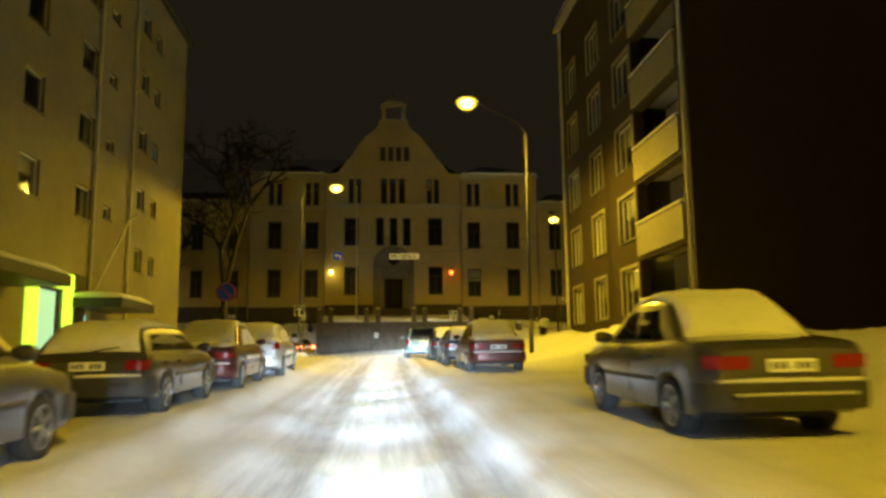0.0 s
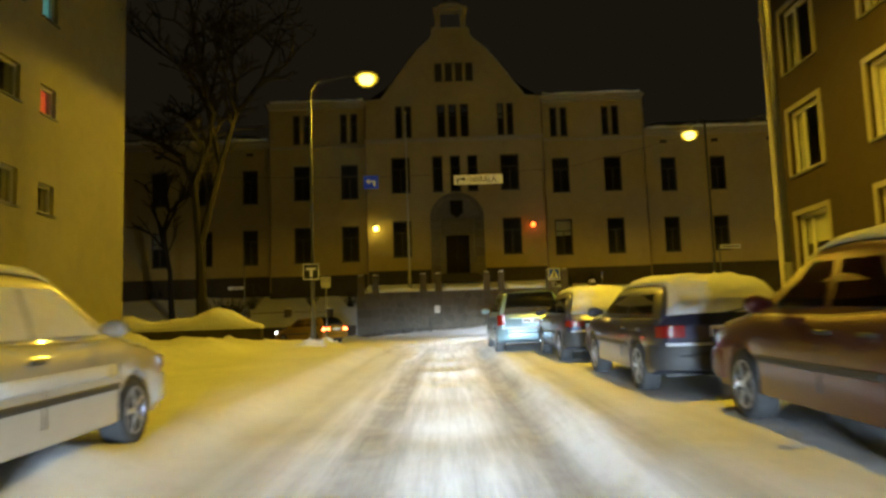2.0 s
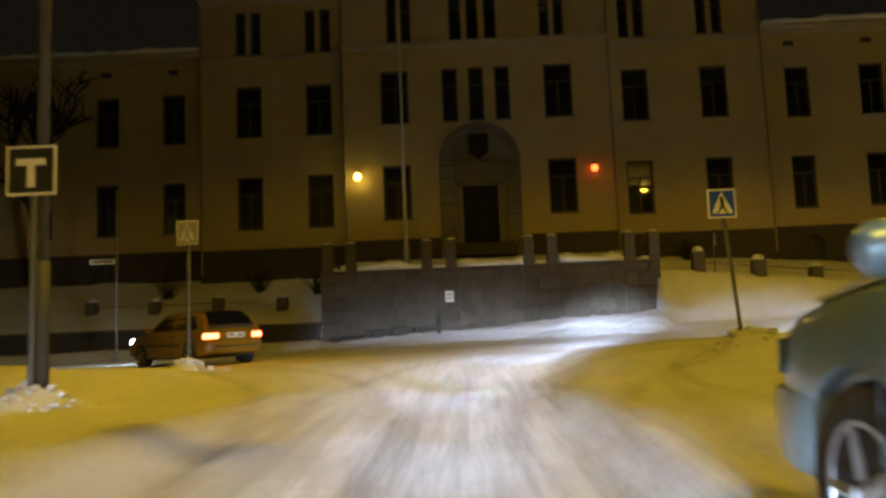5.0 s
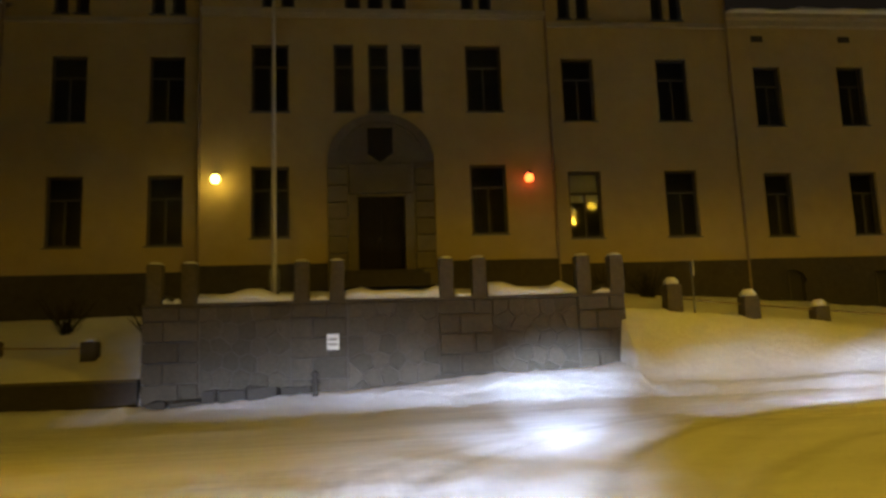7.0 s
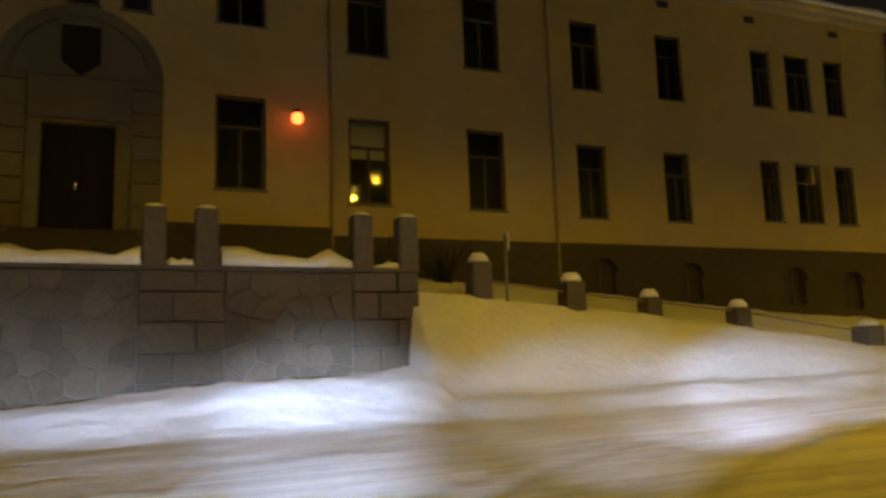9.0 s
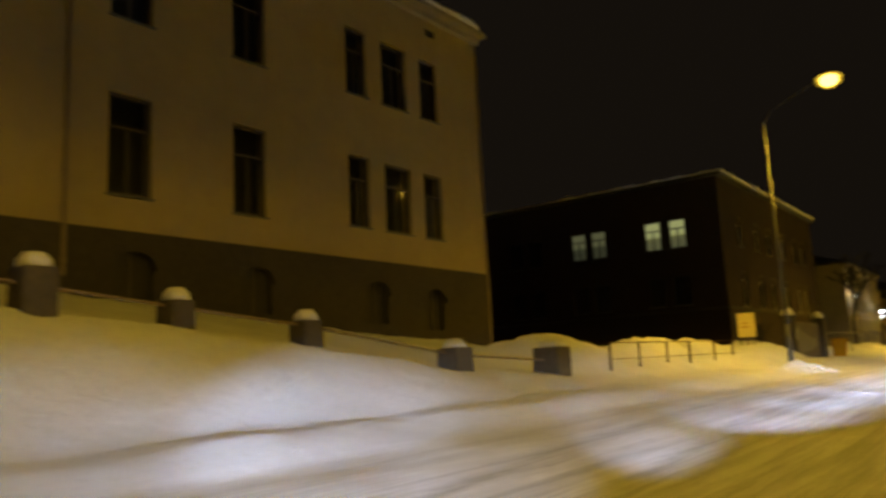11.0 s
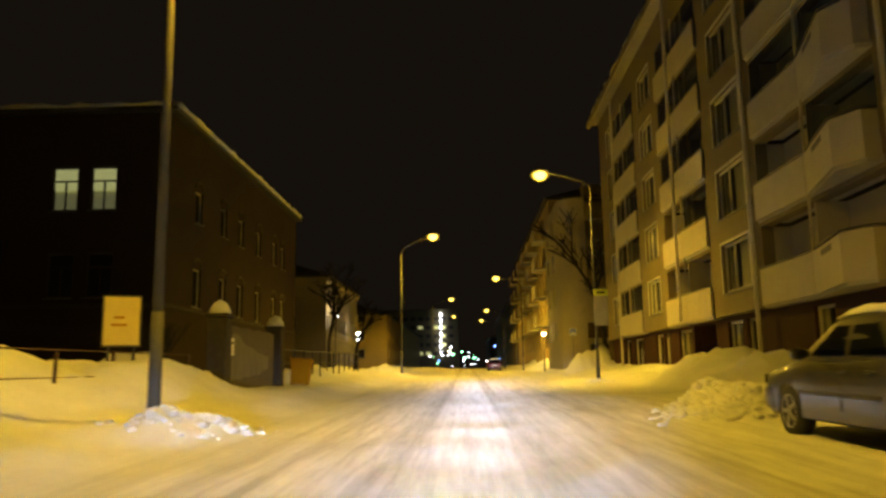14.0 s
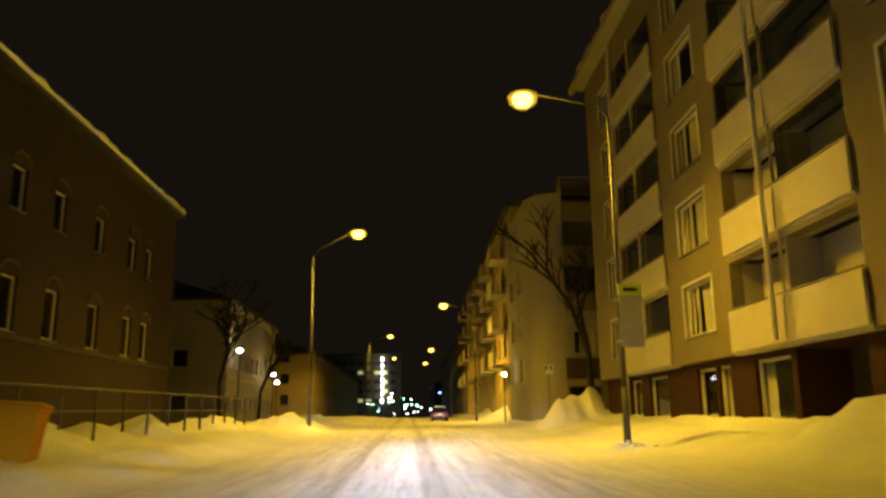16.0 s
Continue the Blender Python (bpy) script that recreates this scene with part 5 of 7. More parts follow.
def corner_house():
    """Tan house behind the snow heap: a rounded corner, stacked loggias in its end wall."""
    b = thing("apartment_building", (95.0, 46.0, 2.0), "tan plastered apartment building with a rounded corner and dark loggias", "building")
    x0, x1, y0, y1, top, r = 86.0, 97.0, 40.0, 51.6, 16.4, 1.9
    z0 = 2.0
    m = facing("west", x0, y1 - r)
    logs = [(0.15, z, 2.75, z + 1.7) for z in (7.35 + 2.8 * k for k in range(1, 4))]
    wins = [(1.1, 6.55, 1.25, 1.45, "white", "drawn"), (4.6, 6.55, 1.4, 1.5, "white", "dark"), (4.6, 9.5, 1.4, 1.5, "white", "dark"), (4.6, 12.4, 1.4, 1.5, "white", "blind"), (7.4, 6.55, 1.4, 1.5, "white", "dark"), (7.4, 9.5, 1.4, 1.5, "white", "drawn"), (7.4, 12.4, 1.4, 1.5, "white", "dark")]
    niche = (0.15, 2.4, 2.75, 4.7)
    holes = [(u - w / 2, z, u + w / 2, z + h) for u, z, w, h, *_ in wins] + logs + [niche]
    part("wall", wall_sheet(y1 - r - y0, z0, top, holes, 0.4), PANEL_TAN, b, "", m)
    for u, z, w, h, style, inside in wins:
        window(b, m @ Matrix.Translation((u, 0, z)), w, h, style, inside)
    for a, z, c, e in logs:
        lg = part("loggia_parapet", boxes((a - 0.05, -0.12, z - 1.05, c + 0.05, -0.01, z + 0.05), bevel=0.01), PANEL_GREY, b, "brown loggia parapet", m)
        part("rail", boxes((a, -0.13, z + 0.08, c, -0.08, z + 0.13)), GALVANISED, lg, "", m)
        part("loggia_back", boxes((a - 0.1, 1.4, z - 0.9, c + 0.1, 1.45, e + 0.1)), PANEL_GREY, b, "", m)
        part("loggia_floor", boxes((a - 0.1, 0.41, z - 1.0, c + 0.1, 1.4, z - 0.9)), CONCRETE, b, "", m)
    part("canopy", boxes((-0.1, -0.35, 4.75, 3.0, -0.004, 4.98), bevel=0.02), PLASTER_CREAM, b, "pale slab over the entrance niche", m)
    part("parapet_band", boxes((0.0, -0.05, 5.15, 2.9, -0.004, 6.35), bevel=0.01), BRICK_RED, b, "brown band under the window", m)
    for u in (0.02, 2.82):
        part("pilaster", boxes((u - 0.12, -0.12, 2.2, u + 0.12, -0.004, 4.74), bevel=0.01), PLASTER_CREAM, b, "", m)
    # the rounded corner
    n = 10
    rings = []
    for k in range(n + 1):
        a = math.pi / 2 * k / n
        ca, sa = math.cos(a), math.sin(a)
        cx, cy = x0 + r, y1 - r
        rings.append([(cx - r * ca, cy + r * sa, z0), (cx - r * ca, cy + r * sa, top), (cx - (r - 0.4) * ca, cy + (r - 0.4) * sa, top), (cx - (r - 0.4) * ca, cy + (r - 0.4) * sa, z0)])
    bm = bmesh.new()
    loft(bm, rings)
    place("wall", rounded("rounded_wall", bm, PANEL_TAN, angle=30), b, None, "rounded plaster corner")
    nm = facing("north", x1, y1)
    ws = [(u, 5.2 + 2.9 * k, 1.5, 1.5, "white", "drawn" if (k + i) % 3 else "dark") for k in range(4) for i, u in enumerate((2.4, 6.2))]
    face(b, nm, x1 - x0 - r, z0, top, ws, PANEL_TAN)
    part("wall", wall_sheet(y1 - y0, z0, top, []), PANEL_TAN, b, "", facing("east", x1, y0))
    part("wall", wall_sheet(x1 - x0, z0, top, []), PANEL_TAN, b, "", facing("south", x0, y0))
    part("interior", boxes((x0 + 1.95, y0 + 0.9, z0, x1 - 0.9, y1 - 1.95, top - 0.2)), INTERIOR, b, "solid near-black box standing in for unlit rooms")
    part("roof", boxes((x0 + 0.5, y0, top, x1, y1 - 0.5, top + 0.25), bevel=0.04), ROOF_METAL, b)


corner_house()
far_house(98.5, 146.0, 40.0, 51.0, 19.0, PLASTER_OCHRE, "ochre apartment building with a row of balconies", "north", 5, 12, True)
far_house(152.0, 230.0, 38.0, 51.0, 15.0, PANEL_GREY, "far grey apartment building along the street", "north", 4, 14)
far_house(104.0, 126.0, 73.5, 86.0, 12.6, PANEL_TAN, "two-storey yellow plastered building in the distance", "south", 2, 10)
far_house(150.0, 240.0, 72.0, 86.0, 12.0, PLASTER_OCHRE, "far low building along the street", "south", 3, 14)


# ---- cars ----
WHEEL = {}


def wheel_meshes(r):
    if r not in WHEEL:
        bm = bmesh.new()
        lathe(bm, [(r * 0.66, -0.095), (r * 0.93, -0.10), (r, -0.06), (r, 0.06), (r * 0.93, 0.10), (r * 0.66, 0.095)], seg=20, axis="x")
        tyre = mesh_of("tyre", bm, RUBBER, smooth=True)
        bm = bmesh.new()
        lathe(bm, [(r * 0.64, -0.07), (r * 0.67, -0.1), (r * 0.62, -0.1), (r * 0.58, -0.06), (r * 0.2, -0.075), (r * 0.14, -0.095), (0.01, -0.1)], seg=20, axis="x")
        for k in range(5):
            a = 2 * math.pi * k / 5
            tube(bm, (-0.085, 0.05 * math.cos(a), 0.05 * math.sin(a)), (-0.085, r * 0.6 * math.cos(a), r * 0.6 * math.sin(a)), 0.028, 0.02, 6)
        rim = mesh_of("rim", bm, RIM)
        WHEEL[r] = tyre, rim
    return WHEEL[r]


SHAPES = {
    # length, width, roof, belt height, hood, deck, rear glass foot, roof rear, roof front, windscreen foot, wheelbase, wheel radius
    "sedan": (4.15, 1.60, 1.33, 0.87, 0.82, 0.93, -1.32, -0.70, 0.28, 1.02, 2.45, 0.29),
    "hatch": (3.80, 1.58, 1.25, 0.82, 0.79, 0.84, -1.78, -1.33, 0.23, 0.96, 2.36, 0.285),
    "estate": (4.15, 1.60, 1.20, 0.82, 0.80, 0.85, -1.98, -1.60, 0.23, 0.98, 2.48, 0.295),
    "saloon": (4.10, 1.62, 1.36, 0.90, 0.84, 0.99, -1.62, -0.98, 0.22, 1.0, 2.45, 0.29),
    "van": (4.10, 1.64, 1.36, 0.88, 0.86, 0.88, -1.98, -1.66, 0.50, 1.35, 2.70, 0.31),
}


def car(x, y, yaw, shape, paint, label, snow=("roof", "rear", "hood", "deck"), lit=False, group="parked cars", bumper="paint"):
    ln, wd, roof, belt, hood, deck, rg0, rg1, ws1, ws0, wb, wr = SHAPES[shape]
    hw, tail = wd / 2, -ln / 2
    # rests on the snow under its four wheels
    c, s = math.cos(radians(yaw)), math.sin(radians(yaw))
    feet = [(ox * 0.8 * hw, oy * wb / 2) for ox in (-1, 1) for oy in (-1, 1)]
    zs = [ground_z(x + c * a - s * b, y + s * a + c * b) for a, b in feet]
    pitch = math.degrees(math.atan2((zs[1] + zs[3] - zs[0] - zs[2]) / 2, wb))
    lean = -math.degrees(math.atan2((zs[2] + zs[3] - zs[0] - zs[1]) / 2, 1.6 * hw))
    m = pose(x, y, sum(zs) / 4 - 0.03, 0, 0, yaw) @ pose(0, 0, 0, pitch, lean, 0)
    root = thing("car", (x, y, sum(zs) / 4), label, "car", group)
    root.matrix_basis = m
    WORLD[root] = m.copy()

    def add(name, bm, mat, parent=root, lab="", smooth=False):
        return part(name, bm, mat, parent, lab, m, smooth)

    def add_round(name, bm, mats, parent=root, lab="", angle=38):
        return place(name, rounded(name, bm, *mats, angle=angle), parent, m, lab)

    def plan(v):
        """Half width of the body at v along it: bowed sides, rounded corners."""
        end = max(0.0, (abs(v) - (ln / 2 - 0.34)) / 0.34)
        return hw * (1 - 0.14 * end ** 2.6) * (1 - 0.045 * (abs(v) / (ln / 2)) ** 2)

    def top_of(v):
        end = max(0.0, (abs(v) - (ln / 2 - 0.25)) / 0.25)
        if v <= rg0:
            return deck - 0.05 * (rg0 - v) / max(0.05, ln / 2 + rg0) - 0.07 * end ** 3
        if v >= ws0:
            t = (v - ws0) / (ln / 2 - ws0)
            return belt + (hood - belt) * min(1, t * 3) - 0.13 * t ** 2 - 0.14 * end ** 3
        return deck + (belt - deck) * min(1, 2 * (v - rg0) / (ws0 - rg0))

    # body: cross sections from tail to nose, wheel arches cut into the sill
    arch_r = wr * 1.17
    marks = [tail, tail + 0.015, tail + 0.05, tail + 0.11, tail + 0.20, tail + 0.34, rg0, ws0, ln / 2 - 0.6, ln / 2 - 0.34, ln / 2 - 0.2, ln / 2 - 0.11, ln / 2 - 0.05, ln / 2 - 0.015, ln / 2, -0.5, -0.1, 0.3, 0.7]
    marks += [sgn * wb / 2 + arch_r * math.cos(math.pi * k / 12) for sgn in (-1, 1) for k in range(13)]
    rings, last = [], None
    for v in sorted(marks):
        if last is not None and v - last < 0.008:
            continue
        last = v
        end = max(0.0, (abs(v) - (ln / 2 - 0.30)) / 0.30)
        w, top = plan(v), top_of(v)
        low = 0.23 + 0.12 * end
        cut = 0.0
        for sgn in (-1, 1):
            d = abs(v - sgn * wb / 2)
            if d < arch_r:
                cut = max(cut, wr + math.sqrt(max(0, arch_r ** 2 - d * d)) - 0.03)
        sill = max(low, cut)
        crease = max(sill + 0.04, top - 0.20)
        mid = max(sill + 0.02, 0.55)
        half = [(w * 0.5, low), (w * 0.74, low), (w * 0.94, sill), (w * 0.975, sill + 0.015), (w, mid), (w * 0.995, max(mid + 0.01, crease)), (w * 0.97, top - 0.07), (w * 0.94, top - 0.025), (w * 0.87, top), (w * 0.5, top + 0.018), (0.0, top + 0.024)]
        rings.append([(p, v, q) for p, q in half] + [(-p, v, q) for p, q in half[-2::-1]])
    bm = bmesh.new()
    loft(bm, rings)
    add_round("body", bm, (paint,), angle=32)
    add("underbody", boxes((-hw * 0.70, tail + 0.45, 0.19, hw * 0.70, ln / 2 - 0.35, 0.50)), TRIM_BLACK)

    # cabin: one rounded shell, coloured near-black behind the panes for the unlit inside
    tw, bw = hw * 0.735, hw * 0.90
    zf = min(deck, belt) - 0.05

    def height(v):
        if v < rg1:
            t = max(0.0, (v - rg0) / (rg1 - rg0))
            return deck - 0.01 + (roof - deck) * (1 - (1 - t) ** 1.25) if shape in ("sedan", "saloon") else deck - 0.01 + (roof - deck) * math.sin(t * math.pi / 2) ** 0.9
        if v > ws1:
            t = max(0.0, (ws0 - v) / (ws0 - ws1))
            return belt - 0.01 + (roof - belt) * (1 - (1 - t) ** 1.3)
        t = (v - rg1) / (ws1 - rg1)
        return roof + 0.02 * math.sin(math.pi * t)

    def half_top(v):
        t = min(1.0, max(0.0, (height(v) - zf) / (roof - zf)))
        return bw + (tw - bw) * t

    def spans(a, b, n):
        return [a + (b - a) * k / n for k in range(n)]

    mid_v = (rg1 + ws1) / 2 + 0.12
    vs = spans(rg0, rg1, 7) + spans(rg1, ws1, 8) + spans(ws1, ws0, 7) + [ws0]
    bm = bmesh.new()
    rings = []
    for v in vs:
        h, wt = height(v), half_top(v)
        t = min(1.0, max(0.05, (h - zf) / (roof - zf)))
        half = [(bw, zf), (bw + (wt - bw) * 0.5, zf + (h - zf) * 0.5), (wt, h - 0.09 * t), (wt - 0.03, h - 0.04 * t), (wt - 0.10, h - 0.01 * t), (wt * 0.5, h + 0.012 * t), (0, h + 0.016 * t)]
        rings.append([(p, v, q) for p, q in half] + [(-p, v, q) for p, q in half[-2::-1]])
    loft(bm, rings)
    bm.faces.ensure_lookup_table()
    for fc in bm.faces:
        q = fc.calc_center_median()
        rear_glass = q.y < rg1 - 0.03 and abs(q.x) < half_top(q.y) - 0.11
        front_glass = q.y > ws1 + 0.03 and abs(q.x) < half_top(q.y) - 0.08
        if rear_glass or front_glass:
            fc.material_index = 1
    add_round("cabin", bm, (paint, INTERIOR), angle=40)

    def pane(name, pts, lab=""):
        bm = bmesh.new()
        slab(bm, pts, 0.01)
        return add(name, bm, CAR_GLASS, root, lab)

    def sheet(surf, t, name, mat, lab, nu=12, nv=9, edge=5.0, grainy=0.5):
        """A lumpy layer over a surface given as point and outward direction for u, v in 0..1."""
        bm2 = bmesh.new()
        lo, hi = [], []
        for i in range(nu + 1):
            a, b = [], []
            for j in range(nv + 1):
                p, nrm = surf(i / nu, j / nv)
                fall = min(1.0, edge * min(i / nu, 1 - i / nu, j / nv, 1 - j / nv))
                fall = 0.15 + 0.85 * fall * (2 - fall)
                lump = t * fall * (1 + grainy * noise.noise((p[0] * 3 + x, p[1] * 3 + y, p[2] * 3)) + 0.3 * grainy * noise.noise((p[0] * 11 + x, p[1] * 11, p[2] * 11)))
                a.append(bm2.verts.new(Vector(p) - Vector(nrm) * 0.01))
                b.append(bm2.verts.new(Vector(p) + Vector(nrm) * lump))
            lo.append(a)
            hi.append(b)
        for i in range(nu):
            for j in range(nv):
                bm2.faces.new((hi[i][j], hi[i + 1][j], hi[i + 1][j + 1], hi[i][j + 1]))
            bm2.faces.new((lo[i][0], lo[i + 1][0], hi[i + 1][0], hi[i][0]))
            bm2.faces.new((lo[i + 1][nv], lo[i][nv], hi[i][nv], hi[i + 1][nv]))
        for j in range(nv):
            bm2.faces.new((lo[0][j + 1], lo[0][j], hi[0][j], hi[0][j + 1]))
            bm2.faces.new((lo[nu][j], lo[nu][j + 1], hi[nu][j + 1], hi[nu][j]))
        return add(name, bm2, mat, root, lab, smooth=True)

    def over(v0, v1, inset):
        """The cabin's upper surface between v0 and v1."""
        def surf(u, v):
            q = v0 + (v1 - v0) * v
            w = half_top(q) - inset
            px = -w + 2 * w * u
            r = abs(px) / max(0.01, half_top(q))
            slope = (height(q + 0.02) - height(q - 0.02)) / 0.04 if rg0 + 0.02 < q < ws0 - 0.02 else 0.6 * (1 if q < 0 else -1)
            return (px, q, height(q) + 0.016 * (1 - r * r) - 0.02 * max(0.0, r - 0.85) / 0.15), Vector((0.35 * px, -slope, 1)).normalized()
        return surf

    def glass(surf, name):
        sheet(surf, 0.012, name, CAR_GLASS, "", 8, 6, 50.0, 0.0)

    glass(over(rg0 + 0.05, rg1 - 0.04, 0.11), "rear_window")
    glass(over(ws1 + 0.05, ws0 - 0.04, 0.08), "windscreen")
    zt = roof - 0.10

    def side_x(z):
        return bw + (half_top((rg1 + ws1) / 2) - bw) * min(1.0, (z - zf) / (roof - 0.09 - zf))

    for sx in (-1, 1):
        for a, b, a1, b1 in ((mid_v + 0.03, ws0 - 0.30, mid_v + 0.03, ws1 - 0.02), (rg0 + (0.42 if shape in ("sedan", "saloon") else 0.28), mid_v - 0.03, rg1 + 0.10, mid_v - 0.03)):
            pts = [(sx * (side_x(belt + 0.03) + 0.002), a, belt + 0.03), (sx * (side_x(belt + 0.03) + 0.002), b, belt + 0.03), (sx * (side_x(zt) + 0.002), b1, zt), (sx * (side_x(zt) + 0.002), a1, zt)]
            bm = bmesh.new()
            slab(bm, pts if sx > 0 else pts[::-1], 0.003)
            add("window_seal", bm, TRIM_BLACK)
            ins = [(p[0] + sx * 0.004, p[1] + (0.02 if k in (0, 3) else -0.02), p[2] + (0.015 if k < 2 else -0.015)) for k, p in enumerate(pts)]
            pane("side_window", ins if sx > 0 else ins[::-1])
            if "sides" in snow:
                fr = [(p[0] + sx * 0.013, p[1], p[2]) for p in pts]
                bm = bmesh.new()
                slab(bm, fr if sx > 0 else fr[::-1], 0.012)
                add("snow_layer", bm, SNOW, root, "frosty snow on the side window")
    # bumpers wrap round the corners
    bmat = paint if bumper == "paint" else TRIM_BLACK
    for sgn, nm in ((-1, "rear_bumper"), (1, "front_bumper")):
        line = [(plan(sgn * (ln / 2 - 0.42)) + 0.004, sgn * (ln / 2 - 0.42)), (plan(sgn * (ln / 2 - 0.25)) + 0.018, sgn * (ln / 2 - 0.25)), (plan(sgn * (ln / 2 - 0.12)) + 0.03, sgn * (ln / 2 - 0.10)), (plan(sgn * (ln / 2 - 0.02)) + 0.01, sgn * (ln / 2 + 0.005)), (hw * 0.62, sgn * (ln / 2 + 0.05)), (hw * 0.3, sgn * (ln / 2 + 0.065)), (0, sgn * (ln / 2 + 0.068))]
        line = line + [(-p, q) for p, q in line[-2::-1]]
        rr = []
        for p, q in line:
            ix, iy = p * 0.90, q - sgn * 0.09
            rr.append([(ix, iy, 0.29), (p * 0.985, q - sgn * 0.012, 0.30), (p, q, 0.36), (p, q, 0.50), (p * 0.99, q - sgn * 0.008, 0.545), (ix, iy, 0.56)])
        bm = bmesh.new()
        loft(bm, rr)
        bob = add_round(nm, bm, (bmat,), lab="dark plastic bumper" if bumper != "paint" else "", angle=50)
        add("strip", boxes((-hw * 0.7, sgn * (ln / 2 + 0.058) - 0.014, 0.43, hw * 0.7, sgn * (ln / 2 + 0.058) + 0.014, 0.465), bevel=0.006), CHROME if bumper == "chrome" else TRIM_BLACK, bob)
        if sgn < 0 and snow:
            bm = bmesh.new()
            rr = []
            for k in range(13):
                u = -0.9 + 1.8 * k / 12
                q = sgn * (ln / 2 + 0.055 - 0.07 * abs(u) ** 3)
                h = 0.018 + 0.012 * noise.noise((u * 4 + x, y, 0))
                rr.append([(u * hw * 0.93, q, 0.545), (u * hw * 0.93, q + 0.012, 0.555 + h), (u * hw * 0.93, q + 0.06, 0.56 + h), (u * hw * 0.93, q + 0.085, 0.55)])
            loft(bm, rr)
            add("snow_layer", bm, SNOW, root, "thin line of snow on the bumper", smooth=True)
    # lamps follow the rounded corners of the body
    tz, th, tin = {"sedan": (0.65, 0.13, 0.28), "hatch": (0.62, 0.12, 0.22), "saloon": (0.74, 0.18, 0.08), "estate": (0.62, 0.14, 0.18), "van": (0.62, 0.25, 0.07)}[shape]
    for sx in (-1, 1):
        for nm, sgn, z0, z1, inner, mat, lab in (("tail_lamp", -1, tz, tz + th, tin, TAIL_LIT if lit else TAIL_RED, "lit red tail lamp" if lit else "red tail lamp"), ("headlamp", 1, 0.58, 0.71, 0.30, LIT_WHITE if lit else CHROME, "lit headlamp" if lit else "clear headlamp")):
            e = sgn * ln / 2
            wc = plan(e)
            pl = [(wc - inner, e), (wc - inner * 0.4, e), (wc - 0.01, e), (plan(e - sgn * 0.03), e - sgn * 0.03), (plan(e - sgn * 0.07), e - sgn * 0.07), (plan(e - sgn * 0.12), e - sgn * 0.12)]
            off = [(0, 1), (0, 1), (0.5, 0.85), (0.8, 0.6), (0.93, 0.35), (1, 0.0)]
            rr = []
            for (p, q), (ox, oy) in zip(pl, off):
                g = 0.016
                p2, q2 = p + ox * g, q + sgn * oy * g
                p1, q1 = p - ox * 0.03, q - sgn * oy * 0.03
                rr.append([(sx * p1, q1, z0), (sx * p2, q2, z0 + 0.01), (sx * p2, q2, z1 - 0.01), (sx * p1, q1, z1)])
            bm = bmesh.new()
            loft(bm, rr)
            lamp = add_round(nm, bm, (mat,), lab=lab, angle=50)
        for v in (mid_v - 0.16, rg0 + 0.55):
            add("door_handle", boxes((min(sx * hw * 0.975, sx * (hw + 0.012)), v, belt - 0.13, max(sx * hw * 0.975, sx * (hw + 0.012)), v + 0.16, belt - 0.10), bevel=0.006), TRIM_BLACK)
        for v in (mid_v, ws0 - 0.12, rg0 + 0.36):
            add("door_gap", boxes((min(sx * (plan(v) - 0.02), sx * (plan(v) + 0.0015)), v - 0.004, 0.36, max(sx * (plan(v) - 0.02), sx * (plan(v) + 0.0015)), v + 0.004, belt - 0.20)), TRIM_BLACK)
        bm = bmesh.new()
        rr = []
        for k, (d, r) in enumerate(((0.0, 0.035), (0.05, 0.06), (0.11, 0.085), (0.19, 0.08), (0.22, 0.045))):
            rr.append([(sx * (bw + 0.02 + d), ws0 - 0.36 + 0.55 * r * math.sin(2 * math.pi * j / 8) - 0.2 * d, belt + 0.07 + 0.8 * r * math.cos(2 * math.pi * j / 8)) for j in range(8)])
        loft(bm, rr)
        add("wing_mirror", bm, paint, smooth=True)
        strip = boxes((min(sx * hw * 0.97, sx * (hw + 0.014)), -wb / 2 + wr * 1.3, 0.50, max(sx * hw * 0.97, sx * (hw + 0.014)), wb / 2 - wr * 1.3, 0.55), bevel=0.008)
        add("rubbing_strip", strip, TRIM_BLACK)
    pz = 0.63 if shape != "van" else 0.66
    pl = add("number_plate", boxes((-0.22, tail - 0.022, pz, 0.22, tail - 0.006, pz + 0.112), bevel=0.004), PLATE_WHITE, lab="white number plate")
    for k in range(7):
        if k != 3:
            add("plate_mark", boxes((-0.19 + 0.056 * k, tail - 0.025, pz + 0.025, -0.155 + 0.056 * k, tail - 0.0225, pz + 0.088)), SIGN_BLACK, pl, "plain bar in place of a character")
    if shape != "van":
        add("boot_gap", boxes((-hw * 0.66, tail - 0.003, 0.60, hw * 0.66, tail + 0.02, 0.612)), TRIM_BLACK)
    else:
        add("hatch_step", boxes((-hw * 0.62, tail - 0.012, 0.615, hw * 0.62, tail + 0.02, 0.635), bevel=0.005), paint)
        for sx in (-1, 1):
            bm = bmesh.new()
            tube(bm, (sx * (tw - 0.06), rg1 + 0.2, roof + 0.05), (sx * (tw - 0.06), ws1 - 0.1, roof + 0.06), 0.018, seg=6)
            add("roof_rail", bm, TRIM_BLACK)
    if shape in ("estate", "hatch", "van"):
        bm = bmesh.new()
        tube(bm, (0.0, rg0 - 0.012, deck + 0.02), (0.36, rg0 + 0.015, deck + 0.075), 0.011, seg=6)
        add("rear_wiper", bm, TRIM_BLACK)
    tyre, rim = wheel_meshes(wr)
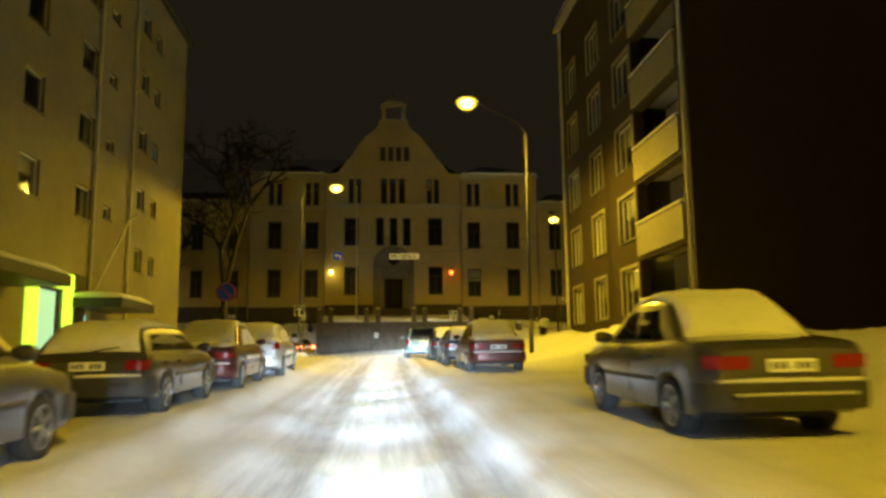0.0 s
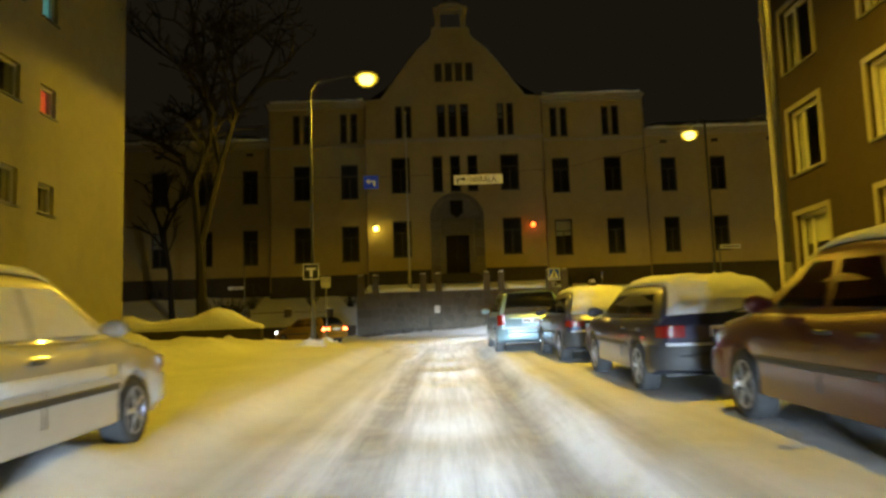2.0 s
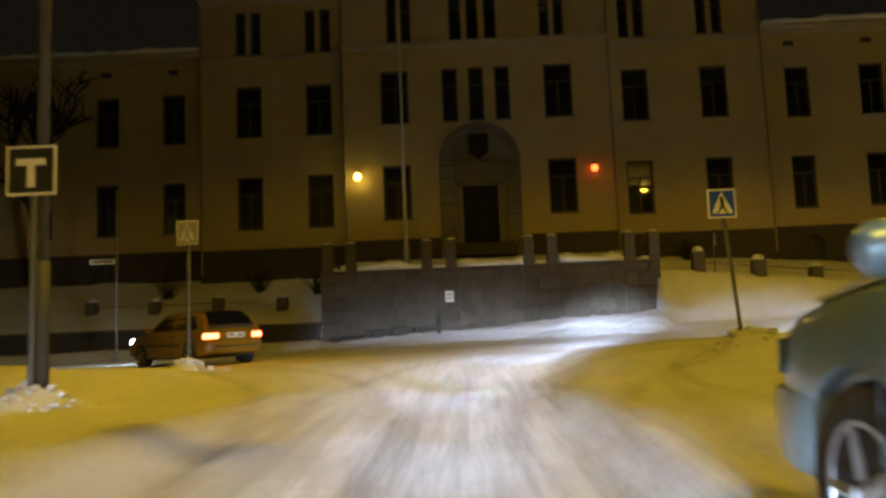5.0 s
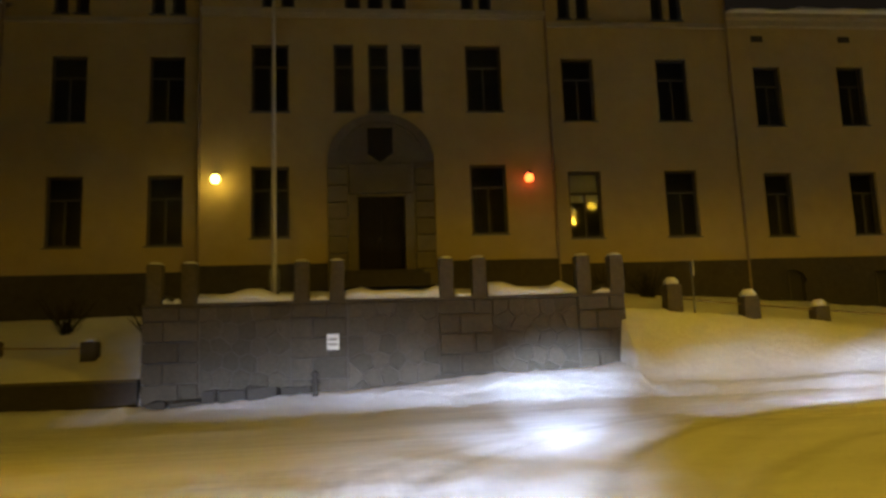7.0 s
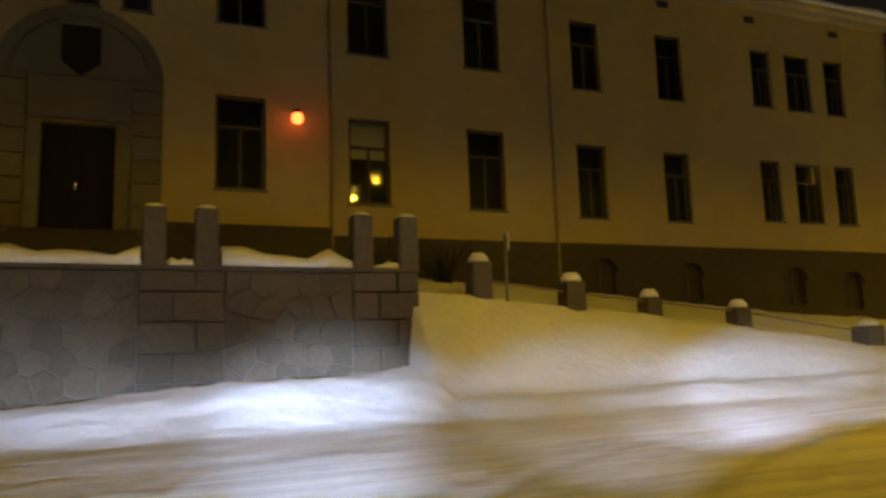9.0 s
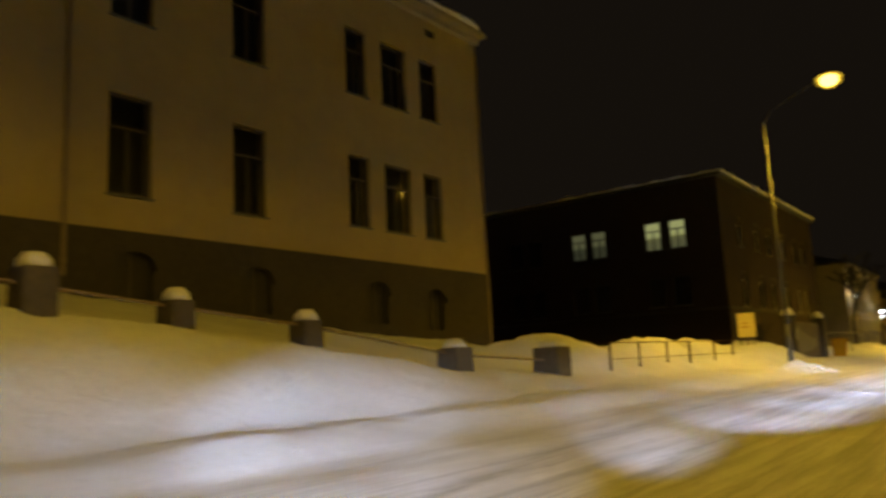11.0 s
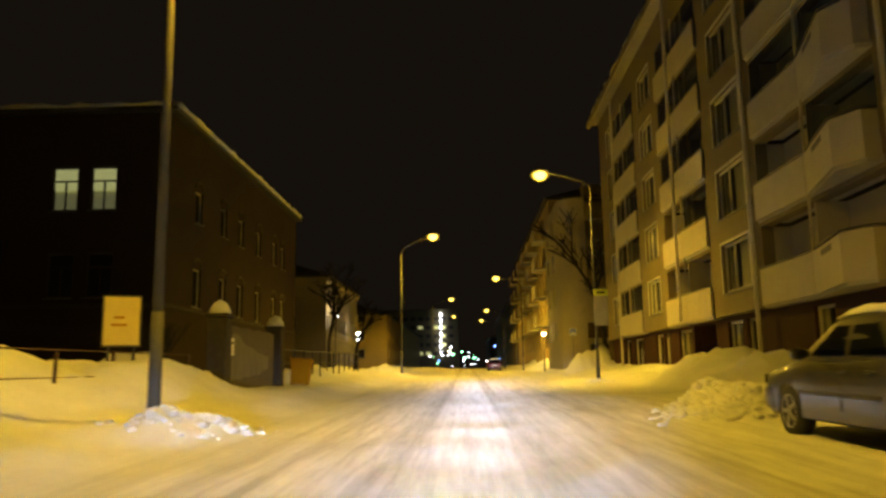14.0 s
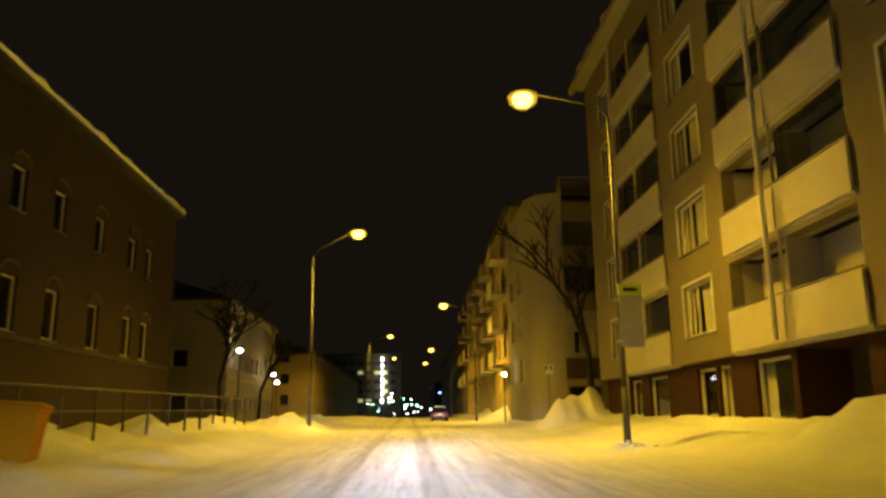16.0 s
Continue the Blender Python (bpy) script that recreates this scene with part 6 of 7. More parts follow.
    for sx in (-1, 1):
        for sy in (-1, 1):
            wm = m @ Matrix.Translation((sx * (hw - 0.12), sy * wb / 2, wr)) @ pose(0, 0, 0, 0, 0, 180 if sx > 0 else 0)
            w = place("wheel", tyre, root, wm, "winter tyre on a dull rim")
            place("rim", rim, w, wm)
    # snow lying on it
    if "roof" in snow:
        sheet(over(rg1 - 0.05, ws1 + 0.05, 0.05), 0.07, "snow_layer", SNOW, "snow on the roof")
    if "rear" in snow:
        sheet(over(rg0 + 0.01, rg1 + 0.02, 0.07), 0.05, "snow_layer", SNOW, "snow on the rear window", edge=9.0, grainy=0.3)
    if "deck" in snow and rg0 - tail > 0.35:
        sheet(lambda u, v: ((plan(tail + 0.09 + (rg0 - tail - 0.08) * v) * 0.90 * (2 * u - 1), tail + 0.09 + (rg0 - tail - 0.08) * v, top_of(tail + 0.09 + (rg0 - tail - 0.08) * v) + 0.015), (0, 0, 1)), 0.05, "snow_layer", SNOW, "snow on the boot lid")
    if "hood" in snow:
        nose = ln / 2 - 0.28
        sheet(lambda u, v: ((plan(ws0 + (nose - ws0) * v) * 0.88 * (2 * u - 1), ws0 + (nose - ws0) * v, top_of(ws0 + (nose - ws0) * v) + 0.015), (0, 0, 1)), 0.05, "snow_layer", SNOW, "snow on the bonnet")
        sheet(over(ws1 - 0.02, ws0 - 0.01, 0.07), 0.04, "snow_layer", SNOW, "snow on the windscreen", edge=9.0, grainy=0.3)
    if "sides" in snow:
        for sx in (-1, 1):
            def flank(u, v):
                q = -wb / 2 + wr * 1.4 + (wb - 2.8 * wr) * u
                return (sx * (plan(q) + 0.001), q, 0.60 + (belt - 0.80) * v), (sx, 0, 0)
            sheet(flank, 0.008, "snow_layer", SNOW, "frost on the doors", 10, 4, 3.0, 0.6)
    return root


ALL = ("roof", "rear", "hood", "deck")
car(3.45, 8.75, 0, "sedan", PAINT_DARK, "dark grey sedan with snow on its rear window and roof", ("roof", "rear", "hood"), bumper="chrome")
car(3.00, 22.75, 0, "sedan", PAINT_RED, "dark red sedan with a snowy rear window", ALL)
car(2.75, 27.65, 0, "estate", PAINT_BLUE, "dark blue estate car, rear window full of snow", ALL, bumper="black")
car(2.62, 32.70, 0, "hatch", PAINT_BLUE, "dark hatchback with snow on its roof", ALL, bumper="black")
car(1.78, 36.95, 0, "van", PAINT_AQUA, "pale blue-green minivan swept clear of snow", ("hood",))
car(-3.80, 6.0, 0, "sedan", PAINT_DARK, "dark sedan with bare side windows and a snowy roof", ("roof", "rear"), bumper="chrome")
car(-3.85, 12.55, 0, "estate", PAINT_DARK, "dark estate car with snow on roof and windows", ALL, bumper="black")
car(-3.72, 17.65, 0, "sedan", PAINT_RED, "dark red sedan, snow on roof, boot and rear window", ALL + ("sides",))
car(-3.55, 22.85, 0, "saloon", PAINT_SILVER, "rounded silver car covered with snow", ALL + ("sides",))
car(33.5, 54.75, -90, "sedan", PAINT_GREEN, "grey-green sedan with snow on roof and rear window", ("roof", "rear"))
car(26.9, 54.35, -90, "estate", PAINT_DARK, "dark estate car swept mostly clear", ("hood",))
taxi = car(-6.6, 54.7, 48, "hatch", PAINT_YELLOW, "yellow hatchback with lit tail lamps, turning at the crossing", (), lit=True, group="cars on the road")
beam = bpy.data.lights.new("headlamp_beam", "SPOT")
beam.energy, beam.color, beam.shadow_soft_size, beam.spot_size, beam.spot_blend = 260.0, (0.80, 0.90, 1.0), 0.1, radians(64), 0.6
beam_ob = new("headlamp_beam", beam)
beam_ob.parent = taxi
beam_ob.matrix_parent_inverse = WORLD[taxi].inverted()
beam_ob.matrix_basis = WORLD[taxi] @ pose(0, 1.99, 0.64, 86, 0, 0)
# added spots without any fixture imitate the headlight pools of the driving car
for sx, sy, heading, share, wide, tilt in BEAM_STOPS:
    data = bpy.data.lights.new("beam_stand_in", "SPOT")
    data.energy, data.color, data.shadow_soft_size, data.spot_size, data.spot_blend = BEAM_WATTS * share, (0.66, 0.77, 1.0), 0.08, radians(12.5), 1.0
    lo = new("beam_stand_in", data)
    lo.matrix_basis = pose(sx, sy, plane(sx, sy) + 0.65, 0, 0, -heading) @ pose(0, 0, 0, tilt, 0, 0) @ Matrix.Diagonal((wide, 1, 1, 1))
car(116.0, 56.0, -90, "sedan", PAINT_RED, "dark car far down the street", ("roof",), group="cars on the road")


# ---- street furniture ----
def street_lamp(px, py, hx, hy, hz, label, watts=LAMP_WATTS, seg=10, light=True, height_pole=None, spread=172, blend=0.30, bowl=0.0):
    """A steel mast with an arm and a sodium head over the road at hx, hy, hz."""
    z0 = ground_z(px, py) - 0.25
    lamp = thing("street_lamp", (px, py, z0 + 0.25), label, "street lamp", "sodium street lamps")
    top = height_pole or hz - 1.1
    bm = bmesh.new()
    tube(bm, (px, py, z0), (px, py, z0 + 1.6), 0.095, 0.085, seg)
    tube(bm, (px, py, z0 + 1.6), (px, py, top), 0.07, 0.045, seg)
    part("mast", bm, MAST, lamp, smooth=True)
    bm = bmesh.new()
    pts = [Vector((px, py, top)), Vector((px + (hx - px) * 0.12, py + (hy - py) * 0.12, top + (hz - top) * 0.35)), Vector((px + (hx - px) * 0.55, py + (hy - py) * 0.55, top + (hz - top) * 0.75)), Vector((hx, hy, hz + 0.10))]
    polytube(bm, pts, 0.027, 8)
    part("arm", bm, RAIL_DARK, lamp)
    d = Vector((hx - px, hy - py, 0)).normalized()
    yaw = math.degrees(math.atan2(d.y, d.x))
    hm = pose(hx, hy, hz, 0, 0, yaw)
    bm = bmesh.new()
    rings = []
    for k, (u, w, h) in enumerate(((-0.38, 0.07, 0.06), (-0.2, 0.14, 0.11), (0.1, 0.17, 0.13), (0.35, 0.13, 0.10), (0.45, 0.05, 0.04))):
        rings.append([(u, w * math.cos(a), 0.06 + h * max(0, math.sin(a)) - 0.02) for a in [math.pi * j / 6 for j in range(7)]])
    loft(bm, rings)
    head = part("head", bm, GALVANISED, lamp, "cobra-head luminaire", hm)
    # bowl and burner are oversized: their glow imitates bright core and yellow halo
    bm = bmesh.new()
    lathe(bm, [(0.03, -0.40), (0.22, -0.35), (0.40, -0.20), (0.45, -0.02), (0.34, 0.07)], (0.05, 0, 0), 18)
    part("lens", bm, LAMP_BOWL, head, "oversized glowing bowl imitating the yellow halo of the lamp", hm, smooth=True)
    bm = bmesh.new()
    lathe(bm, [(0.03, -0.33), (0.20, -0.28), (0.30, -0.15), (0.30, -0.02), (0.20, 0.05)], (0.05, 0, 0), 14)
    part("burner", bm, LAMP_LENS, head, "white-hot sodium burner", hm, smooth=True)
    if light:
        data = bpy.data.lights.new("sodium_light", "SPOT")
        data.energy, data.color, data.shadow_soft_size = watts, SODIUM, 0.18
        data.spot_size, data.spot_blend = radians(spread), blend
        lo = new("sodium_light", data)
        lo.parent = head
        lo.matrix_parent_inverse = WORLD[head].inverted()
        lo.matrix_basis = Matrix.Translation((hx, hy, hz - 0.60))
        if bowl:
            # what the frosted bowl scatters sideways and upwards
            data = bpy.data.lights.new("bowl_light", "POINT")
            data.energy, data.color, data.shadow_soft_size = watts * bowl, SODIUM, 0.2
            lo = new("bowl_light", data)
            lo.parent = head
            lo.matrix_parent_inverse = WORLD[head].inverted()
            lo.matrix_basis = Matrix.Translation((hx, hy, hz - 0.65))
    return lamp


street_lamp(5.95, 31.2, 3.43, 30.4, 11.7, "tall steel street lamp with sodium head beside the parked cars", LAMP_WATTS * 0.6, blend=0.6)
street_lamp(5.95, -3.2, 3.43, -4.0, 11.0, "tall steel street lamp with sodium head over the street", LAMP_WATTS * 0.75, blend=0.6)
street_lamp(-4.78, 44.7, -2.92, 46.4, 11.72, "tall steel street lamp with sodium head at the street corner", LAMP_WATTS * 0.32, spread=178, blend=0.12)
street_lamp(11.55, 50.6, 12.9, 56.7, 11.7, "steel street lamp over the crossing with a long arm", LAMP_WATTS * 0.28)
street_lamp(36.23, 63.6, 36.0, 61.25, 12.2, "steel street lamp standing in a small snow heap", LAMP_WATTS * 0.72, spread=172, blend=0.85)
street_lamp(61.37, 53.2, 62.4, 55.4, 12.35, "steel street lamp with bus stop sign on its mast", LAMP_WATTS * 0.9, spread=172, blend=0.85, bowl=0.065)
street_lamp(80.75, 63.85, 79.7, 61.5, 12.4, "steel street lamp by the far fence", LAMP_WATTS * 1.1, spread=172, blend=0.85, bowl=0.065)
street_lamp(105.0, 53.4, 105.7, 55.9, 12.4, "street lamp farther down the street", spread=172, blend=0.85, bowl=0.065)
street_lamp(139.5, 64.0, 138.8, 61.3, 13.3, "far street lamp down the street")
street_lamp(140.5, 53.5, 140.5, 56.0, 11.7, "far street lamp on the other side", light=False)
street_lamp(175.0, 64.0, 175.0, 61.5, 13.3, "far street lamp down the street", light=False)
street_lamp(178.0, 53.5, 178.0, 56.0, 12.6, "far street lamp on the other side", light=False)


def round_sign(x, y, z, r, face_mat, rim_mat, label, bar=False):
    z0 = ground_z(x, y) - 0.2
    s = thing("traffic_sign", (x, y, z0 + 0.2), label, "traffic sign")
    bm = bmesh.new()
    tube(bm, (x, y, z0), (x, y, z + r), 0.03, seg=8)
    part("post", bm, GALVANISED, s)
    m = pose(x, y - 0.05, z, 90, 0, 0)
    bm = bmesh.new()
    lathe(bm, [(r, 0.0), (r, 0.012)], seg=28)
    disc = part("plate", bm, rim_mat, s, "red rim", m)
    bm = bmesh.new()
    lathe(bm, [(r * 0.84, 0.0125), (r * 0.84, 0.016)], seg=28)
    part("field", bm, face_mat, disc, "blue field", m)
    bm = boxes((-r * 0.82, -r * 0.06, 0.0165, r * 0.82, r * 0.06, 0.019))
    part("bar", bm, rim_mat, disc, "red diagonal", m @ pose(0, 0, 0, 0, 0, -45))
    return s


round_sign(-5.12, 25.4, 3.42, 0.32, SIGN_BLUE, SIGN_RED, "blue no-parking disc with red rim on a thin post")


def square_sign(x, y, z, w, h, kind, label, yaw=0.0, lean=0.0):
    z0 = ground_z(x, y) - 0.2
    s = thing("traffic_sign", (x, y, z0 + 0.2), label, "traffic sign")
    bm = bmesh.new()
    tube(bm, (x + lean, y, z0), (x, y, z + h / 2 - 0.05), 0.035, seg=8)
    part("post", bm, GALVANISED, s)
    m = pose(x, y, z, 90, 0, 0) if not yaw else pose(x, y, z, 0, 0, yaw) @ pose(0, 0, 0, 90, 0, 0)
    m = m @ Matrix.Translation((0, 0, 0.045))
    face_mat = {"crossing": SIGN_BLUE, "t": SIGN_BLACK, "frosted": SIGN_FROSTED}[kind]
    pl = part("plate", boxes((-w / 2, -h / 2, 0, w / 2, h / 2, 0.012)), SIGN_RIME if kind == "frosted" else SIGN_WHITE, s, "white-edged plate", m)
    part("field", boxes((-w / 2 + 0.03, -h / 2 + 0.03, 0.0125, w / 2 - 0.03, h / 2 - 0.03, 0.016)), face_mat, pl, {"crossing": "blue field", "t": "dark field", "frosted": "field dulled by frost"}[kind], m)
    if kind != "t":
        bm = bmesh.new()
        slab(bm, [(-w * 0.40, -h * 0.36, 0.0165), (w * 0.40, -h * 0.36, 0.0165), (0, h * 0.40, 0.0165)], 0.003)
        tri = part("triangle", bm, SIGN_RIME if kind == "frosted" else SIGN_WHITE, pl, "white triangle", m)
        bm = boxes((-0.03, -h * 0.08, 0.0198, 0.035, h * 0.14, 0.0225))
        slab(bm, [(-0.02, -h * 0.08, 0.0198), (-w * 0.17, -h * 0.30, 0.0198), (-w * 0.11, -h * 0.30, 0.0198), (0.03, -h * 0.08, 0.0198)], 0.0027)
        slab(bm, [(-0.01, -h * 0.08, 0.0198), (w * 0.10, -h * 0.30, 0.0198), (w * 0.16, -h * 0.30, 0.0198), (0.04, -h * 0.08, 0.0198)], 0.0027)
        lathe(bm, [(0.03, 0.0198), (0.03, 0.0225)], (0, h * 0.19, 0), 10)
        part("mark", bm, SIGN_FROSTED if kind == "frosted" else SIGN_BLACK, tri, "plain dark crossing mark", m)
        for k in (-2, -1, 1, 2):
            part("stripe", boxes((0.085 * k - 0.02, -h * 0.35, 0.0198, 0.085 * k + 0.02, -h * 0.305, 0.0215)), SIGN_BLACK, tri, "", m)
    else:
        part("bar", boxes((-w * 0.3, h * 0.10, 0.0165, w * 0.3, h * 0.24, 0.0195), (-w * 0.08, -h * 0.34, 0.0165, w * 0.08, h * 0.10, 0.0195)), SIGN_WHITE, pl, "white T mark", m)
    return s


square_sign(-4.80, 44.55, 4.04, 0.56, 0.56, "t", "dark square sign with a white T on a street corner post")
square_sign(4.41, 49.3, 4.03, 0.48, 0.50, "crossing", "blue pedestrian crossing sign with white triangle on a leaning post", lean=0.20)
square_sign(-5.2, 50.5, 4.08, 0.42, 0.46, "frosted", "pedestrian crossing sign frosted with snow, by the kerb")
square_sign(83.0, 51.3, 5.5, 0.5, 0.5, "crossing", "blue crossing sign beside the snow heap", yaw=-90)
square_sign(10.1, 67.2, 5.2, 0.4, 0.42, "crossing", "crossing sign seen on a thin dark post on the bank", yaw=70)


def hanging_signs():
    z, y = 7.42, 44.75
    w = thing("span_wire", (-2.65, y, z), "thin steel wire spanned over the street for signs", "wire")
    bm = bmesh.new()
    pts = [(-11.8 + 21.5 * k / 24, y + 0.1 - 5.2 * max(0, k - 18) / 6, z + 0.45 * ((k - 12) / 12) ** 2) for k in range(25)]
    polytube(bm, pts, 0.007, 5)
    part("wire", bm, TRIM_BLACK, w)
    s = thing("hanging_sign", (1.2, y, 7.2), "white overhead direction sign with black arrow and place name", "direction sign")
    part("plate", boxes((0.33, y - 0.02, 7.02, 2.08, y + 0.02, 7.36)), SIGN_WHITE, s)
    part("divider", boxes((0.83, y - 0.024, 7.03, 0.845, y - 0.0205, 7.35)), SIGN_BLACK, s)
    bm = boxes((0.44, y - 0.024, 7.08, 0.49, y - 0.0205, 7.24), (0.49, y - 0.024, 7.19, 0.65, y - 0.0205, 7.24))
    slab(bm, [(0.64, y - 0.0205, 7.14), (0.77, y - 0.0205, 7.215), (0.64, y - 0.0205, 7.29)], 0.0035)
    part("arrow", bm, SIGN_BLACK, s, "black turn arrow")
    cu = bpy.data.curves.new("lettering", "FONT")
    cu.body, cu.size, cu.extrude = "NIIRALA", 0.30, 0.002
    cu.align_x = "LEFT"
    to = new("lettering", cu)
    cu.materials.append(SIGN_BLACK)
    to.parent = s
    to.matrix_parent_inverse = WORLD[s].inverted()
    to.matrix_basis = pose(0.90, y - 0.0235, 7.085, 90, 0, 0) @ Matrix.Diagonal((0.86, 1, 1, 1))
    part("hanger", boxes((0.6, y + 0.06, 7.3, 0.62, y + 0.08, z + 0.06), (1.8, y + 0.06, 7.3, 1.82, y + 0.08, z + 0.02)), GALVANISED, s)
    t = thing("hanging_sign", (-2.65, y, 7.2), "small blue overhead sign with a white turn arrow", "traffic sign")
    part("plate", boxes((-2.92, y - 0.02, 6.97, -2.38, y + 0.02, 7.46)), SIGN_BLUE, t)
    bm = boxes((-2.56, y - 0.024, 7.05, -2.49, y - 0.0205, 7.27), (-2.72, y - 0.024, 7.21, -2.56, y - 0.0205, 7.27))
    slab(bm, [(-2.71, y - 0.0205, 7.34), (-2.84, y - 0.0205, 7.24), (-2.71, y - 0.0205, 7.14)], 0.0035)
    part("arrow", bm, SIGN_WHITE, t, "white turn arrow")


hanging_signs()


def name_plate(x, y, z, label, side=1, top=0.15):
    z0 = ground_z(x, y) - 0.2
    s = thing("street_name_sign", (x, y, z0 + 0.2), label, "street sign")
    bm = bmesh.new()
    tube(bm, (x, y, z0), (x, y, z + top), 0.045 if top > 1 else 0.03, 0.03, seg=8)
    part("post", bm, GALVANISED, s)
    e = [x + side * v for v in (0.05, 0.9, 0.12, 0.82)]
    pl = part("plate", boxes((min(e[:2]), y - 0.02, z - 0.07, max(e[:2]), y, z + 0.09)), SIGN_WHITE, s)
    part("lettering_bar", boxes((min(e[2:]), y - 0.024, z - 0.02, max(e[2:]), y - 0.0205, z + 0.04)), SIGN_BLACK, pl, "plain bar in place of the name")


name_plate(11.75, 50.45, 5.05, "white street name plate on a thin post")
name_plate(-11.5, 61.3, 4.7, "white street name plate on a tall slim mast", -1, 2.4)


# ---- retaining wall with granite posts ----
def retaining_wall():
    w = thing("retaining_wall", (1.05, 67.0, 2.0), "granite retaining wall of rough blocks below the terrace", "wall", kind="structure")
    x0, x1, y, top = -5.72, 7.8, 66.8, 4.4
    part("core", boxes((x0 + 0.06, y + 0.028, 1.0, x1 - 0.06, y + 0.5, top - 0.03), (x0 + 0.06, y + 0.5, 1.0, x0 + 0.5, 73.0, top + 0.4), (x1 - 0.5, y + 0.5, 1.0, x1 - 0.06, 72.9, top + 0.4)), MORTAR, w, "dark mortar between the stones")
    rnd = random.Random(77)
    pil = [(-5.74, -4.22), (-1.75, -0.20), (2.37, 3.90), (6.40, 7.82)]

    def stone(pts, yf, thick):
        bm = bmesh.new()
        c = sum((Vector((p[0], 0, p[1])) for p in pts), Vector()) / len(pts)
        back = [bm.verts.new((p[0], yf + thick, p[1])) for p in pts]
        mid = [bm.verts.new((p[0], yf + 0.035, p[1])) for p in pts]
        front = [bm.verts.new((c.x + (p[0] - c.x) * 0.92, yf + rnd.uniform(-0.02, 0.02), c.z + (p[1] - c.z) * 0.91)) for p in pts]
        n = len(pts)
        bm.faces.new(front)
        for a, b in ((back, mid), (mid, front)):
            for k in range(n):
                bm.faces.new((a[k], a[(k + 1) % n], b[(k + 1) % n], b[k]))
        bm.faces.new(back[::-1])
        part("stone", bm, GRANITE, w)

    for a, b in pil:
        z = 1.2
        row = 0
        while z < top - 0.05:
            h = min(0.56, top - z)
            cuts = [a, a + (b - a) * (0.5 + (0.16 if row % 2 else -0.12)), b]
            for p, q in zip(cuts, cuts[1:]):
                stone([(p + 0.012, z + 0.012), (q - 0.012, z + 0.012), (q - 0.012, z + h - 0.012), (p + 0.012, z + h - 0.012)], y - 0.07, 0.25)
            z += h
            row += 1
    for (p0, p1) in zip(pil, pil[1:]):
        a, b = p0[1] + 0.01, p1[0] - 0.01
        # rubble: uneven many-sided stones, each cut off halfway to its neighbours
        n_row, seeds = 7, []
        for j in range(n_row):
            for i in range(5):
                seeds.append((a + (b - a) * (i + 0.5 + (0.25 if j % 2 else -0.25) + rnd.uniform(-0.22, 0.22)) / 5, 1.2 + (top - 1.2) * (j + 0.5 + rnd.uniform(-0.3, 0.3)) / n_row))
        for sx, sz in seeds:
            cell = [(a, 1.2), (b, 1.2), (b, top), (a, top)]
            for ox, oz in seeds:
                if (ox, oz) == (sx, sz) or math.hypot(ox - sx, oz - sz) > 1.8:
                    continue
                mx, mz, nx, nz = (sx + ox) / 2, (sz + oz) / 2, ox - sx, oz - sz
                cut = []
                for (px, pz), (qx, qz) in zip(cell, cell[1:] + cell[:1]):
                    dp, dq = (px - mx) * nx + (pz - mz) * nz, (qx - mx) * nx + (qz - mz) * nz
                    if dp <= 0:
                        cut.append((px, pz))
                    if dp * dq < 0:
                        f = dp / (dp - dq)
                        cut.append((px + (qx - px) * f, pz + (qz - pz) * f))
                cell = cut
                if len(cell) < 3:
                    break
            if len(cell) < 3:
                continue
            cx, cz = sum(p[0] for p in cell) / len(cell), sum(p[1] for p in cell) / len(cell)
            g = 0.965
            stone([(cx + (p[0] - cx) * g, cz + (p[1] - cz) * g) for p in cell], y - rnd.uniform(0, 0.03), 0.25)
    part("coping", boxes((x0 - 0.02, y - 0.06, top, x1 + 0.02, y + 0.5, top + 0.09), bevel=0.02), GRANITE, w, "flat granite coping")
    for k, (a, c) in enumerate(((-4.25, -1.7), (-0.2, 2.4), (3.85, 6.4), (-5.2, -4.78), (-1.2, -0.72), (2.9, 3.32), (6.92, 7.4))):
        snow_strip(w, [(a, y + 0.24, top + 0.088), (c, y + 0.26, top + 0.088)], 0.62, 0.30 if k < 3 else 0.14, 60 + k)
    # low wall to the west
    lw = thing("low_wall", (-18.0, 66.9, 1.5), "low granite wall along the pavement, snow behind it", "wall", kind="structure")
    part("core", boxes((-31.9, 66.82, 0.6, -5.82, 67.2, 2.40)), GRANITE_DARK, lw)
    part("coping", boxes((-31.9, 66.76, 2.40, -5.82, 67.25, 2.50), bevel=0.015), GRANITE, lw)
    # posts on the wall
    for c in (-5.46, -4.52, -1.45, -0.47, 2.64, 3.58, 6.66, 7.65):
        granite_post(c, 67.02, top + 0.09, 0.42, 1.12, 0.07)


def granite_post(x, y, z, w, h, cap=0.12, label="square granite post with a cap of snow"):
    p = thing("granite_post", (x, y, z), label, "stone post", "granite posts")
    bm = boxes((x - w / 2, y - w / 2, z - 0.05, x + w / 2, y + w / 2, z + h), bevel=0.03)
    part("shaft", bm, GRANITE, p)
    bm = bmesh.new()
    lathe(bm, [(w * 0.50, z + h), (w * 0.46, z + h + cap * 0.5), (w * 0.28, z + h + cap * 0.95), (0.02, z + h + cap)], (x, y, 0), 10)
    part("snow_layer", bm, SNOW, p, "rounded cap of snow", smooth=True)


retaining_wall()
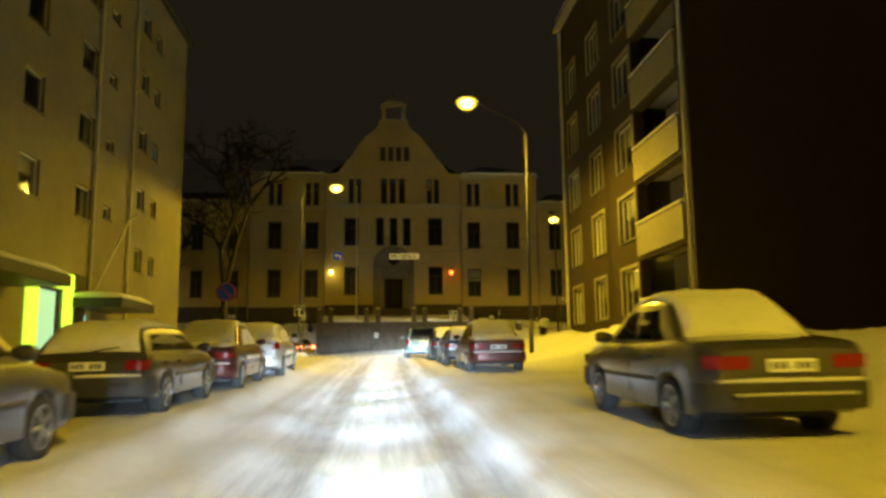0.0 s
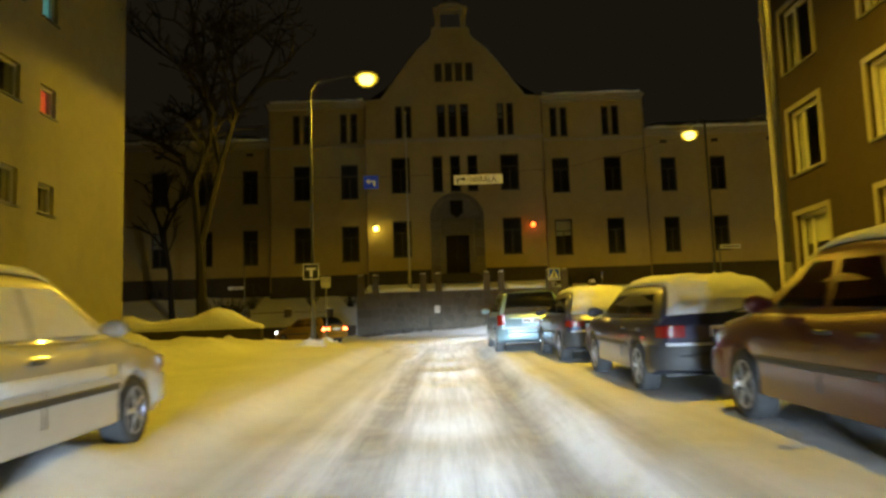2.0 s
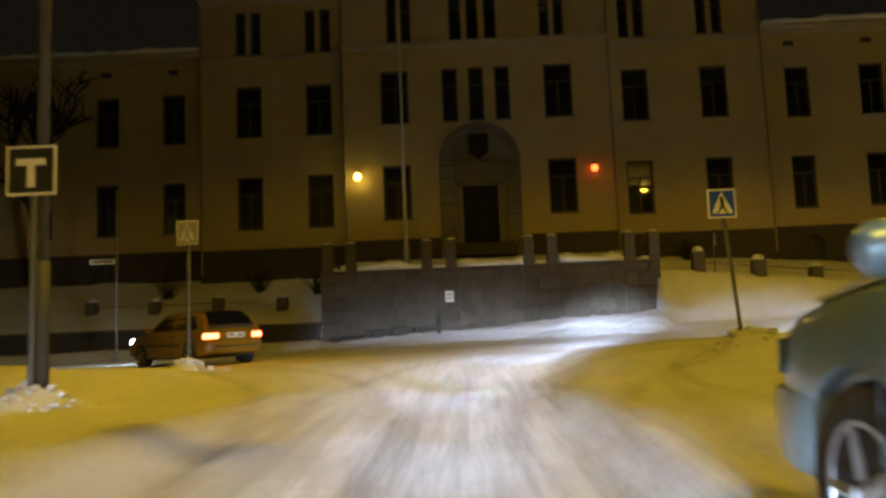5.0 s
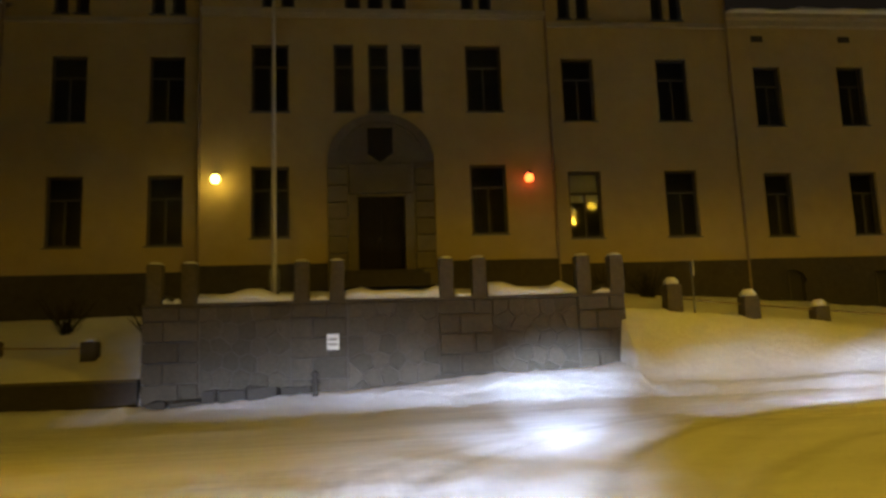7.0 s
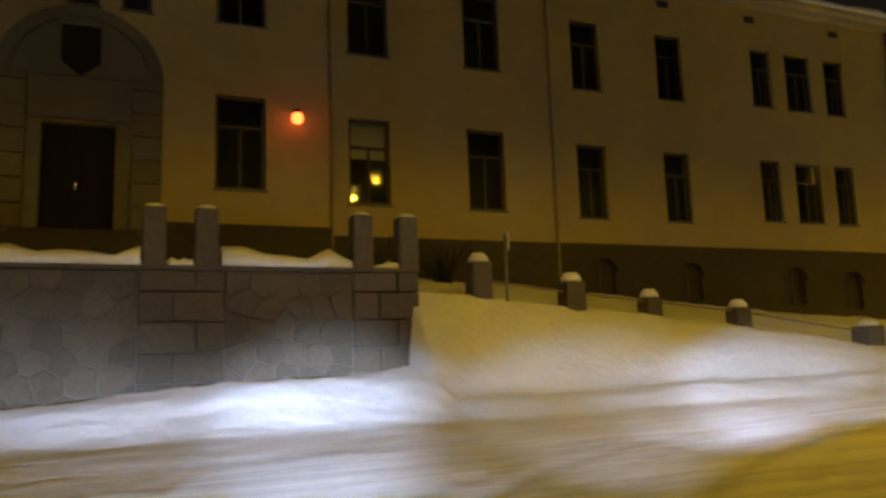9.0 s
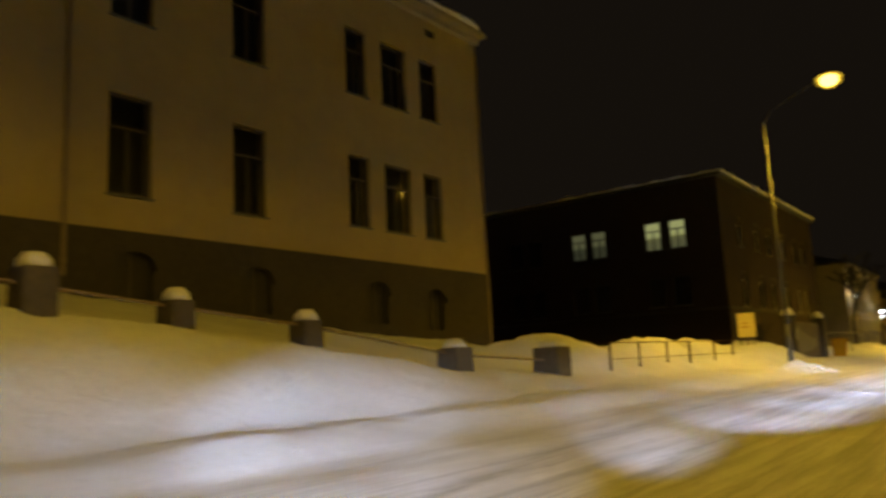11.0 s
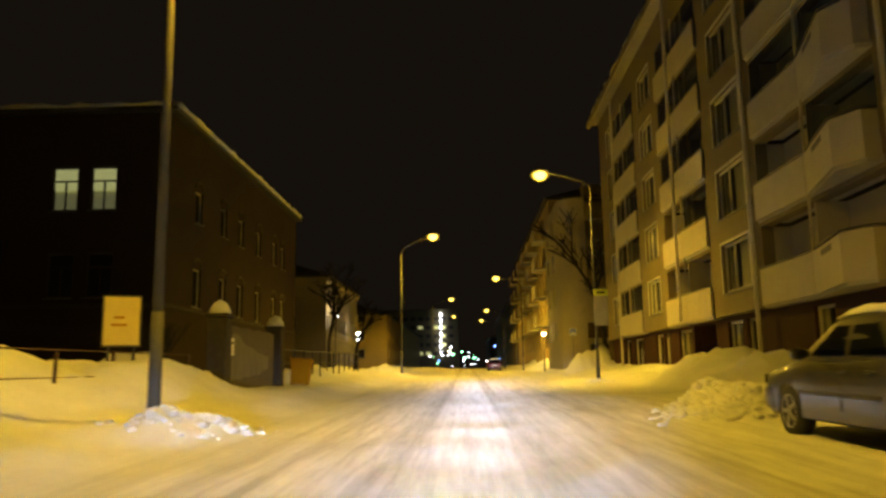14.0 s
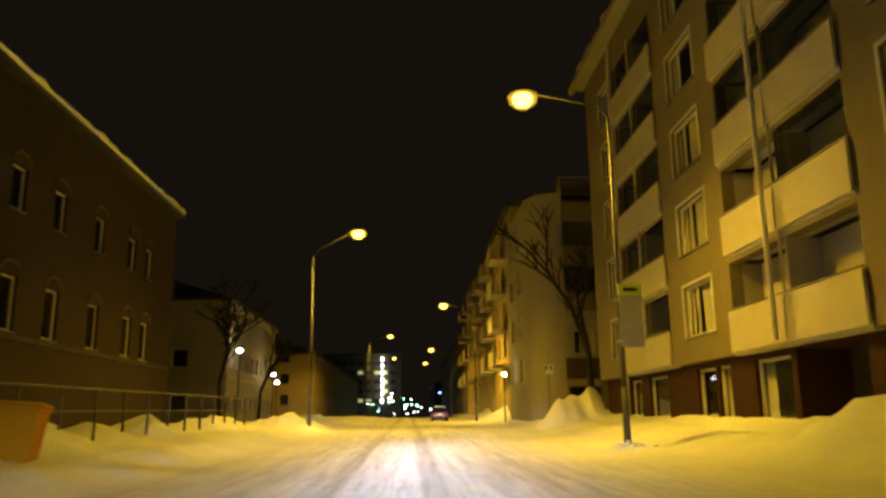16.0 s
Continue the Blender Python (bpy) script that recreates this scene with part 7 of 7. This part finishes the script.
for px, py, w, h in ((9.5, 67.4, 0.48, 0.85), (11.9, 67.4, 0.50, 0.70), (14.2, 67.5, 0.46, 0.55), (17.0, 67.5, 0.48, 0.55), (21.4, 67.3, 0.62, 0.62), (25.0, 66.8, 0.75, 0.80)):
    granite_post(px, py, ground_z(px, py) - 0.1, w, h, 0.22)
# posts on the slope west of the terrace
for px, py in ((-7.8, 69.0), (-10.6, 69.1), (-13.4, 69.2), (-16.2, 69.3)):
    granite_post(px, py, ground_z(px, py) - 0.1, 0.45, 0.6, 0.15)


def chain_rail():
    r = thing("slope_railing", (15.0, 67.6, 3.6), "thin dark rail strung between the granite posts", "railing")
    bm = bmesh.new()
    pts = [(-7.8, 69.0), (-10.6, 69.1), (-13.4, 69.2), (-16.2, 69.3)]
    polytube(bm, [(a, b, ground_z(a, b) + 0.30) for a, b in pts], 0.03)
    part("rail", bm, PIPE_DARK, r)
    bm = bmesh.new()
    pts = [(9.5, 67.4), (11.9, 67.4), (14.2, 67.5), (17.0, 67.5), (21.4, 67.3), (25.0, 66.8)]
    polytube(bm, [(a, b, ground_z(a, b) + 0.35) for a, b in pts], 0.03)
    part("rail", bm, PIPE_DARK, r)


chain_rail()


# ---- things on the terrace and at its foot ----
def flagpole():
    x, y = -2.36, 68.2
    z = ground_z(x, y)
    fp = thing("flagpole", (x, y, z), "tall white wooden flagpole without a flag", "flagpole")
    bm = bmesh.new()
    tube(bm, (x, y, z - 0.1), (x, y, 16.6), 0.085, 0.045, 10)
    part("pole", bm, FRAME_WHITE, fp)
    bm = bmesh.new()
    lathe(bm, [(0.02, 16.6), (0.08, 16.65), (0.09, 16.72), (0.02, 16.8)], (x, y, 0), 10)
    part("finial", bm, SIGN_YELLOW, fp)
    part("tabernacle", boxes((x - 0.14, y - 0.14, z - 0.1, x - 0.09, y + 0.14, z + 1.0), (x + 0.09, y - 0.14, z - 0.1, x + 0.14, y + 0.14, z + 1.0)), GALVANISED, fp)


flagpole()


def globe_lamp(x, z, mat, label, colour, watts):
    lp = thing("wall_lamp", (x, YC - 0.25, z), label, "wall lamp")
    bm = bmesh.new()
    lathe(bm, [(0.02, z - 0.17), (0.13, z - 0.12), (0.17, z), (0.13, z + 0.12), (0.05, z + 0.16)], (x, YC - 0.32, 0), 14)
    part("globe", bm, mat, lp, smooth=True)
    bm = bmesh.new()
    tube(bm, (x, YC, z + 0.3), (x, YC - 0.32, z + 0.26), 0.025, seg=6)
    lathe(bm, [(0.14, z + 0.15), (0.10, z + 0.24), (0.03, z + 0.28)], (x, YC - 0.32, 0), 10)
    part("bracket", bm, TRIM_BLACK, lp)
    data = bpy.data.lights.new("globe_light", "POINT")
    data.energy, data.color, data.shadow_soft_size = watts, colour, 0.15
    lo = new("globe_light", data)
    lo.parent = lp
    lo.matrix_parent_inverse = WORLD[lp].inverted()
    lo.matrix_basis = Matrix.Translation((x, YC - 0.55, z - 0.05))


globe_lamp(-4.87, 9.42, LAMP_YELLOW, "yellow glowing globe lamp on the facade", (1.0, 0.66, 0.10), 14.0)
globe_lamp(6.45, 9.36, LAMP_RED, "dim red globe lamp on the facade", (1.0, 0.12, 0.02), 2.0)

bm = boxes((-0.76, 66.70, 3.10, -0.42, 66.722, 3.54))
wp = thing("wall_sign", (-0.6, 66.71, 3.3), "small white sign on the retaining wall", "sign")
part("plate", bm, SIGN_WHITE, wp)
part("lettering_bar", boxes((-0.70, 66.694, 3.36, -0.48, 66.699, 3.42), (-0.70, 66.694, 3.22, -0.48, 66.699, 3.28)), CONCRETE, wp, "plain bars in place of small print")


def hydrant(x, y):
    z = ground_z(x, y) - 0.08
    h = thing("hydrant", (x, y, z), "dark stub post by the wall foot", "bollard")
    bm = bmesh.new()
    tube(bm, (x, y, z), (x, y, z + 0.62), 0.075, 0.07, 10)
    tube(bm, (x - 0.13, y, z + 0.45), (x + 0.13, y, z + 0.45), 0.045, seg=8)
    lathe(bm, [(0.10, z + 0.60), (0.10, z + 0.66), (0.04, z + 0.74)], (x, y, 0), 10)
    part("body", bm, HEDGE_DARK, h)


hydrant(-1.02, 65.6)


def log_row():
    """Dark kerb stones poking out of the bank below the wall."""
    rnd = random.Random(8)
    k = thing("stone_kerb", (-3.5, 66.2, 1.8), "line of dark kerb stones half buried in snow", "kerb stones")
    x = -5.3
    while x < -1.5:
        z = ground_z(x, 66.25)
        ln, d = rnd.uniform(0.35, 0.95), rnd.uniform(-0.12, 0.12)
        bm = boxes((0, -0.35, -0.3, ln, 0.3, rnd.uniform(0.16, 0.36)), bevel=0.05)
        for v in bm.verts:
            v.co += Vector((rnd.uniform(-0.05, 0.05), rnd.uniform(-0.06, 0.06), rnd.uniform(-0.05, 0.05)))
        part("stone", bm, HEDGE_DARK, k, "", pose(x, 66.2 + d, z, 0, rnd.uniform(-4, 4), rnd.uniform(-9, 9)))
        x += ln + 0.03


log_row()


# ---- low wall with snow at the west corner ----
def corner_wall():
    w = thing("garden_wall", (-10.0, 46.3, 1.2), "dark low garden wall loaded with snow at the corner", "wall")
    part("core", boxes((-16.0, 46.05, 0.6, -6.95, 46.5, 2.15), bevel=0.03), HEDGE_DARK, w)
    bm = bmesh.new()
    rings = []
    rnd = random.Random(4)
    for k in range(40):
        x = -16.0 + 9.05 * k / 39
        h = 0.36 + 0.35 * noise.noise((x * 0.8, 3.1, 0)) + 0.40 * math.exp(-((x + 8.8) / 1.1) ** 2) + 0.25 * math.exp(-((x + 14.5) / 1.6) ** 2) + 0.06 * rnd.random()
        h *= 0.25 + 0.75 * smooth(0.0, 1.0, -6.95 - x)
        rings.append([(x, 45.98, 2.15), (x, 45.90 + 0.06 * rnd.random(), 2.15 + h * 0.6), (x, 46.15, 2.15 + h * 0.95), (x, 46.4, 2.15 + h), (x, 46.58, 2.15 + h * 0.55), (x, 46.58, 2.15)])
    loft(bm, rings)
    part("snow_layer", bm, SNOW, w, "rounded snow on the wall", smooth=True)


corner_wall()


# ---- fence, gate and bins on the north side of the second street ----
def fence():
    f = thing("fence", (36.0, 66.4, 2.4), "low metal fence with thin posts, snow heaped behind", "fence")
    xs = [27.65, 29.7, 31.95, 34.0, 36.6, 38.8, 41.0, 43.2, 45.3]
    bm = bmesh.new()
    polytube(bm, [(a, 66.4, 3.2 + 0.006 * (a - 27)) for a in xs], 0.017)
    part("rail", bm, FENCE_BROWN, f, "top rail")
    bm = bmesh.new()
    polytube(bm, [(a, 66.4, 2.72 + 0.006 * (a - 27)) for a in xs], 0.012)
    part("rail", bm, FENCE_BROWN, f, "lower rail")
    for x in xs:
        z0 = ground_z(x, 66.4) - 0.2
        bm = boxes((x - 0.026, 66.374, z0, x + 0.026, 66.426, 3.22 + 0.006 * (x - 27)))
        part("post", bm, FENCE_BROWN, f)
    g = thing("fence", (75.0, 66.8, 3.0), "far fence of thin dark uprights", "fence")
    bm = bmesh.new()
    tube(bm, (55.2, 66.8, 3.75), (80.0, 66.8, 4.05), 0.03, seg=6)
    part("rail", bm, RAIL_DARK, g)
    bm = bmesh.new()
    tube(bm, (55.2, 66.8, 3.2), (80.0, 66.8, 3.5), 0.025, seg=6)
    part("rail", bm, RAIL_DARK, g)
    for k in range(13):
        x = 55.4 + 2.0 * k
        part("post", boxes((x - 0.03, 66.77, ground_z(x, 66.8) - 0.2, x + 0.03, 66.83, 3.75 + 0.0121 * (x - 55.2))), RAIL_DARK, g)


fence()


def gate():
    for x in (47.1, 53.5):
        p = thing("gate_pillar", (x, 66.2, 2.5), "dark square gate pillar with a tall cap of snow", "gate pillar", "gate pillars")
        z0 = ground_z(x, 66.2) - 0.3
        part("shaft", boxes((x - 0.27, 65.93, z0, x + 0.27, 66.47, 4.38), (x - 0.33, 65.87, 4.38, x + 0.33, 66.53, 4.5), bevel=0.03), HEDGE_DARK, p)
        bm = bmesh.new()
        lathe(bm, [(0.31, 4.5), (0.29, 4.62), (0.20, 4.80), (0.02, 4.90)], (x, 66.2, 0), 12)
        part("snow_layer", bm, SNOW, p, "tall rounded cap of snow", smooth=True)
    g = thing("gate", (50.3, 66.2, 2.5), "closed brown board gate between two pillars", "gate")
    for k in range(28):
        x = 47.5 + 0.2 * k
        part("board", boxes((x + 0.005, 66.16, ground_z(x, 66.2) - 0.2, x + 0.195, 66.22, 4.22 - 0.02 * math.sin(k)), bevel=0.008), GATE_BROWN, g)
    part("brace", boxes((47.5, 66.225, 2.9, 53.1, 66.28, 3.05), (47.5, 66.225, 3.9, 53.1, 66.28, 4.05)), GATE_BROWN, g)
    # snow thrown against the boards by the plough
    edge = [(48.0, 3.95), (48.75, 3.98), (49.5, 3.72), (50.3, 3.6), (51.3, 3.45), (52.35, 3.36), (52.3, 3.0), (51.2, 2.78), (50.0, 2.72), (48.9, 2.62), (47.75, 2.7), (47.55, 3.3)]
    ring = []
    for (xa, za), (xb, zb) in zip(edge, edge[1:] + edge[:1]):
        for k in range(6):
            xp, zp = xa + (xb - xa) * k / 6, za + (zb - za) * k / 6
            j = noise.noise((xp * 3.1, zp * 3.1, 6.0))
            ring.append((xp + 0.10 * j, zp + 0.09 * noise.noise((xp * 4.0, zp * 4.0, 2.0))))
    bm = bmesh.new()
    slab(bm, [(xp, 66.156, zp) for xp, zp in ring], 0.014)
    part("snow_layer", bm, THROWN_SNOW, g, "thin crust of thrown snow on the boards")


gate()
gs = thing("gate_sign", (48.1, 66.15, 3.6), "small pale sign on the board gate", "sign")
part("plate", boxes((47.95, 66.125, 3.35, 48.25, 66.155, 3.85)), SIGN_WHITE, gs)
part("lettering_bar", boxes((48.0, 66.119, 3.68, 48.2, 66.1245, 3.74)), PANEL_GREY, gs, "plain bar in place of small print")


def notice_board():
    x, y = 42.1, 66.75
    z0 = ground_z(x, y) - 0.2
    s = thing("notice_board", (x, y, z0 + 0.2), "yellow notice board on two posts behind the fence", "sign board")
    pm = pose(x, y, 3.98, 0, 0, -68)
    for dx in (-0.26, 0.26):
        bm = bmesh.new()
        tube(bm, (dx, -0.05, z0 - 3.98), (dx, -0.05, 0.45), 0.035, seg=8)
        part("post", bm, MAST, s, "", pm)
    pl = part("plate", boxes((-0.36, -0.12, -0.52, 0.36, -0.09, 0.52)), SIGN_YELLOW, s, "yellow plate", pm)
    part("border", boxes((-0.40, -0.13, -0.56, -0.36, -0.085, 0.56), (0.36, -0.13, -0.56, 0.40, -0.085, 0.56), (-0.36, -0.13, 0.52, 0.36, -0.085, 0.56), (-0.36, -0.13, -0.56, 0.36, -0.085, -0.52)), MAST, pl, "dark border", pm)
    for k, (a, b) in enumerate(((-0.16, 0.05), (-0.22, 0.10))):
        part("lettering_bar", boxes((a, -0.125, 0.05 - 0.16 * k, b, -0.1205, 0.10 - 0.16 * k)), ORANGE_BOX, pl, "plain bar in place of small print", pm)


notice_board()


def grit_bin(x, y):
    z = ground_z(x, y) - 0.1
    b = thing("grit_bin", (x, y, z), "upright orange grit bin leaning in the snow", "grit bin")
    m = pose(x, y, z, 4, 5, 8)
    bm = bmesh.new()
    loft(bm, [[(sx * w, sy * d, h) for sx, sy in ((-1, -1), (1, -1), (1, 1), (-1, 1))] for w, d, h in ((0.25, 0.33, 0), (0.29, 0.38, 0.86), (0.30, 0.40, 0.90), (0.30, 0.40, 0.95))])
    part("tub", bm, ORANGE_BOX, b, "", m)
    part("lid", boxes((-0.32, -0.42, 0.955, 0.32, 0.42, 1.03), bevel=0.02), ORANGE_BOX, b, "", m)


grit_bin(54.95, 65.6)


def bus_stop():
    x, y = 61.0, 52.75
    s = thing("bus_stop_sign", (61.37, 53.2, 4.8), "bus stop sign with lime header strapped to the lamp mast", "bus stop sign")
    pm = pose(61.05, 53.0, 0, 0, 0, -80)
    pl = part("plate", boxes((-0.32, -0.03, 4.75, 0.32, 0.0, 6.12)), FRAME_WHITE, s, "pale timetable plate", pm)
    part("header", boxes((-0.34, -0.04, 6.12, 0.34, 0.01, 6.42)), SIGN_LIME, s, "lime header", pm)
    part("mark", boxes((-0.2, -0.045, 6.22, 0.2, -0.0405, 6.32)), SIGN_BLACK, pl, "plain bar in place of small print", pm)
    part("strap", boxes((61.0, 53.12, 6.0, 61.5, 53.3, 6.05), (61.0, 53.12, 4.9, 61.5, 53.3, 4.95)), GALVANISED, s)


bus_stop()


# ---- trees ----
def tree(x, y, height, spread, seed, label, levels=5):
    rnd = random.Random(seed)
    z0 = ground_z(x, y) - 0.15
    t = thing("tree", (x, y, z0), label, "tree", "bare trees")
    trunk, crown = bmesh.new(), bmesh.new()

    def grow(p, d, length, r, level):
        q = p + d * length
        tube(trunk if level < 2 else crown, p, q, r, r * 0.72, 7 if level < 2 else 4, caps=False)
        if level >= levels:
            return
        n = 2 if level == 0 else rnd.choice((2, 3, 3))
        for k in range(n):
            axis = Vector((rnd.uniform(-1, 1), rnd.uniform(-1, 1), rnd.uniform(-0.3, 0.3)))
            nd = (d + axis * spread * (0.55 + 0.25 * level) + Vector((0, 0, 0.12))).normalized()
            grow(q, nd, length * rnd.uniform(0.62, 0.85), r * (0.68 if k else 0.74), level + 1)
        if level >= 1:
            axis = Vector((rnd.uniform(-1, 1), rnd.uniform(-1, 1), rnd.uniform(0, 0.6))).normalized()
            grow(p + d * length * rnd.uniform(0.4, 0.8), (d + axis * 0.9).normalized(), length * 0.55, r * 0.45, level + 2)

    grow(Vector((x, y, z0)), Vector((rnd.uniform(-0.06, 0.06), rnd.uniform(-0.06, 0.06), 1)).normalized(), height * 0.26, height * 0.017, 0)
    part("trunk", trunk, BARK, t)
    part("crown", crown, TWIG, t, "bare winter twigs")


tree(-9.5, 47.4, 15.0, 0.8, 3, "tall dark bare tree behind the snowy garden wall", 7)
tree(-18.5, 69.5, 13.0, 0.85, 4, "tall bare tree on the snowy slope")
tree(-25.0, 69.5, 12.0, 0.85, 14, "bare tree on the snowy slope")
tree(83.2, 48.9, 13.0, 0.6, 5, "bare tree with a forked trunk beside a snow heap")
tree(92.0, 71.0, 11.0, 0.85, 6, "bare tree between two buildings")
tree(97.0, 69.5, 9.0, 0.85, 7, "bare tree by the far fence", 4)


def shrub(x, y, h, seed, label, n=60, wide=0.45, snowy=0.7):
    rnd = random.Random(seed)
    z = ground_z(x, y) - 0.05
    s = thing("shrub", (x, y, z), label, "shrub")
    bm, sn = bmesh.new(), bmesh.new()
    for k in range(n):
        a, l = rnd.uniform(0, 6.28), h * rnd.uniform(0.5, 1.0)
        q = Vector((x + wide * l * math.cos(a) * rnd.random(), y + wide * l * math.sin(a) * rnd.random(), z + l))
        tube(bm, (x + rnd.uniform(-0.2, 0.2), y + rnd.uniform(-0.2, 0.2), z), q, 0.012, 0.006, 4, caps=False)
        if rnd.random() < snowy:
            bmesh.ops.create_icosphere(sn, subdivisions=1, radius=rnd.uniform(0.05, 0.13), matrix=Matrix.Translation(q) @ Matrix.Diagonal((1, 1, 0.8, 1)))
    part("brushwood", bm, TWIG, s, "thin bare stems")
    if snowy:
        part("snow_layer", sn, SNOW, s, "clumps of snow caught in the twigs", smooth=True)
    else:
        sn.free()


shrub(45.7, 67.4, 1.1, 31, "bare hedge shrub beside the gate pillar", 160, 0.8, 0.0)
shrub(-8.4, 47.0, 1.35, 41, "low brown bush behind the snowy garden wall", 220, 1.0, 0.0)
shrub(8.6, 41.6, 1.0, 1, "shrub weighed down by clumps of snow at the house corner")
for k, (sx, sy) in enumerate(((8.6, 71.0), (10.4, 71.6), (-6.6, 70.8), (-9.4, 71.4), (-13.5, 71.0))):
    shrub(sx, sy, 1.2, 20 + k, "leafless shrub by the plinth", 70, 1.1, 0.0)


# ---- lights and buildings far down the street ----
def far_light(x, y, z, mat, label, r=0.3, watts=0.0):
    z0 = plane(x, y)
    s = thing("far_lamp", (x, y, z0), label, "lamp", "far lights")
    bm = bmesh.new()
    tube(bm, (x, y, z0), (x, y, z), 0.06, seg=6)
    part("post", bm, GALVANISED, s)
    bm = bmesh.new()
    lathe(bm, [(r * 0.3, z - r * 0.6), (r, z), (r * 0.6, z + r * 0.5), (0.03, z + r * 0.7)], (x, y, 0), 8)
    part("head", bm, mat, s, "glowing head")
    if watts:
        data = bpy.data.lights.new("lantern_light", "POINT")
        data.energy, data.color, data.shadow_soft_size = watts, (1.0, 0.74, 0.34), 0.2
        lo = new("lantern_light", data)
        lo.parent = s
        lo.matrix_parent_inverse = WORLD[s].inverted()
        lo.matrix_basis = Matrix.Translation((x, y, z + r + 0.25))


far_light(-22.1, 64.5, 6.1, LIT_WHITE, "small white lamp on a post below the slope", 0.16)
far_light(104.9, 72.7, 8.6, LIT_WHITE, "white lamp on a post by the yellow building", 0.30, 60.0)
far_light(118.0, 72.2, 7.4, LIT_WHITE, "white lamp by the far building", 0.25, 45.0)
far_light(128.5, 73.6, 7.1, LIT_WHITE, "white lamp by the far building", 0.3)
far_light(94.5, 52.3, 5.9, LIT_WARM, "small warm lamp by the cream building", 0.2)
rl = random.Random(99)
for k in range(26):
    fx = rl.uniform(170, 330)
    fy = 58.5 + (fx - 40) * rl.uniform(-0.045, 0.055)
    far_light(fx, fy, plane(fx, fy) + rl.uniform(1.2, 6.0), rl.choice([LIT_WHITE, LIT_WHITE, LIT_WARM, LIT_GREEN, LIT_BLUE]), "small lamp far down the street", 0.28)


def far_tower():
    b = thing("office_building", (330.0, 76.0, 5.0), "far multi-storey building with lit window rows and a light mast", "building")
    part("wall", boxes((330, 62, 3, 350, 92, 27)), PANEL_GREY, b)
    rnd = random.Random(6)
    for r in range(5):
        for c in range(9):
            y = 64 + 3.0 * c
            z = 9 + 3.4 * r
            part("window", boxes((329.9, y, z, 329.97, y + 1.9, z + 1.3)), LIT_ROOM if rnd.random() < 0.35 else INTERIOR, b)
    mast = bmesh.new()
    for k in range(7):
        box(mast, 328.4, 68.6, 9 + 2.5 * k, 328.8, 69.2, 10.4 + 2.5 * k)
    part("light_strip", mast, LIT_WHITE, b, "vertical strip of white lights")


far_tower()
far_house(250.0, 300.0, 40.0, 52.0, 12.0, BRICK_DARK, "dark building closing the far side of the street", "north", 3, 8)
